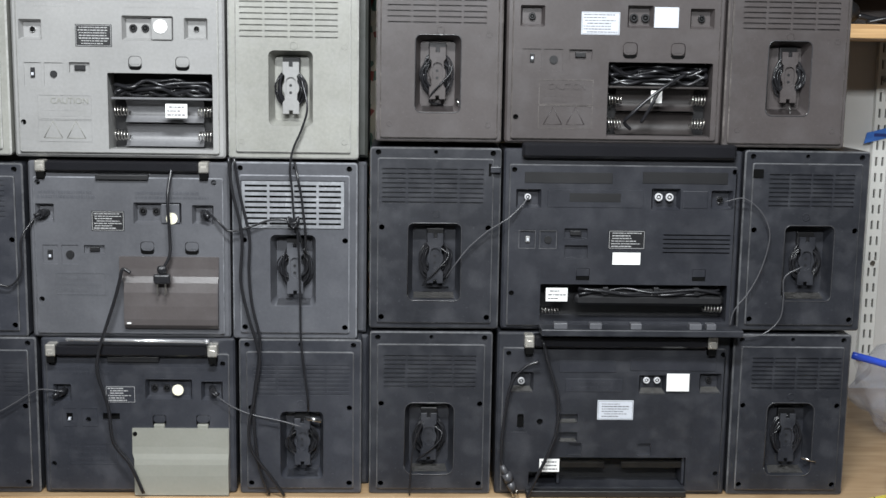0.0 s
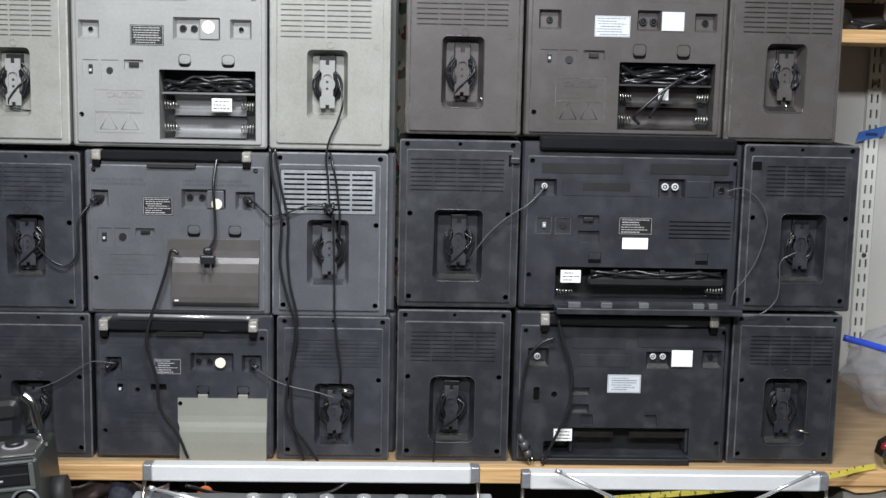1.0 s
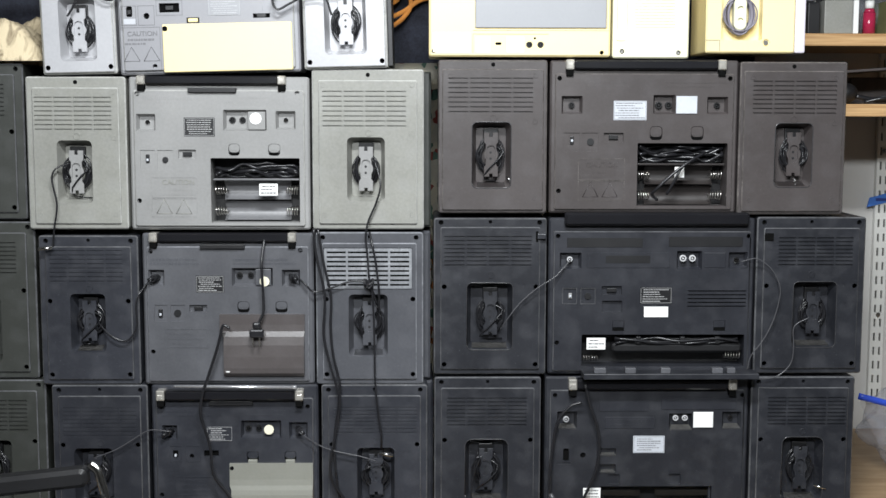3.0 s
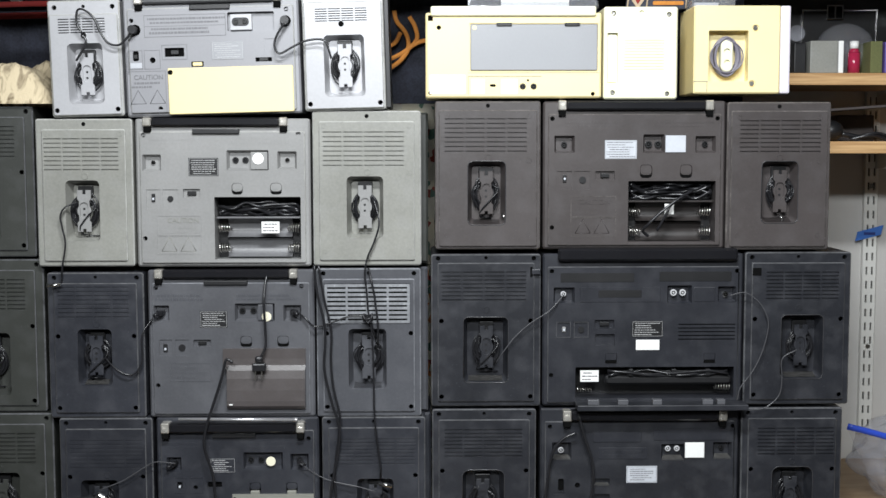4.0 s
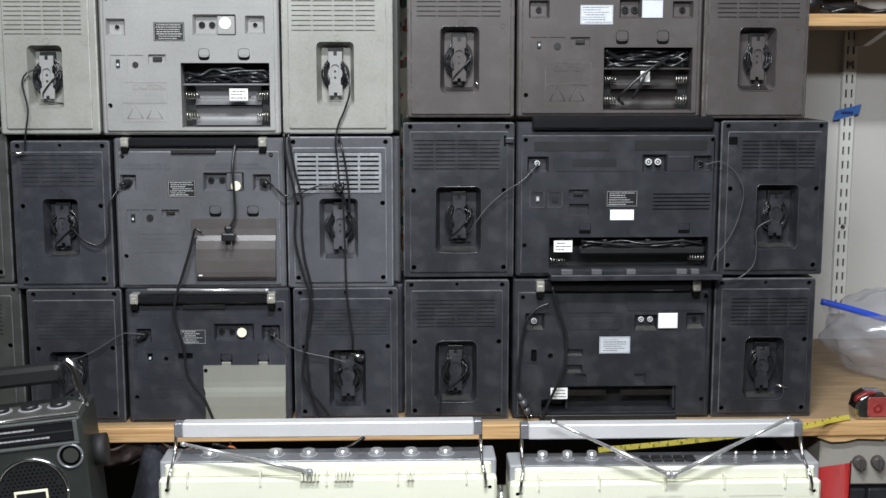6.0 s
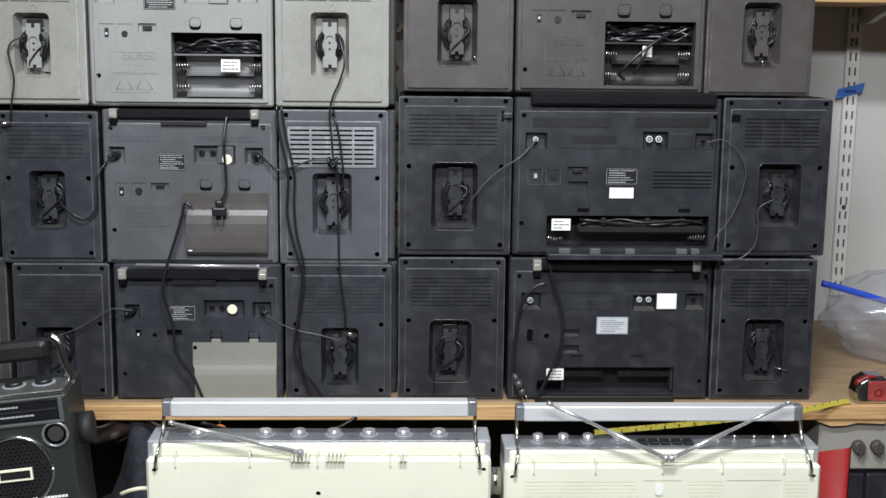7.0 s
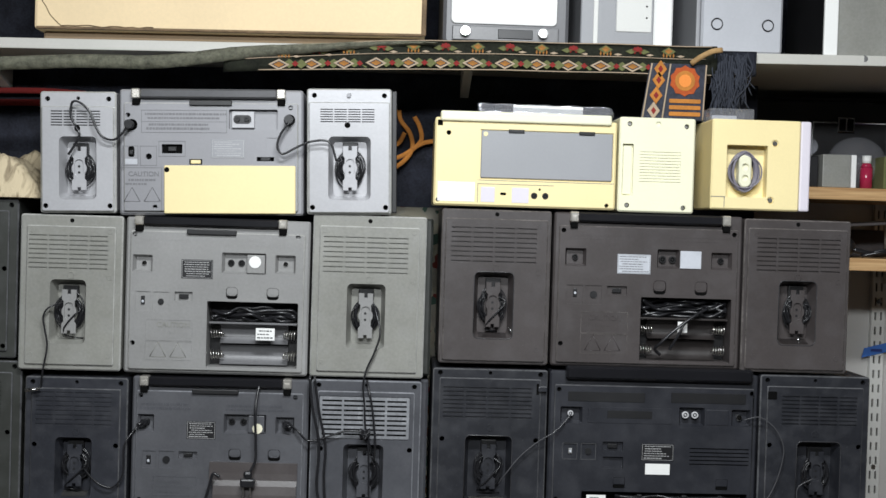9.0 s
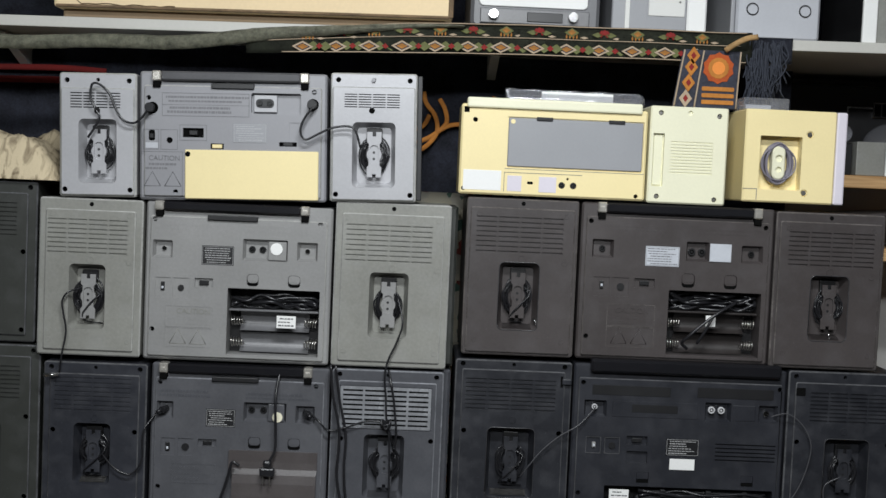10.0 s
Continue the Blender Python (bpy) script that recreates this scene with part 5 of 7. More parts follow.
tube(bm, [(-0.262 + 0.010 * math.sin(2.1 * q) * rng.uniform(0.4, 1), -0.015 + 0.006 * math.cos(1.3 * q), 1.157 + 0.009 * math.cos(2.9 * q) * rng.uniform(0.4, 1)) for q in range(22)], 0.0019, 6, 4)
part("cable_knot", bm, RUBBER, sp2r, "tight knot where two leads are tied")
part("jack_plug", rod(bmesh.new(), (-0.246, -0.012, 0.866), (-0.222, -0.014, 0.862), 0.0032, 10), CHROME, sp1r, "bright metal jack plug")
part("jack_plug", rod(bmesh.new(), (-0.788, -0.010, 1.217), (-0.812, -0.012, 1.215), 0.003, 10), CHROME, sp1l, "bright metal jack plug")


def top_cable(name, y, pts, r, m, label, owner):
    part(name, tube(bmesh.new(), [(x, y, z) for x, z in pts], r), m, owner, label)


top_cable("mains_cord", -0.014, [(-0.354, 1.250), (-0.349, 1.202), (-0.338, 1.153), (-0.336, 1.120), (-0.338, 1.070), (-0.328, 1.020), (-0.316, 0.978), (-0.312, 0.952), (-0.320, 0.900), (-0.329, 0.848), (-0.323, 0.813), (-0.298, 0.778), (-0.277, 0.7465)], 0.0024, RUBBER,
          "black mains cord trailing down the stack to the bench", L2d)
top_cable("mains_cord", -0.009, [(-0.347, 1.250), (-0.338, 1.193), (-0.326, 1.136), (-0.327, 1.086), (-0.323, 1.036), (-0.312, 0.985), (-0.314, 0.951), (-0.322, 0.882), (-0.316, 0.80), (-0.30, 0.7465)], 0.0022, RUBBER,
          "black mains cord trailing down the stack to the bench", L2d)
top_cable("mains_cord", -0.023, [(-0.494, 1.083), (-0.505, 1.088), (-0.510, 1.070), (-0.517, 1.045), (-0.531, 1.003), (-0.542, 0.969), (-0.545, 0.935), (-0.531, 0.884), (-0.525, 0.832), (-0.501, 0.797), (-0.483, 0.753)], 0.0026, RUBBER,
          "black mains cord hanging over a taupe battery door", L2d)
cord = thing("power_lead", (-0.437, -0.02, 1.07), "black mains cord with a two-pin plug hanging down", "cable", "loose cables")
cable("cord", [(-0.436, 0.0, 1.238), (-0.440, -0.018, 1.193), (-0.438, -0.018, 1.136), (-0.438, -0.020, 1.110), (-0.446, -0.022, 1.092)], 0.0024, RUBBER, cord)
bm = bmesh.new()
block(bm, -0.461, -0.437, -0.030, -0.018, 1.068, 1.082, 0.003)
block(bm, -0.456, -0.442, -0.029, -0.019, 1.082, 1.094, 0.004)
part("plug", bm, RUBBER, cord)
for px in (-0.4555, -0.4445):
    part("pin", block(bmesh.new(), px - 0.0008, px + 0.0008, -0.027, -0.021, 1.052, 1.070, 0.0003), STEEL, cord)
top_cable("speaker_lead", -0.012, [(-0.73, 0.858), (-0.694, 0.872), (-0.668, 0.887), (-0.651, 0.898), (-0.631, 0.907), (-0.598, 0.904)], 0.0010, GREYCABLE, "thin grey speaker lead between speaker and boombox", L3d)
top_cable("speaker_lead", -0.012, [(-0.382, 0.903), (-0.355, 0.884), (-0.326, 0.871), (-0.281, 0.861), (-0.251, 0.852)], 0.0010, GREYCABLE, "thin grey speaker lead between speaker and boombox", L3d)
top_cable("speaker_lead", -0.012, [(0.362, 1.194), (0.390, 1.199), (0.416, 1.180), (0.430, 1.151), (0.428, 1.122), (0.418, 1.088), (0.403, 1.059), (0.384, 1.033), (0.379, 1.010)], 0.0010, GREYCABLE, "thin grey speaker lead looping from the boombox", R2d)
top_cable("speaker_lead", -0.016, [(0.480, 1.10), (0.455, 1.084), (0.455, 1.051), (0.451, 1.021), (0.428, 0.999), (0.398, 0.994), (0.383, 0.997)], 0.0010, GREYCABLE, "thin grey speaker lead looping below the speaker", R2d)
top_cable("mains_cord", -0.016, [(0.098, 0.955), (0.077, 0.946), (0.057, 0.920), (0.048, 0.868), (0.045, 0.815), (0.050, 0.779), (0.059, 0.757)], 0.0024, RUBBER, "black mains cord hanging down the dusty boombox", R3d)
top_cable("mains_cord", -0.018, [(0.103, 0.985), (0.111, 0.954), (0.125, 0.911), (0.128, 0.885), (0.125, 0.845), (0.111, 0.806), (0.095, 0.770), (0.085, 0.7465)], 0.0026, RUBBER, "black mains cord hanging down the dusty boombox", R3d)
top_cable("speaker_lead", -0.006, [(-0.071, 0.860), (-0.085, 0.824), (-0.090, 0.775), (-0.091, 0.7455)], 0.0013, RUBBER, "thin black speaker lead hanging from its recess", R3d)
plug = thing("mains_plug", (0.06, -0.02, 0.7435), "dusty grey two-pin plug hanging at the bench edge", "plug")
bm = bmesh.new()
rod(bm, (0.046, -0.018, 0.796), (0.053, -0.019, 0.782), 0.0036, 10, 0, 0.0052)
for (ax, az), (cx_, cz_), hw in (((0.052, 0.784), (0.058, 0.772), 0.0075), ((0.058, 0.770), (0.064, 0.759), 0.0062)):
    rod(bm, (ax, -0.0185, az), (cx_, -0.0195, cz_), hw, 6)
part("body", bm, GREYCABLE, plug)
for dx in (-0.0035, 0.0035):
    part("pin", rod(bmesh.new(), (0.0635 + dx, -0.0195, 0.760), (0.068 + dx, -0.0205, 0.7475), 0.0012, 6), STEEL, plug)
for nm, y, pts, owner in (("looped_lead", -0.018, [(-0.735, 1.642), (-0.743, 1.659), (-0.741, 1.680), (-0.730, 1.681), (-0.714, 1.667), (-0.704, 1.643), (-0.693, 1.626), (-0.675, 1.621), (-0.660, 1.633), (-0.649, 1.650)], sp0l),
                          ("winder_lead", -0.012, [(-0.737, 1.642), (-0.731, 1.629), (-0.739, 1.612), (-0.749, 1.597)], sp0l),
                          ("speaker_lead", -0.022, [(-0.395, 1.661), (-0.408, 1.642), (-0.413, 1.624), (-0.405, 1.611), (-0.385, 1.620), (-0.363, 1.630), (-0.338, 1.633), (-0.326, 1.626), (-0.318, 1.600)], sp0r)):
    cable(nm, [(x, y, z) for x, z in pts], 0.002, RUBBER, owner)

# ---- upper white shelf and what stands on it ----
before = set(scene.objects)
SL = 0.014


def sz(x):
    return 1.8015 + SL * (x + 0.45)


sh = thing("white_shelf", (0.0, 0.36, 1.78), "white laminate wall shelf above the stacks", "shelf")
bm = bmesh.new()
block(bm, -1.6, 1.5, 0.10, WY, 0.004, 0.022, 0.0015)
for v in bm.verts:
    v.co.z += sz(v.co.x) - 0.022
part("board", bm, WHITE, sh)
for bx in (-0.95, -0.1, 0.82):
    bm = bmesh.new()
    vs = [(0.16, -0.0225), (0.61, -0.0225), (0.61, -0.16), (0.58, -0.16)]
    a = [bm.verts.new((bx - 0.008, y, sz(bx) + z)) for y, z in vs]
    b = [bm.verts.new((bx + 0.008, y, sz(bx) + z)) for y, z in vs]
    bm.faces.new(a), bm.faces.new(list(reversed(b)))
    for k in range(4):
        bm.faces.new((a[k], b[k], b[(k + 1) % 4], a[(k + 1) % 4]))
    part("bracket", bm, STDPAINT, sh)

box = thing("cardboard_box", (-0.51, 0.28, 1.80), "pale cardboard carton with worn edges and cut-off print, on the shelf", "box")
bm = bmesh.new()
block(bm, -0.846, -0.180, 0.105, 0.45, 0.016, 0.33, 0.006)
for v in bm.verts:
    v.co.z += sz(v.co.x)
    v.co.y += 0.002 * noise.noise(v.co * 9)
part("carton", bm, CARD, box)
# shadow along the carton's foot, put in as a dark brown slab
bm = bmesh.new()
block(bm, -0.835, -0.19, 0.125, 0.44, 0.0005, 0.0158, 0.004)
for v in bm.verts:
    v.co.z += sz(v.co.x)
part("base_shadow", bm, mat("carton_shadow_brown", (0.25, 0.18, 0.11), 0.8), box)
BROWNCARD = mat("scuffed_brown_cardboard", (0.17, 0.115, 0.065), 0.85, var=0.5, scale=30)
for xa, xb, za, zb in ((-0.1875, -0.179, 0.018, 0.325), (-0.842, -0.186, 0.0165, 0.0215)):
    bm = block(bmesh.new(), xa, xb, 0.1035, 0.109, za, zb, 0.002)
    for v in bm.verts:
        v.co.z += sz(v.co.x)
    part("scuffed_edge", bm, BROWNCARD, box, "scuffed brown edge of the carton")
bm, rng = bmesh.new(), random.Random(19)
crack = [(-0.838 + 0.0065 * q + rng.uniform(-0.002, 0.002), 0.1042, sz(-0.83) + 0.074 - 0.012 * q + 0.00062 * q * q + rng.uniform(-0.002, 0.002)) for q in range(9)]
tube(bm, crack, 0.0007, 4, 3, flat=0.4)
tube(bm, [(-0.80 + 0.012 * q, 0.1042, sz(-0.8) + 0.0225 + rng.uniform(-0.001, 0.0025)) for q in range(14)], 0.0008, 4, 2, flat=0.4)
part("crease", bm, BROWNCARD, box, "brown creases at the torn corner")
PRINT_B = mat("slate_print", (0.16, 0.15, 0.20), 0.7)
for bx, bw in ((-0.425, 0.016), (-0.395, 0.044), (-0.342, 0.044), (-0.288, 0.048)):
    patch("print_bar", box, bx, bx + bw, sz(bx) + 0.099, sz(bx) + 0.165, 0.1045, PRINT_B, r=0.012)

tv = thing("portable_television", (-0.04, 0.25, sz(-0.04)), "portable television with a bright pale screen cover, on the shelf", "television")
z = sz(-0.04)
part("case", shell(bmesh.new(), rrect(-0.150, 0.068, z + 0.004, z + 0.25, 0.012, 4), 0.110, 0.26, [(rrect(-0.137, 0.048, z + 0.040, z + 0.235, 0.008), 0.003, 0)], ch=0.006), mat("grey_tv_case", (0.12, 0.12, 0.128), 0.4), tv)
part("screen_cover", shell(bmesh.new(), rrect(-0.136, 0.047, z + 0.041, z + 0.234, 0.008), 0.108, 0.004, (), ch=0.001), PAPER, tv, "bright white screen cover")
part("control_strip", block(bmesh.new(), -0.134, 0.05, 0.104, 0.1095, z + 0.012, z + 0.037, 0.0015), BAYGREY, tv)
for kx in (-0.112, 0.022):
    bm = bmesh.new()
    rod(bm, (kx, 0.104, z + 0.026), (kx, 0.092, z + 0.026), 0.008, 16)
    part("knob", bm, CHROME, tv)
part("dial", block(bmesh.new(), -0.055, 0.005, 0.102, 0.1045, z + 0.016, z + 0.032, 0.001), BLACK, tv)

gs = thing("grey_speaker", (0.17, 0.2, sz(0.17)), "grey loudspeaker turned at an angle, one side catching the light", "speaker")
z = sz(0.17)
part("cabinet", shell(bmesh.new(), rrect(0.090, 0.218, z, z + 0.26, 0.003), 0.12, 0.2, [(rrect(0.128, 0.150, z + 0.03, z + 0.23), 0.002, 0)], ch=0.002), DOORGREY, gs)
# light on the right side is put in as a white panel
part("side_panel", shell(bmesh.new(), rrect(0.2185, 0.252, z + 0.001, z + 0.26, 0.003), 0.121, 0.19, (), ch=0.003), PAPER, gs, "side panel made white for its lit face")
part("edge_strip", block(bmesh.new(), 0.112, 0.120, 0.1175, 0.1205, z + 0.002, z + 0.255, 0.0008), STDPAINT, gs)
part("grille", shell(bmesh.new(), rrect(0.152, 0.214, z + 0.035, z + 0.24, 0.002), 0.1180, 0.003, [(circ(0.205, z + 0.06 + 0.02 * q, 0.0018, 8), 0.002, 0) for q in range(8)], ch=0.001), STDPAINT, gs)

ss = thing("silver_speaker", (0.37, 0.2, sz(0.37)), "light silver box with two round rubber feet facing out", "speaker")
z = sz(0.37) + 0.002
part("case", shell(bmesh.new(), rrect(0.302, 0.446, z, z + 0.26, 0.007, 4), 0.12, 0.22, [], ch=0.004), SATIN, ss)
for kx in (0.329, 0.419):
    bm = bmesh.new()
    shell(bm, circ(kx, z + 0.050, 0.0105, 22), 0.1165, 0.004, [(circ(kx, z + 0.050, 0.0090, 20), 0.003, 1)], ch=0.0008)
    part("foot", bm, [BLACK, SATIN], ss)
part("side_trim", block(bmesh.new(), 0.294, 0.3015, 0.125, 0.33, z, z + 0.25, 0.002), DOORGREY, ss)

gg = thing("green_grey_box", (0.62, 0.2, sz(0.62)), "green-grey equipment case with a white edge, on the shelf", "equipment")
z = sz(0.62)
part("case", shell(bmesh.new(), rrect(0.541, 0.80, z - 0.002, z + 0.26, 0.004), 0.115, 0.22, [], ch=0.003), OLIVE, gg)
part("edge_trim", block(bmesh.new(), 0.516, 0.5405, 0.108, 0.116, z - 0.001, z + 0.26, 0.002), PAPER, gg, "white edge trim")
# black panel added so the left side stays dark
part("side_panel", block(bmesh.new(), 0.519, 0.5402, 0.1165, 0.33, z, z + 0.258, 0.001), BLACK, gg)
part("foot", rod(bmesh.new(), (0.585, 0.10, z - 0.006), (0.60, 0.13, z - 0.006), 0.006, 10), BLACK, gg)

# ---- cloths behind the stacks ----


def cloth(name, x0, x1, z0, z1, y, m, label, nx=40, nz=20, amp=0.01, freq=9.0, thick=0.002, sag=0.0):
    bm = bmesh.new()
    g = [[bm.verts.new((x0 + (x1 - x0) * i / nx, y + amp * noise.noise(Vector((x0 + (x1 - x0) * i / nx, 0.3 * (z0 + (z1 - z0) * j / nz), 0.5)) * freq), z0 + (z1 - z0) * j / nz - sag * math.sin(math.pi * i / nx) * (j / nz))) for j in range(nz + 1)] for i in range(nx + 1)]
    for i in range(nx):
        for j in range(nz):
            bm.faces.new((g[i][j], g[i + 1][j], g[i + 1][j + 1], g[i][j + 1])).smooth = True
    r = bmesh.ops.solidify(bm, geom=bm.faces[:], thickness=thick)
    return tagged(part(name, bm, m), label, "cloth")


def floral():
    m = mat("floral_print_cloth", (0.5, 0.5, 0.45), 0.9)
    nt = m.node_tree
    b = nt.nodes["Principled BSDF"]
    tc = nt.nodes.new("ShaderNodeTexCoord")
    vo = nt.nodes.new("ShaderNodeTexVoronoi")
    vo.inputs["Scale"].default_value = 70
    nt.links.new(tc.outputs["Object"], vo.inputs["Vector"])
    sep = nt.nodes.new("ShaderNodeSeparateColor")
    nt.links.new(vo.outputs["Color"], sep.inputs[0])
    rp = nt.nodes.new("ShaderNodeValToRGB")
    rp.color_ramp.interpolation = "CONSTANT"
    for k, (p, c) in enumerate(((0.0, (0.45, 0.42, 0.33)), (0.35, (0.07, 0.13, 0.10)), (0.52, (0.30, 0.12, 0.04)), (0.6, (0.40, 0.38, 0.32)), (0.88, (0.20, 0.04, 0.03)))):
        e = rp.color_ramp.elements[k] if k < 2 else rp.color_ramp.elements.new(p)
        e.position, e.color = p, (*c, 1)
    nt.links.new(sep.outputs[0], rp.inputs[0])
    nt.links.new(rp.outputs[0], b.inputs["Base Color"])
    return m


# sheet added to darken the wall behind the shelf things
cloth("dark_backing", -1.6, 0.95, 1.83, 2.45, 0.50, NAVY, "dark sheet added behind the things on the shelf")
cloth("hanging_blanket", -1.35, 0.46, 1.45, 1.782, 0.30, NAVY, "black woven blanket hung behind the stacks")
tagged(cloth("floral_curtain", -0.30, -0.03, 0.7445, 1.53, 0.20, floral(), "patterned cloth glimpsed in the gap between the stacks", nx=24, nz=40), kind="")
bm = bmesh.new()
for pts in ([(-0.225, 1.600), (-0.205, 1.617), (-0.192, 1.640), (-0.196, 1.668), (-0.212, 1.692), (-0.216, 1.712)], [(-0.192, 1.640), (-0.172, 1.652), (-0.145, 1.658), (-0.120, 1.672), (-0.105, 1.695), (-0.100, 1.708)],
            [(-0.225, 1.618), (-0.200, 1.632), (-0.178, 1.655), (-0.180, 1.68), (-0.19, 1.70)], [(-0.235, 1.64), (-0.215, 1.65), (-0.205, 1.67)]):
    tube(bm, [(x * 1.12 + 0.02, 0.283, z) for x, z in pts], 0.0047, 6, 6, flat=0.3)
tagged(part("antler_motif", bm, ORANGE), "orange woollen antler motif on the black blanket", "motif")
bm = bmesh.new()
for k, (zz, w) in enumerate(((1.722, 0.006), (1.700, 0.007))):
    tube(bm, [(-1.15, 0.283, zz - 0.006), (-1.0, 0.283, zz), (-0.88, 0.283, zz + 0.003), (-0.80, 0.283, zz)], w, 6, 6, flat=0.3)
tagged(part("red_stripe_motif", bm, REDW), "red woollen stripes on the black blanket", "motif")

# embroidered band along the shelf edge
band = thing("embroidered_band", (-0.2, 0.08, 1.76), "black embroidered woollen band with diamonds, draped under the shelf", "textile")
BL = [(-1.20, 1.738), (-0.90, 1.743), (-0.66, 1.752), (-0.50, 1.766), (-0.34, 1.779), (-0.17, 1.7875), (0.05, 1.791), (0.32, 1.793)]


def bz(x):
    for (xa, za), (xb, zb) in zip(BL, BL[1:]):
        if x <= xb:
            return za + (zb - za) * (x - xa) / (xb - xa)
    return BL[-1][1]


def bh(x):
    return 0.010 + 0.016 * min(1, max(0, (x + 0.75) / 0.5))


bm = bmesh.new()
g = []
for i in range(81):
    x = -0.52 + 0.84 * i / 80
    g.append([bm.verts.new((x, 0.078 + 0.004 * math.sin(x * 31) - 0.004 * math.cos(math.pi * (j / 4 - 0.5)), bz(x) + bh(x) * (j / 2 - 1))) for j in range(5)])
for a, b in zip(g, g[1:]):
    for j in range(4):
        bm.faces.new((a[j], b[j], b[j + 1], a[j + 1])).smooth = True
bmesh.ops.solidify(bm, geom=bm.faces[:], thickness=0.003)
bf = bmesh.new()
gf = []
for i in range(91):
    x = -1.24 + 1.08 * i / 90
    hh = 0.0115 if x < -0.5 else 0.0115 - 0.0095 * (x + 0.5) / 0.34
    zc = bz(x) + 0.006 + 0.012 * max(0, min(1, (x + 0.6) / 0.3)) + 0.0015 * math.sin(x * 23)
    gf.append([bf.verts.new((x, 0.070 - 0.007 * math.sin(math.pi * j / 6) + 0.0016 * noise.noise(Vector((x * 90, j, 2))), zc + hh * (j / 3 - 1) + 0.0012 * noise.noise(Vector((x * 70, j * 0.7, 5))))) for j in range(7)])
for a, b in zip(gf, gf[1:]):
    for j in range(6):
        bf.faces.new((a[j], b[j], b[j + 1], a[j + 1])).smooth = True
bmesh.ops.solidify(bf, geom=bf.faces[:], thickness=0.002)
part("cloth_fold", bf, GREENFUZZ, band, "fuzzy green-grey fold of the band")
part("ribbon", bm, mat("black_green_wool", (0.03, 0.033, 0.022), 0.95, var=0.5, scale=60, bump=0.3), band)
bm = bmesh.new()
for sgn in (-1, 1):
    tube(bm, [(-0.46 + 0.77 * k / 24, 0.0725 + 0.004 * math.sin((-0.46 + 0.77 * k / 24) * 31), bz(-0.46 + 0.77 * k / 24) + sgn * bh(-0.46 + 0.77 * k / 24) * 0.93) for k in range(25)], 0.0009, 5, 2, flat=0.5)
tube(bm, [(-0.5 + 0.8 * k / 16, 0.0715 + 0.004 * math.sin((-0.5 + 0.8 * k / 16) * 31), bz(-0.5 + 0.8 * k / 16) + 0.1 * bh(-0.5 + 0.8 * k / 16)) for k in range(17)], 0.0007, 5, 2, flat=0.5)
part("edging", bm, PALEW, band)


def diamond_mesh(name, w, h, m):
    bm = bmesh.new()
    shell(bm, [(-w, 0), (0, -h), (w, 0), (0, h)], 0, 0.0012, (), ch=0.0003)
    me = bpy.data.meshes.new(name)
    bm.to_mesh(me)
    bm.free()
    me.materials.append(m)
    return me


DM = [diamond_mesh("d_pale", 0.018, 0.0095, PALEW), diamond_mesh("d_core", 0.0095, 0.0048, BANDGOLD), diamond_mesh("d_red", 0.006, 0.005, REDW), diamond_mesh("d_green", 0.011, 0.008, GREENW), diamond_mesh("d_gold", 0.007, 0.005, BANDGOLD)]


def stitch(name, me, x, y, z):
    o = new(name, me)
    o.parent = band
    o.location = Vector((x, y, z)) - band.location
    return o


def motif(k, x, y, z):
    """Upper-row embroidery: red blooms and gold-green figures by turns, with pale hooks between."""
    if k % 2:
        for dx, dz, me in ((-0.011, -0.001, DM[5]), (0.011, -0.001, DM[5]), (0, 0.0035, DM[2]), (-0.005, 0.001, DM[6]), (0.005, 0.001, DM[6])):
            stitch("bloom_stitch", me, x + dx, y - 0.0004 * (me is DM[2]), z + dz)
    else:
        stitch("figure_stitch", DM[7], x, y, z + 0.0015)
        for dx in (-0.0085, -0.003, 0.003, 0.0085):
            stitch("figure_leg", DM[8], x + dx, y, z - 0.0052)
        stitch("gold_stitch", DM[4], x, y - 0.0007, z + 0.002)
    stitch("hook_stitch", DM[9], x + 0.021, y, z - 0.0062)


DM += [diamond_mesh("d_leaf", 0.010, 0.0045, GREENW), diamond_mesh("d_petal", 0.0045, 0.0065, REDW), diamond_mesh("d_body", 0.0125, 0.0075, GREENW), diamond_mesh("d_leg", 0.0017, 0.0048, BANDGOLD), diamond_mesh("d_hook", 0.0075, 0.0022, PALEW), diamond_mesh("d_dark", 0.0125, 0.0063, NAVY)]
for k in range(2, 15):
    x = -0.535 + 0.0545 * k
    if x > 0.29:
        break
    yy = 0.0715 + 0.004 * math.sin(x * 31)
    zl, zu = bz(x) - 0.52 * bh(x), bz(x) + 0.5 * bh(x)
    stitch("diamond", DM[0], x, yy, zl)
    stitch("diamond_outline", DM[10], x, yy - 0.0005, zl)
    stitch("diamond_core", DM[1], x, yy - 0.0010, zl)
    stitch("red_stitch", DM[2], x + 0.02725, yy, bz(x + 0.027) - 0.52 * bh(x))
    for dx in (-0.018, 0.018):
        stitch("green_stitch", DM[3], x + 0.02725 + dx * 0.55, yy + 0.0006, bz(x + 0.027) - 0.52 * bh(x))
    motif(k, x + 0.008, yy, zu)
tube_end = tube(bmesh.new(), [(0.272, 0.060, 1.786), (0.287, 0.050, 1.797), (0.305, 0.048, 1.806), (0.322, 0.050, 1.809)], 0.0046, 8, 4, flat=0.6)
part("tied_end", tube_end, mat("tan_felt", (0.34, 0.21, 0.09), 0.9, var=0.4, scale=40), band, "tan tied end of the band")

flap = thing("hanging_band_end", (0.245, 0.07, 1.70), "hanging end of the woollen band with an orange sun motif", "textile")
bm = bmesh.new()
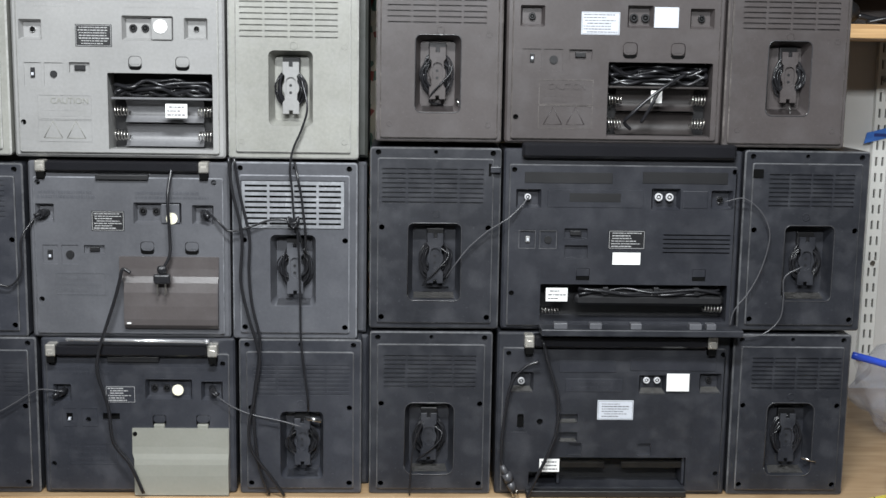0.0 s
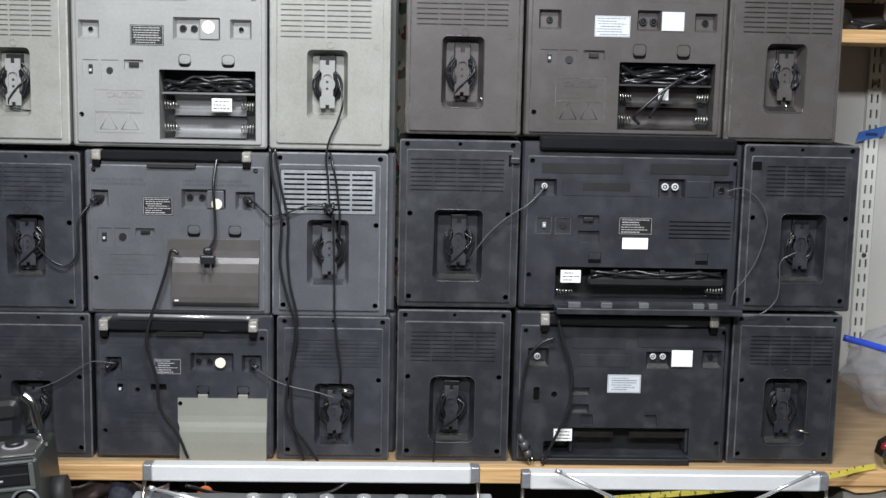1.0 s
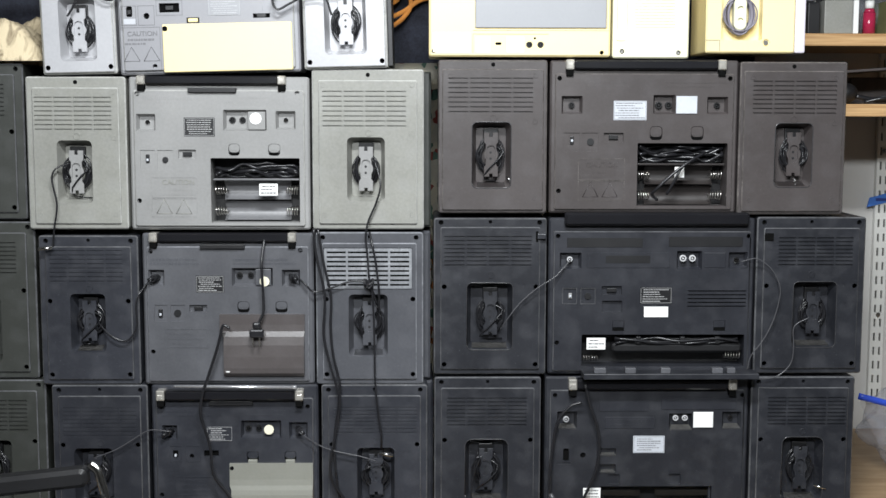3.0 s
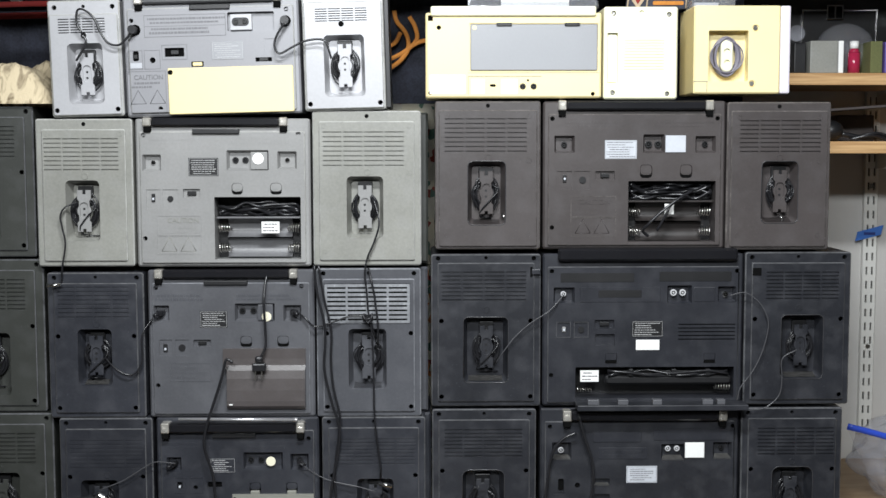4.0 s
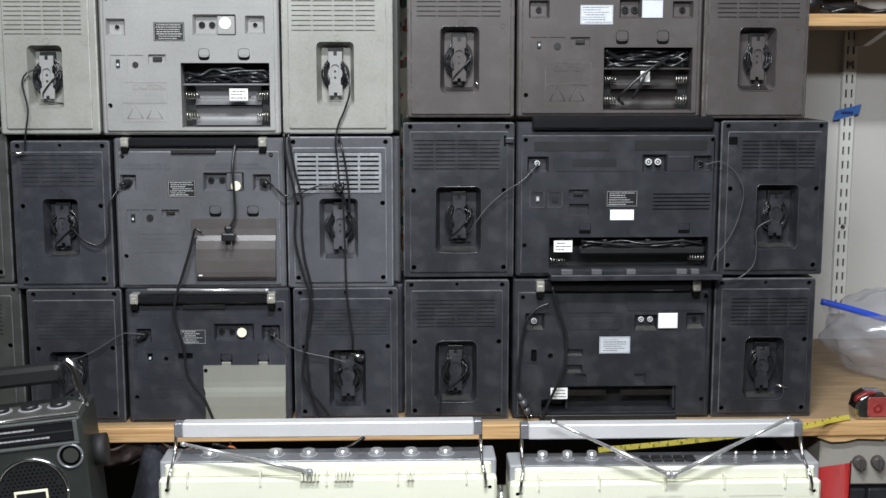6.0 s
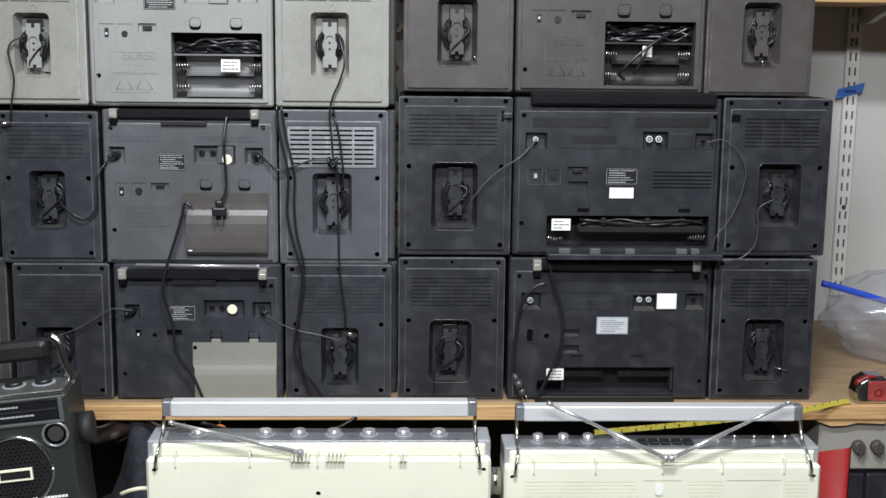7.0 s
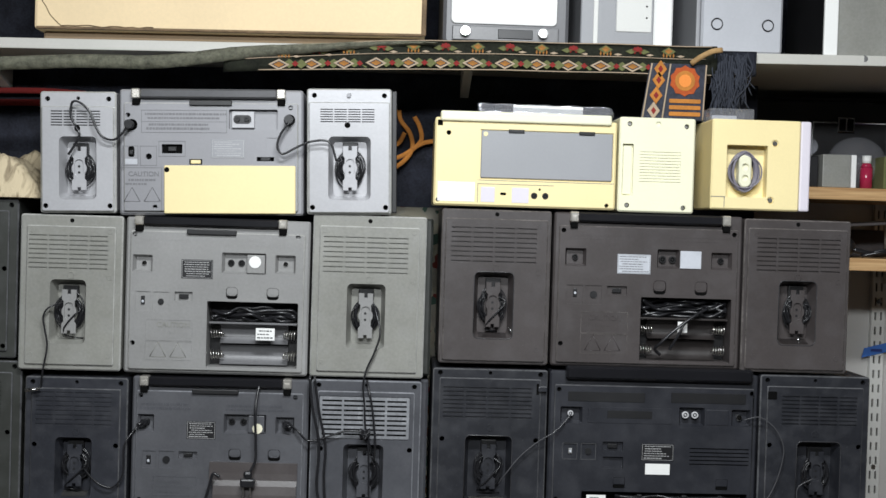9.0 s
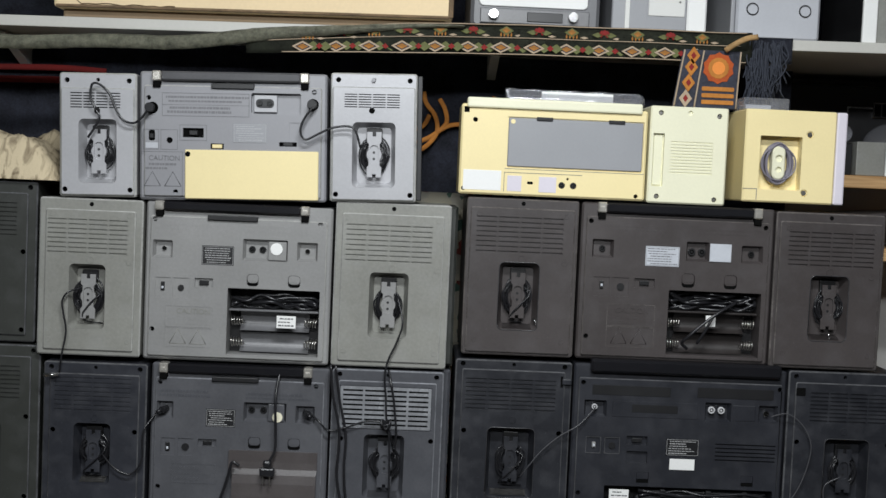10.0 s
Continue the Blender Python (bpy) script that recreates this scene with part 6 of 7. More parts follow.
shell(bm, [(0.190, 1.690), (0.298, 1.690), (0.302, 1.786), (0.204, 1.786)], 0.068, 0.003, (), ch=0.001)
part("ribbon", bm, NAVY, flap)
part("sun_disc", shell(bmesh.new(), [(0.264 + (0.0265 if q % 2 else 0.0235) * math.cos(math.pi * q / 10), 1.757 + (0.0265 if q % 2 else 0.0235) * math.sin(math.pi * q / 10)) for q in range(20)], 0.0665, 0.0015, (), ch=0.0005), mat("rust_orange_wool", (0.40, 0.075, 0.015), 0.9, var=0.3, scale=40, bump=0.2), flap)
part("sun_ring", shell(bmesh.new(), circ(0.264, 1.757, 0.0175, 14), 0.0659, 0.0012, (), ch=0.0005), ORANGE, flap)
part("sun_core", shell(bmesh.new(), circ(0.264, 1.757, 0.011, 18), 0.0655, 0.0015, (), ch=0.0005), mat("bright_orange_wool", (0.75, 0.25, 0.05), 0.9), flap)
for k in range(3):
    part("orange_bar", shell(bmesh.new(), rrect(0.238, 0.292, 1.697 + 0.011 * k, 1.704 + 0.011 * k, 0.002), 0.0665, 0.0015, (), ch=0.0004), ORANGE, flap)
for xa, xb in ((0.1925, 0.2065), (0.2265, 0.2385)):
    part("edging", tube(bmesh.new(), [(xa, 0.0665, 1.691), ((xa + xb) / 2, 0.0665, 1.74), (xb, 0.0665, 1.785)], 0.0016, 5, 3), PALEW, flap)
part("edging", tube(bmesh.new(), [(0.296, 0.0665, 1.691), (0.298, 0.0665, 1.74), (0.300, 0.0665, 1.785)], 0.0014, 5, 3), PALEW, flap)
for k, (dz, mm) in enumerate(((1.705, PALEW), (1.731, ORANGE), (1.757, ORANGE), (1.776, ORANGE))):
    xx = 0.2095 + (dz - 1.691) * 0.14
    part("diamond", shell(bmesh.new(), [(xx - 0.011, dz), (xx, dz - 0.015), (xx + 0.011, dz), (xx, dz + 0.015)], 0.0665, 0.0013, (), ch=0.0003), mm, flap)
    part("diamond_core", shell(bmesh.new(), [(xx - 0.0045, dz), (xx, dz - 0.0065), (xx + 0.0045, dz), (xx, dz + 0.0065)], 0.0660, 0.001, (), ch=0.0003), REDW, flap)

cloth("draped_cloth", 0.296, 0.392, 1.771, 1.814, 0.088, NAVY, "dark cloth corner draped over the shelf edge", nx=16, nz=8, amp=0.012, freq=30.0)
rng = random.Random(5)
bm = bmesh.new()
for k in range(110):
    x = rng.uniform(0.312, 0.372)
    zt = rng.uniform(1.792, 1.808)
    zb = rng.uniform(1.69, 1.745) + max(0, x - 0.345) * 1.2
    tube(bm, [(x, 0.07 + rng.uniform(0, 0.02), zt), (x + rng.uniform(-0.008, 0.012), 0.065 + rng.uniform(0, 0.02), (zt + zb) / 2), (x + rng.uniform(-0.012, 0.02), 0.07 + rng.uniform(0, 0.02), zb)], 0.0011, 4, 3)
tagged(part("tassel", bm, mat("navy_yarn", (0.035, 0.04, 0.055), 0.9)), "navy yarn tassel hanging from the band", "tassel")

settle(before, 0.0, 0.0, 0.002)

# fleece heaped on the far-left stack
bm = bmesh.new()
bmesh.ops.create_grid(bm, x_segments=44, y_segments=24, size=0.5)
for v in bm.verts:
    u, w = v.co.x, v.co.y
    edge = max(0.0, 1 - (2 * abs(u)) ** 6) * max(0.0, 1 - (2 * abs(w)) ** 6)
    h = 0.075 * edge * (0.75 + 0.5 * noise.noise(Vector((u * 4, w * 4, 1)))) - 0.018 * max(0, u) + 0.006 * noise.noise(Vector((u * 19, w * 17, 3)))
    v.co = Vector((-0.935 + u * 0.27, 0.125 + w * 0.23, 1.526 + max(0.0, h * 1.35)))
for f in bm.faces:
    f.smooth = True
nt = FUR.node_tree
tcn, mpn, wn = nt.nodes.new("ShaderNodeTexCoord"), nt.nodes.new("ShaderNodeMapping"), nt.nodes.new("ShaderNodeTexNoise")
mpn.inputs["Scale"].default_value, mpn.inputs["Rotation"].default_value = (26, 9, 9), (0.0, 0.6, 0.3)
wn.inputs["Scale"].default_value, wn.inputs["Detail"].default_value, wn.inputs["Distortion"].default_value = 2.2, 7, 1.2
rpn = nt.nodes.new("ShaderNodeValToRGB")
rpn.color_ramp.elements[0].position, rpn.color_ramp.elements[1].position = 0.36, 0.56
rpn.color_ramp.elements[0].color, rpn.color_ramp.elements[1].color = (0.13, 0.095, 0.055, 1), (0.55, 0.46, 0.31, 1)
nt.links.new(tcn.outputs["Object"], mpn.inputs[0]), nt.links.new(mpn.outputs[0], wn.inputs["Vector"])
nt.links.new(wn.outputs["Fac"], rpn.inputs[0]), nt.links.new(rpn.outputs[0], nt.nodes["Principled BSDF"].inputs["Base Color"])
tagged(part("fleece_throw", bm, FUR), "tan fleece throw heaped on the neighbouring stack", "throw")

# film and small packs on top of the right stack
FILM = bpy.data.materials.new("clear_film")
FILM.use_nodes = True
nt = FILM.node_tree
out = nt.nodes["Material Output"]
tr, gl, mx = nt.nodes.new("ShaderNodeBsdfTransparent"), nt.nodes.new("ShaderNodeBsdfGlossy"), nt.nodes.new("ShaderNodeMixShader")
df, mx2 = nt.nodes.new("ShaderNodeBsdfDiffuse"), nt.nodes.new("ShaderNodeMixShader")
tr.inputs[0].default_value = (0.93, 0.94, 0.97, 1)
gl.inputs["Roughness"].default_value = 0.12
df.inputs[0].default_value = (0.75, 0.76, 0.82, 1)
mx.inputs[0].default_value, mx2.inputs[0].default_value = 0.14, 0.12
nt.links.new(tr.outputs[0], mx.inputs[1]), nt.links.new(gl.outputs[0], mx.inputs[2])
nt.links.new(mx.outputs[0], mx2.inputs[1]), nt.links.new(df.outputs[0], mx2.inputs[2])
nt.links.new(mx2.outputs[0], out.inputs[0])
bm = bmesh.new()
for zt, ya in ((1.7085, 0.030), (1.7115, 0.055)):
    g = [[bm.verts.new((-0.088 + 0.226 * i / 30, ya + 0.03 * j / 4 + 0.0015 * noise.noise(Vector((i * 0.5, j, ya * 50))), 1.6892 + (zt - 1.6892) * (j / 4) ** 0.6 + 0.002 * noise.noise(Vector((i * 0.35, j * 0.8, ya * 90))) * (j / 4))) for j in range(5)] for i in range(31)]
    for a, b in zip(g, g[1:]):
        for j in range(4):
            bm.faces.new((a[j], b[j], b[j + 1], a[j + 1])).smooth = True
bmesh.ops.solidify(bm, geom=bm.faces[:], thickness=0.0006)
roll = thing("film_roll", (0.02, 0.05, 1.689), "folded clear plastic sleeve with white paper on the radio", "packaging")
part("sleeve", bm, FILM, roll)
part("paper_insert", block(bmesh.new(), -0.03, 0.088, 0.046, 0.052, 1.692, 1.706, 0.001), PAPER, roll)
pk = thing("clear_case", (0.33, 0.05, 1.69), "small clear plastic case on the yellow speaker", "case")
part("lid", block(bmesh.new(), 0.297, 0.372, 0.02, 0.08, 1.6905, 1.710, 0.002), FILM, pk)
part("insert", block(bmesh.new(), 0.303, 0.345, 0.03, 0.07, 1.692, 1.699, 0.001), SATIN, pk)

# ---- right: pine shelves on slotted standards ----
before = set(scene.objects)
for k, (zt, x0, yf) in enumerate(((1.458, 0.50, 0.31), (1.594, 0.40, 0.34))):
    sh2 = tagged(part("pine_shelf", block(bmesh.new(), x0, 1.7, yf, WY - 0.015, zt - 0.024, zt, 0.002), PINE), "pine board shelf on slotted wall standards", "shelf", "pine shelves")
settle(before, 0.0, 0.0, 0.003)
before = set(scene.objects)
std = thing("slotted_standard", (0.815, 0.605, 0.78), "pale grey slotted steel shelf standard screwed to the wall", "shelf standard")
bm = bmesh.new()
holes = []
k = 0
zz = 0.80
while zz < 1.76:
    for dx in (-0.0062, 0.0062):
        holes.append((rrect(0.815 + dx - 0.0021, 0.815 + dx + 0.0021, zz, zz + 0.0175), 0.006, 1))
    zz += 0.0315
shell(bm, rrect(0.800, 0.830, 0.785, 1.79), 0.606, 0.0135, holes, ch=0.0008)
part("channel", bm, [STDPAINT, VOID], std)
for zc in (0.985, 1.345):
    part("screw", rod(bmesh.new(), (0.815, 0.6055, zc), (0.815, 0.603, zc), 0.005, 12), STEEL, std)
for zt in (1.434, 1.570):
    bm = bmesh.new()
    vs = [(0.36, -0.001), (0.605, -0.001), (0.605, -0.05), (0.56, -0.05)]
    a = [bm.verts.new((0.822, y, zt + z)) for y, z in vs]
    b = [bm.verts.new((0.836, y, zt + z)) for y, z in vs]
    bm.faces.new(a), bm.faces.new(list(reversed(b)))
    for q in range(4):
        bm.faces.new((a[q], b[q], b[(q + 1) % 4], a[(q + 1) % 4]))
    part("bracket", bm, STDPAINT, std)
bm = bmesh.new()
shell(bm, [(0.781, 1.222), (0.838, 1.236), (0.844, 1.258), (0.786, 1.243)], 0.6035, 0.002, (), ch=0.0004)
tp = thing("blue_tape_strip", (0.81, 0.604, 1.23), "strip of blue masking tape stuck on the standard", "tape")
part("strip", bm, BLUETAPE, tp)
part("writing_bar", block(bmesh.new(), 0.80, 0.825, 0.6025, 0.6036, 1.236, 1.242), mat("dark_blue_ink", (0.02, 0.04, 0.2), 0.7), tp)

settle(before, 0.016, 0.0, 0.0185)

# things on the pine shelves
before = set(scene.objects)
hp = thing("black_headset", (0.66, 0.36, 1.4585), "black padded earpiece lying on the pine shelf", "headset")
bm = bmesh.new()
bmesh.ops.create_uvsphere(bm, u_segments=20, v_segments=12, radius=1, matrix=Matrix.Translation((0.655, 0.37, 1.480)) @ Matrix.Diagonal((0.028, 0.03, 0.0215, 1)))
for f in bm.faces:
    f.smooth = True
part("ear_pad", bm, BLACK, hp)
part("band", tube(bmesh.new(), [(0.675, 0.36, 1.474), (0.72, 0.36, 1.466), (0.77, 0.38, 1.468), (0.82, 0.40, 1.462)], 0.005, 8), RUBBER, hp)
bm = bmesh.new()
block(bm, 0.56, 0.80, 0.33, 0.55, 1.512, 1.517, 0.001)
bmesh.ops.rotate(bm, verts=bm.verts[:], cent=(0.56, 0.44, 1.512), matrix=Matrix.Rotation(radians(-4), 3, "Y"))
block(bm, 0.70, 0.78, 0.46, 0.54, 1.4585, 1.514, 0.003)
tagged(part("folded_tray", bm, BROWN), "thin dark tray propped above the pine shelf", "tray")
bm = bmesh.new()
tube(bm, [(0.69, 0.35, 1.462), (0.73, 0.34, 1.47), (0.77, 0.36, 1.462), (0.82, 0.35, 1.468), (0.88, 0.37, 1.462)], 0.0035, 6)
tube(bm, [(0.70, 0.38, 1.463), (0.75, 0.37, 1.475), (0.80, 0.38, 1.465), (0.86, 0.36, 1.47)], 0.003, 6)
tagged(part("cable_heap", bm, RUBBER), "black cables heaped on the pine shelf", "cable")
part_mats = ((0.575, 0.598, BLACK, 0.06), (0.607, 0.662, OLIVE, 0.064), (0.664, 0.674, PAPER, 0.064), (0.728, 0.752, GREENW, 0.063), (0.757, 0.80, mat("violet_card", (0.12, 0.08, 0.3), 0.5), 0.062))
for k, (xa, xb, mm, h) in enumerate(part_mats):
    tagged(part("cassette_case", block(bmesh.new(), xa, xb, 0.35, 0.45, 1.5945, 1.5945 + h, 0.0015), mm), "small plastic cassette case standing on the pine shelf", "case", "small cases on the pine shelf")
bt = thing("red_bottle", (0.705, 0.38, 1.5945), "small red bottle with a white cap", "bottle")
bm = bmesh.new()
rod(bm, (0.705, 0.38, 1.5945), (0.705, 0.38, 1.636), 0.012, 16)
rod(bm, (0.705, 0.38, 1.636), (0.705, 0.38, 1.645), 0.012, 16, 0, 0.008)
part("body", bm, mat("magenta_liquid", (0.35, 0.02, 0.06), 0.2), bt)
part("cap", rod(bmesh.new(), (0.705, 0.38, 1.645), (0.705, 0.38, 1.660), 0.009, 14), PAPER, bt)
cb = thing("dark_cabinet", (0.80, 0.5, 1.5945), "black glossy cabinet with chrome trim at the back of the shelf", "cabinet")
part("body", block(bmesh.new(), 0.50, 1.3, 0.47, 0.60, 1.5945, 1.775, 0.004), BLACK, cb)
for xa in (0.624, 0.780):
    part("trim", block(bmesh.new(), xa, xa + 0.003, 0.466, 0.472, 1.60, 1.73, 0.0005), CHROME, cb)
part("trim", block(bmesh.new(), 0.624, 0.783, 0.466, 0.472, 1.730, 1.733, 0.0005), CHROME, cb)
part("badge", shell(bmesh.new(), rrect(0.675, 0.71, 1.712, 1.742), 0.462, 0.005, [(rrect(0.678, 0.691, 1.715, 1.739), 0.003, 1), (rrect(0.694, 0.707, 1.715, 1.739), 0.003, 1)], ch=0.0006), [CHROME, VOID], cb)
bm = bmesh.new()
bmesh.ops.create_uvsphere(bm, u_segments=24, v_segments=14, radius=1, matrix=Matrix.Translation((0.70, 0.42, 1.648)) @ Matrix.Diagonal((0.06, 0.03, 0.052, 1)))
for f in bm.faces:
    f.smooth = True
tagged(part("clear_dome", bm, FILM), "clear plastic dome among the small cases", "plastic dome")
bm = bmesh.new()
rod(bm, (0.575, 0.335, 1.672), (0.575, 0.342, 1.672), 0.016, 24)
tagged(part("round_cap", bm, FILM), "clear round plastic cap", "cap")

settle(before, 0.0, 0.0, 0.003)

# ---- bench right: bag and tape measure ----
bag = thing("zip_bag", (0.80, 0.28, 0.7435), "clear zip bag with a blue seal lying on the bench", "bag")
bm = bmesh.new()
bmesh.ops.create_uvsphere(bm, u_segments=40, v_segments=24, radius=1)
for v in bm.verts:
    n = noise.noise(v.co * 2.3) * 0.25 + noise.noise(v.co * 6) * 0.08
    p = v.co * (1 + n)
    v.co = Vector((0.83 + p.x * 0.125, 0.30 + p.y * 0.12, max(0.7438, 0.828 + p.z * 0.085)))
for f in bm.faces:
    f.smooth = True
part("film", bm, FILM, bag)
bm = bmesh.new()
tube(bm, [(0.662, 0.24, 0.905), (0.70, 0.235, 0.896), (0.75, 0.235, 0.882), (0.80, 0.235, 0.868), (0.90, 0.24, 0.85)], 0.007, 6, 4, flat=0.3)
part("blue_seal", bm, mat("blue_zip_plastic", (0.03, 0.08, 0.55), 0.35), bag)
bm = bmesh.new()
for v in ((0.662, 0.24, 0.902), (0.90, 0.24, 0.847), (0.88, 0.28, 0.80), (0.72, 0.28, 0.80)):
    bm.verts.new(v)
bm.verts.ensure_lookup_table()
bm.faces.new(bm.verts[:])
bmesh.ops.subdivide_edges(bm, edges=bm.edges[:], cuts=6, use_grid_fill=True)
for v in bm.verts:
    v.co.y += 0.012 * noise.noise(v.co * 30)
part("flap", bm, FILM, bag)

before = set(scene.objects)
tm = thing("tape_measure", (0.665, -0.005, 0.7503), "chrome and red pocket tape measure with its blade pulled out", "tape measure")
bm = bmesh.new()
out = [(0.644, 0.7503), (0.704, 0.7503), (0.708, 0.765), (0.703, 0.786), (0.688, 0.800), (0.662, 0.800), (0.646, 0.790), (0.641, 0.770)]
shell(bm, out, -0.022, 0.036, (), ch=0.005)
part("case", bm, mat("scuffed_chrome", (0.50, 0.50, 0.50), 0.2, metal=1.0, var=0.4, scale=50, bump=0), tm)
part("side_label", shell(bmesh.new(), rrect(0.662, 0.699, 0.7565, 0.792, 0.005, 4), -0.0232, 0.002, (), ch=0.0008), mat("worn_red_label", (0.30, 0.05, 0.045), 0.4, var=0.4, scale=50), tm, "worn red side label")
part("label_disc", shell(bmesh.new(), circ(0.680, 0.771, 0.009, 20), -0.0235, 0.003, [(circ(0.680, 0.771, 0.004, 10), 0.001, 1)], ch=0.0008), [DARKRED, BLACK], tm)
part("red_top", shell(bmesh.new(), [(0.6405, 0.784), (0.652, 0.7935), (0.676, 0.7985), (0.676, 0.8010), (0.660, 0.8015), (0.642, 0.7915)], -0.0235, 0.012, (), ch=0.001), DARKRED, tm, "red thumb lock")
TP = [(0.632, -0.020, 0.757), (0.592, -0.035, 0.7555), (0.551, -0.055, 0.7535), (0.47, -0.085, 0.752), (0.392, -0.105, 0.750), (0.30, -0.115, 0.7435), (0.171, -0.118, 0.733)]
line = spline(TP, 8)
bm = bmesh.new()
rows_ = []
for p in line:
    rows_.append([bm.verts.new((p.x, p.y + 0.004 * q, p.z - 0.001 + 0.0034 * q)) for q in (-1, -0.5, 0, 0.5, 1)])
for a, b in zip(rows_, rows_[1:]):
    for q in range(4):
        bm.faces.new((a[q], b[q], b[q + 1], a[q + 1])).smooth = True
bmesh.ops.solidify(bm, geom=bm.faces[:], thickness=0.0004)
part("blade", bm, TAPEYEL, tm, "yellow steel blade")
for k, d in enumerate(("5", "6", "7", "8", "9", "10", "11", "12")):
    xx = 0.214 + 0.0238 * k
    pz = min(line, key=lambda p: abs(p.x - xx))
    lettering("inch_number", d, xx, pz.z - 0.0035, 0.0075, pz.y - 0.0048, BLACK, tm)
bm = bmesh.new()
for k in range(28):
    xx = 0.178 + 0.0159 * k
    pz = min(line, key=lambda p: abs(p.x - xx))
    block(bm, xx, xx + 0.0006, pz.y - 0.0002, pz.y + 0.004, pz.z + 0.0008, pz.z + 0.0034)
tk = part("tick_marks", bm, BLACK, tm)
tk["kind"] = "stuff"

settle(before, 0.0, 0.0, -0.0072)

# ---- in front: two ivory radios on the low table ----
before = set(scene.objects)


def ivory_radio(name, x0, x1, zt, label, knobs, aerials, arms_z, groove, seed, depth=0.08, y=-0.253):
    th = thing(name, ((x0 + x1) / 2, y + depth / 2, 0.4405), label, "radio", "ivory radios")
    zb = 0.4405
    hs = [(circ(x0 + 0.012, zt - 0.040, 0.0035), 0.005, 1), (circ(x1 - 0.011, zt - 0.040, 0.0035), 0.005, 1), (circ((x0 + x1) / 2 - 0.002, zt - 0.078, 0.004), 0.005, 1)]
    if groove:
        hs = hs[:2]
        for q in range(9):
            for xa, xb in ((x0 + 0.03, x0 + 0.205), (x0 + 0.285, x0 + 0.34), (x1 - 0.055, x1 - 0.02)):
                hs.append((rrect(xa, xb, zt - 0.050 - 0.006 * q, zt - 0.0482 - 0.006 * q), 0.0012, 0))
        hs.append((rrect(x0 + 0.215, x0 + 0.275, zt - 0.10, zt - 0.046, 0.001), 0.001, 0))
        hs.append((rrect(x0 + 0.345, x1 - 0.06, zt - 0.10, zt - 0.046, 0.001), 0.001, 0))
    else:
        hs += [(rrect(x0 + 0.075, x0 + 0.28, zt - 0.20, zt - 0.097, 0.002), 0.001, 0)]
    bm = bmesh.new()
    shell(bm, rrect(x0, x1, zb, zt - 0.022, 0.005, 3), y, depth, hs, ch=0.004)
    part("back_case", bm, [IVORY, VOID], th)
    bm = bmesh.new()
    shell(bm, rrect(x0 + 0.008, x1 - 0.008, zt - 0.0225, zt - 0.002, 0.003, 2), y + 0.010, depth - 0.014, (), ch=0.003)
    part("top_rail", bm, IVORY, th)
    part("top_deck", block(bmesh.new(), x0 + 0.004, x1 - 0.004, y + 0.018, y + depth - 0.002, zt - 0.003, zt + 0.001, 0.001), DECKMETAL, th, "brushed metal control deck")
    for cx in (x0 + 0.013, x1 - 0.013):
        part("corner_cap", block(bmesh.new(), cx - 0.013, cx + 0.013, y + 0.014, y + depth, zt - 0.03, zt + 0.003, 0.003), DOORGREY, th)
    for kx, kr, kh, mm in knobs:
        bm = bmesh.new()
        yy = y + depth * 0.55
        rod(bm, (kx, yy, zt + 0.001), (kx, yy, zt + 0.003), kr * 1.25, 18, 1)
        rod(bm, (kx, yy, zt + 0.003), (kx, yy, zt + kh), kr, 18, 0, kr * 0.88)
        rod(bm, (kx, yy, zt + kh), (kx, yy, zt + kh + 0.001), kr * 0.8, 18, 0, kr * 0.7)
        part("knob", bm, [mm, DOORGREY], th)
    rng = random.Random(seed)
    for q in range(5):
        rx = x0 + 0.05 + (x1 - x0 - 0.1) * q / 4 + rng.uniform(-0.01, 0.01)
        part("rib", block(bmesh.new(), rx - 0.0015, rx + 0.0015, y - 0.003, y + 0.012, zt - 0.034, zt - 0.010, 0.0008), IVORY, th)
    # carrying handle standing up
    hx0, hx1 = x0 + 0.025, x1 - 0.027
    h = part("handle_bar", shell(bmesh.new(), rrect(hx0 + 0.007, hx1 - 0.007, arms_z - 0.0125, arms_z + 0.0115, 0.002, 2), y + 0.036, 0.024, (), ch=0.002), ALU, th, "white brushed metal handle bar")
    for hx in (hx0, hx1):
        bm = bmesh.new()
        ox = -0.004 if hx == hx0 else 0.004
        tube(bm, [(hx + ox, y + 0.046, arms_z + 0.008), (hx + ox, y + 0.044, arms_z - 0.012), (hx + ox, y + 0.034, arms_z - 0.036), (hx + ox * 1.1, y + 0.022, zt + 0.003), (hx + ox * 1.2, y + 0.004, zt - 0.006), (hx + 2.0 * ox, y - 0.004, zt - 0.020), (hx + 2.3 * ox, y - 0.0045, zt - 0.034)], 0.0030, 8, 5, flat=1.5)
        part("arm", bm, CHROME, h, "chrome arm")
        part("arm_cap", block(bmesh.new(), hx - 0.006, hx + 0.0075, y + 0.038, y + 0.058, arms_z - 0.012, arms_z + 0.012, 0.002) if hx == hx0 else
             block(bmesh.new(), hx - 0.0075, hx + 0.006, y + 0.038, y + 0.058, arms_z - 0.012, arms_z + 0.012, 0.002), DECKMETAL, h)
    for a, b in aerials:
        bm = bmesh.new()
        bmesh.ops.create_uvsphere(bm, u_segments=12, v_segments=8, radius=0.0065, matrix=Matrix.Translation(a))
        va, vb = Vector(a), Vector(b)
        rod(bm, va, va.lerp(vb, 0.5), 0.0034, 10)
        rod(bm, va.lerp(vb, 0.5), va.lerp(vb, 0.97), 0.0026, 10)
        rod(bm, va.lerp(vb, 0.96), vb, 0.0038, 10)
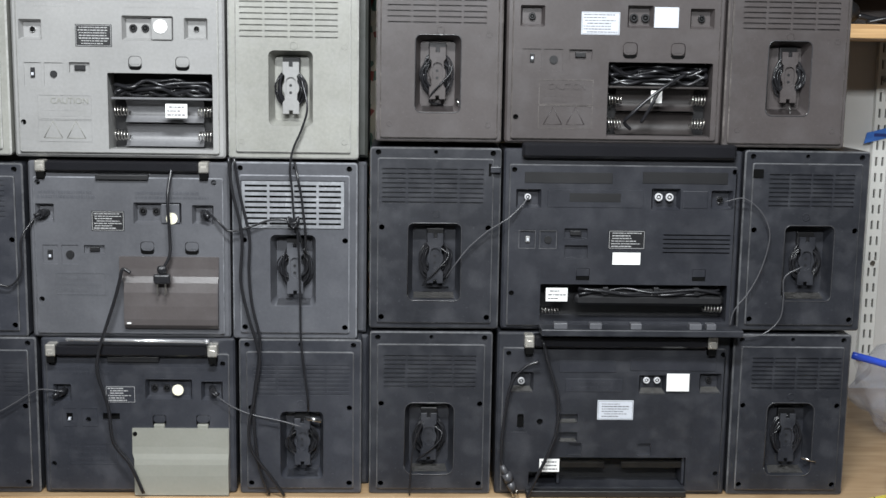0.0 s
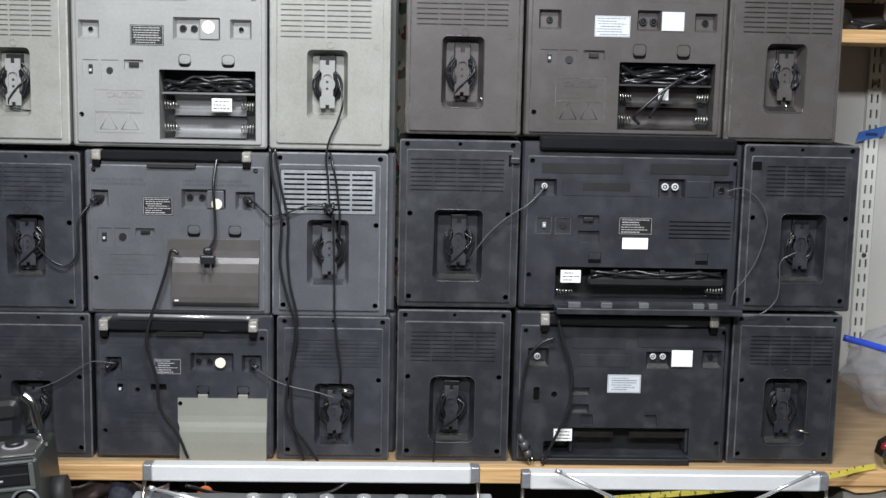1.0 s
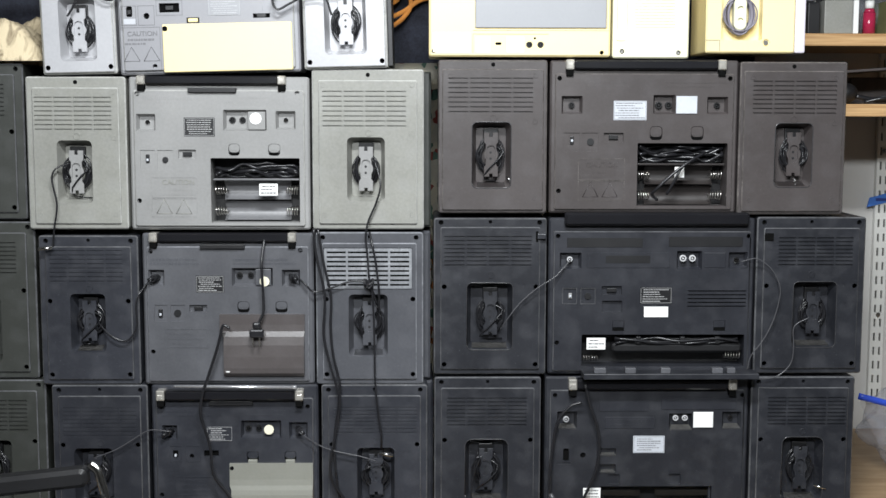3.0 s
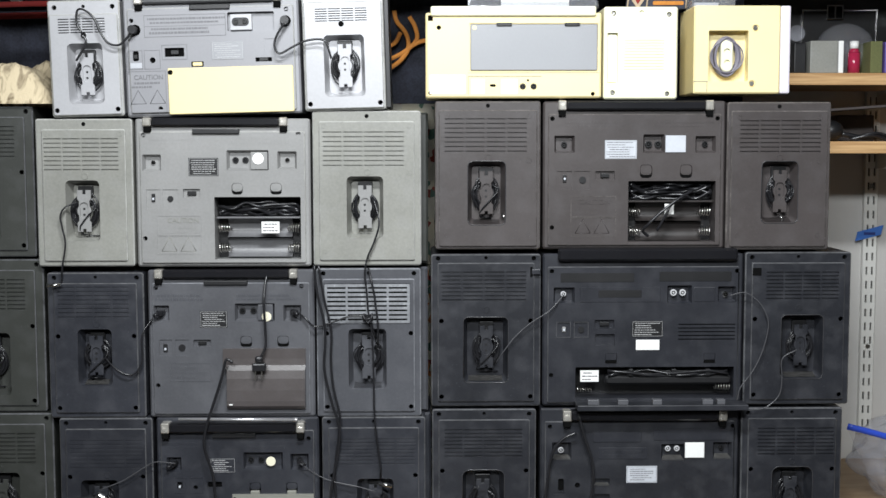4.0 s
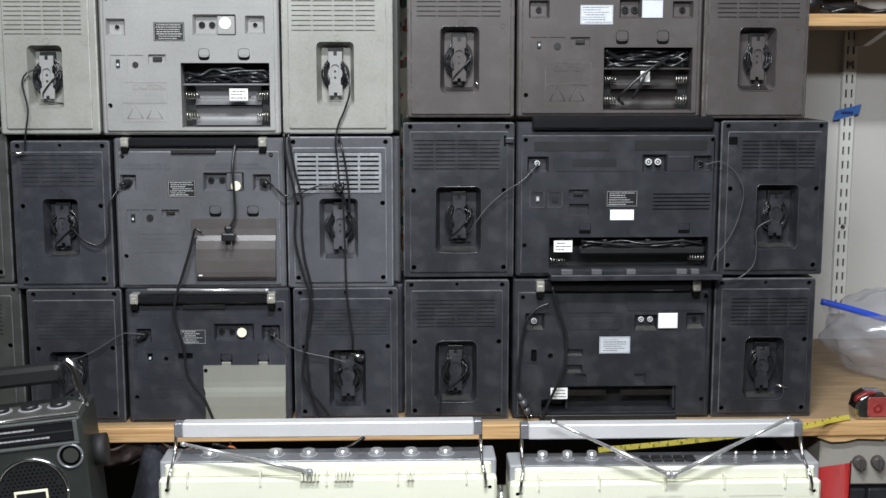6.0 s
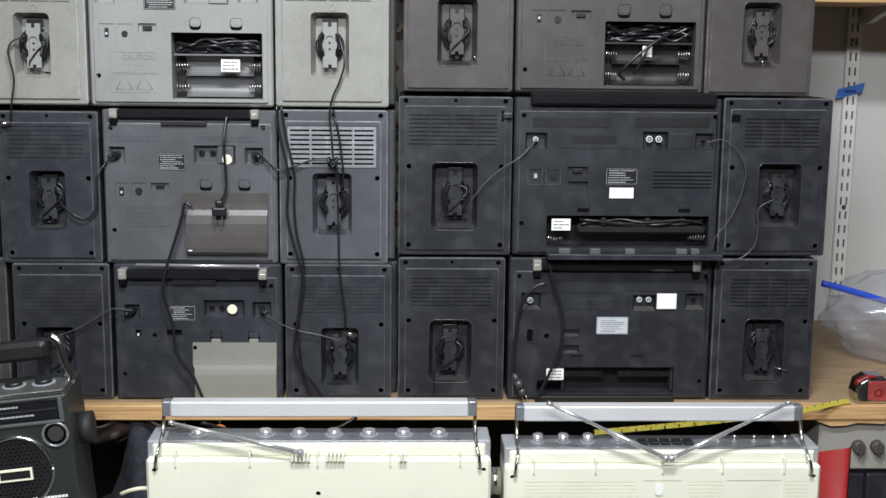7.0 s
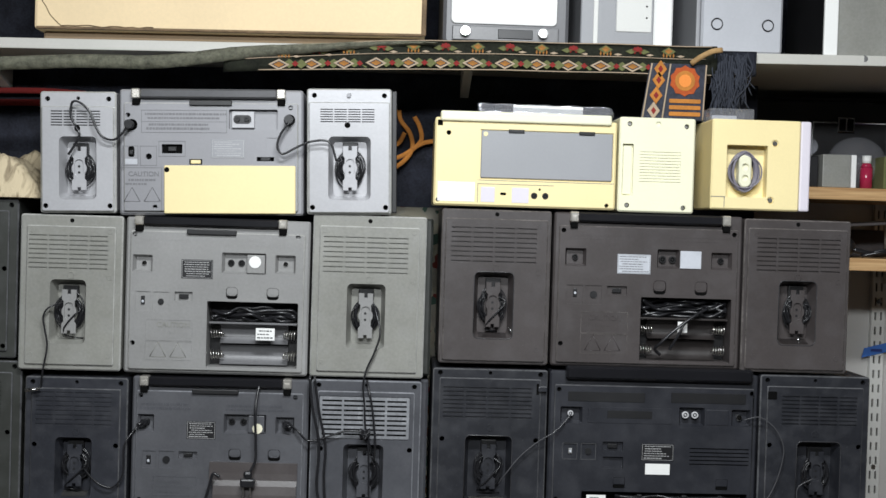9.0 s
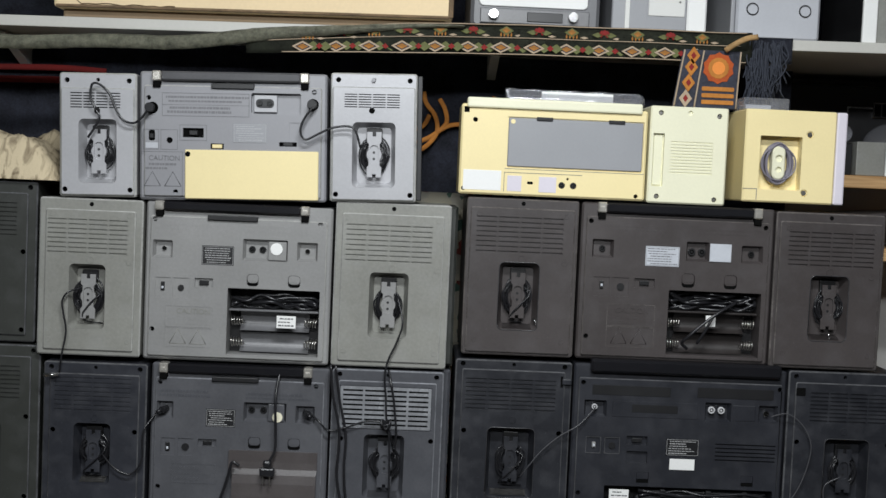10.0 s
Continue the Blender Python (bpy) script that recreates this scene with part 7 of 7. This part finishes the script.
        part("telescopic_aerial", bm, AERIAL, th, "chrome telescopic aerial")
    return th


k1 = [(x, 0.0115, 0.010, AERIAL) for x in (-0.461, -0.357, -0.305, -0.251, -0.197, -0.143, -0.088)]
r1 = ivory_radio("ivory_radio", -0.534, -0.009, 0.746, "ivory radio cassette with a metal handle and knobs, back outward", k1,
                 [((-0.300, -0.262, 0.737), (-0.497, -0.258, 0.784))], 0.791, False, 3)
part("side_knob", rod(bmesh.new(), (-0.009, -0.21, 0.672), (0.010, -0.21, 0.672), 0.022, 20), CHROME, r1)
for q, bx in enumerate((-0.30, -0.247, -0.135)):
    bm = bmesh.new()
    for s_ in range(2 if q == 2 else 5):
        block(bm, bx - 0.014 + 0.006 * s_, bx - 0.010 + 0.006 * s_, -0.262, -0.243, 0.722, 0.734, 0.001)
    part("aerial_clip", bm, IVORY, r1)
k2 = [(x, 0.009, 0.014, AERIAL) for x in (0.067, 0.107, 0.146, 0.193)] + [(x, 0.0035, 0.012, CHROME) for x in (0.352, 0.378, 0.409, 0.440, 0.459)] + [(0.36, 0.012, 0.008, BLACK)]
r2 = ivory_radio("ivory_radio", 0.012, 0.504, 0.734, "ivory radio cassette with two splayed aerials, back outward", k2[:-1],
                 [((0.258, -0.264, 0.728), (0.074, -0.262, 0.8155)), ((0.267, -0.264, 0.728), (0.4465, -0.262, 0.817))], 0.7835, True, 4)
for q in range(5):
    part("key", block(bmesh.new(), 0.223 + 0.018 * q, 0.238 + 0.018 * q, -0.225, -0.205, 0.735, 0.740, 0.001), BLACK, r2)
patch("round_badge", r2, 0.246, 0.258, 0.664, 0.682, -0.2535, PAPER, r=0.005)

settle(before, 0.0, 0.0, 0.004)

# ---- dark green-black portable radio leaning at the left ----
th = thing("portable_radio", (-0.79, -0.32, 0.441), "dark green-grey portable radio with chrome trim on the low table", "radio")
GUN = mat("dark_green_grey_paint", (0.020, 0.024, 0.022), 0.40, dust=0.03)
rx0, rx1, rz0, rz1, ry = -1.00, -0.580, 0.4775, 0.8625, -0.36
wc = (-0.662, 0.7555)
part("case", shell(bmesh.new(), rrect(rx0, rx1, rz0, rz1, 0.006, 3), ry, 0.12, [(circ(wc[0], wc[1], 0.049, 32), 0.004, 1), (rrect(rx0 + 0.02, rx1 - 0.012, rz1 - 0.036, rz1 - 0.004, 0.003), 0.004, 0), (circ(-0.6015, 0.8045, 0.0162, 24), 0.006, 1)], ch=0.004), [GUN, VOID], th)
part("dial_panel", block(bmesh.new(), rx0 + 0.022, rx1 - 0.014, ry + 0.0005, ry + 0.0035, rz1 - 0.034, rz1 - 0.006, 0.001), HANDLE, th)
bm = bmesh.new()
for xa, xb, za, zb in ((rx0 + 0.012, rx1 - 0.006, rz1 - 0.0045, rz1 - 0.0010), (rx0 + 0.012, rx1 - 0.006, rz1 - 0.0410, rz1 - 0.0365), (rx1 - 0.0125, rx1 - 0.006, rz1 - 0.0365, rz1 - 0.0045)):
    block(bm, xa, xb, ry - 0.003, ry + 0.004, za, zb, 0.001)
part("dial_surround", bm, mat("grey_green_trim", (0.075, 0.08, 0.078), 0.35), th, "grey surround of the dial")
part("deck_edge", rod(bmesh.new(), (rx0, ry + 0.003, rz1 + 0.003), (rx1 - 0.004, ry + 0.003, rz1 + 0.003), 0.0026, 8), CHROME, th, "chrome strip along the deck")
part("dial_divider", block(bmesh.new(), rx0 + 0.022, rx1 - 0.014, ry - 0.0005, ry + 0.0015, rz1 - 0.021, rz1 - 0.019), GUN, th)
for q, (za, zb) in enumerate(((rz1 - 0.0180, rz1 - 0.0080), (rz1 - 0.032, rz1 - 0.022))):
    mk = part("dial_marks", bars(bmesh.new(), rx0 + 0.03, rx1 - 0.04, za, zb, 1, ry + 0.0005, random.Random(60 + q), 0, 0.0003, 0.25), PALEINK, th)
bm = bmesh.new()
tube(bm, [(wc[0] + 0.051 * math.cos(2 * math.pi * q / 32), ry - 0.001, wc[1] + 0.051 * math.sin(2 * math.pi * q / 32)) for q in range(33)], 0.0028, 6, 2)
part("speaker_ring", bm, CHROME, th, "chrome speaker ring")
gh = [(circ(wc[0] + 0.0065 * i + (0.00325 if j % 2 else 0), wc[1] + 0.0056 * j, 0.0018, 6), 0.001, 1) for i in range(-7, 8) for j in range(-8, 9) if math.hypot(0.0065 * i + 0.003, 0.0056 * j) < 0.043]
part("speaker_grille", shell(bmesh.new(), circ(wc[0], wc[1], 0.0485, 32), ry + 0.0005, 0.003, gh, ch=0.001), [BLACK, VOID], th)
part("badge", shell(bmesh.new(), rrect(wc[0] - 0.026, wc[0] + 0.022, wc[1] - 0.014, wc[1] + 0.004), ry - 0.003, 0.003, [(rrect(wc[0] - 0.023, wc[0] + 0.019, wc[1] - 0.011, wc[1] + 0.001), 0.0006, 1)], ch=0.0006), [STICKER, BLACK], th, "badge with a cream frame")
bm = bmesh.new()
tube(bm, [(-0.6015 + 0.0172 * math.cos(2 * math.pi * q / 24), ry - 0.001, 0.8045 + 0.0172 * math.sin(2 * math.pi * q / 24)) for q in range(25)], 0.0021, 6, 2)
part("tweeter_ring", bm, DECKMETAL, th, "dull metal ring")
part("tweeter_dome", rod(bmesh.new(), (-0.6015, ry + 0.005, 0.8045), (-0.6015, ry + 0.001, 0.8045), 0.0125, 20, 0, 0.011), OLIVE_DARK, th)
part("maker_print", bars(bmesh.new(), -0.645, -0.592, 0.709, 0.714, 1, ry, random.Random(66), 0, 0.0004, 0.8), PAPER, th)
part("top_deck", block(bmesh.new(), rx0 + 0.003, rx1 - 0.003, ry + 0.006, ry + 0.075, rz1 - 0.002, rz1 + 0.006, 0.002), WORNDECK, th, "dark worn metal top deck")
for q in range(5):
    kx = -0.618 - 0.042 * q
    bm = bmesh.new()
    rod(bm, (kx, ry + 0.046, rz1 + 0.006), (kx, ry + 0.046, rz1 + 0.0075), 0.017, 20, 1)
    rod(bm, (kx, ry + 0.046, rz1 + 0.0075), (kx, ry + 0.046, rz1 + 0.013), 0.0125, 20, 0)
    part("knob", bm, [BLACK, DOORGREY], th)
h = part("handle_grip", shell(bmesh.new(), rrect(rx0 + 0.03, rx1 - 0.030, rz1 + 0.038, rz1 + 0.066, 0.010, 4), ry + 0.055, 0.028, (), ch=0.006), BLACK, th)
bm = bmesh.new()
tube(bm, [(rx1 - 0.026, ry + 0.066, rz1 + 0.070), (rx1 - 0.014, ry + 0.063, rz1 + 0.058), (rx1 - 0.008, ry + 0.060, rz1 + 0.03), (rx1 - 0.003, ry + 0.058, rz1 - 0.002)], 0.0068, 8, 5, flat=0.45)
part("handle_arm", bm, CHROME, h, "chrome handle arm")
part("strap_boss", rod(bmesh.new(), (rx1, ry + 0.075, 0.787), (rx1 + 0.018, ry + 0.075, 0.787), 0.024, 24), mat("matt_black_plastic", (0.012, 0.012, 0.012), 0.7), th)
th.rotation_euler = (0, -radians(5.0), radians(5))
th.location.z += -0.0208
th.location.x += -0.0093

# ---- under the bench ----
au = thing("equipment_unit", (0.78, 0.15, 0.44), "beige-grey equipment unit with dark knobs under the bench", "equipment")
part("case", shell(bmesh.new(), rrect(0.585, 1.1, 0.6205, 0.7075, 0.004), -0.012, 0.3, (), ch=0.003), mat("beige_grey_metal", (0.30, 0.28, 0.25), 0.45), au)
for kx in (0.655, 0.688, 0.735):
    bm = rod(bmesh.new(), (kx, -0.012, 0.664), (kx, -0.026, 0.664), 0.012, 18, 0, 0.010)
    block(bm, kx - 0.0018, kx + 0.0018, -0.031, -0.025, 0.653, 0.675, 0.0006)
    part("knob", bm, TAUPE, au)
dr = thing("drawer_unit", (0.82, 0.15, 0.0), "dark grey drawer cabinet under the bench", "drawers")
part("carcass", block(bmesh.new(), 0.585, 1.1, 0.0, 0.35, 0.0, 0.62, 0.003), BLACK, dr)
for q in range(6):
    part("drawer_front", block(bmesh.new(), 0.592 + 0.085 * q, 0.672 + 0.085 * q, -0.008, 0.002, 0.535, 0.612, 0.003), CHAR_WORN, dr)
bm = bmesh.new()
n = 14
va, vb = [], []
for q in range(n + 1):
    a = radians(-20 + 90 * q / n)
    va.append(bm.verts.new((0.525 + 0.07 * math.cos(a), -0.13 + 0.02 * math.sin(a), 0.4405)))
    vb.append(bm.verts.new((0.522 + 0.075 * math.cos(a), -0.13 + 0.02 * math.sin(a), 0.708 - 0.02 * q / n)))
for q in range(n):
    bm.faces.new((va[q], va[q + 1], vb[q + 1], vb[q])).smooth = True
bmesh.ops.solidify(bm, geom=bm.faces[:], thickness=0.003)
tagged(part("red_bin", bm, REDPL), "curved red plastic bin side beside the ivory radio", "bin")
# pile under the bench at the left
bm = bmesh.new()
bmesh.ops.create_uvsphere(bm, u_segments=32, v_segments=18, radius=1)
for v in bm.verts:
    p = v.co * (1 + 0.35 * noise.noise(v.co * 2.1) + 0.1 * noise.noise(v.co * 6))
    v.co = Vector((-0.58 + p.x * 0.12, 0.02 + p.y * 0.1, max(0.0005, 0.36 + p.z * 0.31)))
for f in bm.faces:
    f.smooth = True
tagged(part("heaped_cloth", bm, mat("dark_speckled_cloth", (0.02, 0.021, 0.03), 0.9, var=0.7, scale=70)), "dark speckled cloth piled under the bench", "cloth")
bm = tube(bmesh.new(), [(-0.47, -0.12, 0.742), (-0.42, -0.10, 0.722), (-0.34, -0.09, 0.716), (-0.26, -0.10, 0.724), (-0.22, -0.09, 0.742)], 0.003, 6)
tagged(part("black_cable", bm, RUBBER), "black cable drooping under the bench edge", "cable")
# added panel that keeps the space under the bench dark
tagged(part("under_bench_backing", block(bmesh.new(), -1.5, 1.5, 0.40, 0.42, 0.0, 0.719), mat("under_bench_dark", (0.03, 0.025, 0.02), 0.8)), "dark panel added for the darkness under the bench", "panel")
bm = bmesh.new()
g = [[bm.verts.new((-0.70 + 0.185 * i / 18, -0.02 + 0.03 * noise.noise(Vector((i * 0.35, j * 0.25, 7))) + 0.004 * j, 0.715 - 0.055 * j / 10 - 0.012 * math.sin(i * 0.5))) for j in range(11)] for i in range(19)]
for a, b in zip(g, g[1:]):
    for j in range(10):
        bm.faces.new((a[j], b[j], b[j + 1], a[j + 1])).smooth = True
bmesh.ops.solidify(bm, geom=bm.faces[:], thickness=0.003)
tagged(part("rose_cloth", bm, mat("dull_rose_cloth", (0.17, 0.12, 0.11), 0.9, var=0.5, scale=18, bump=0.2)), "dull rose-brown cloth bundled under the bench", "cloth")
bm = tube(bmesh.new(), [(-0.585, -0.20, 0.652), (-0.565, -0.215, 0.664), (-0.545, -0.22, 0.669), (-0.527, -0.215, 0.664), (-0.52, -0.20, 0.640)], 0.0034, 8)
tagged(part("cream_cable", bm, CREAM), "cream cable looping behind the ivory radio", "cable")
bm = bmesh.new()
bmesh.ops.create_uvsphere(bm, u_segments=18, v_segments=12, radius=0.013, matrix=Matrix.Translation((-0.452, -0.05, 0.7035)))
for f in bm.faces:
    f.smooth = True
bb = thing("orange_bauble", (-0.452, -0.05, 0.69), "small orange bauble among the cables under the bench", "bauble")
part("ball", bm, mat("orange_gloss_plastic", (0.50, 0.12, 0.03), 0.3), bb)
part("hanger", tube(bmesh.new(), [(-0.452, -0.045, 0.716), (-0.455, -0.030, 0.7185)], 0.0015, 6, 2), RUBBER, bb)
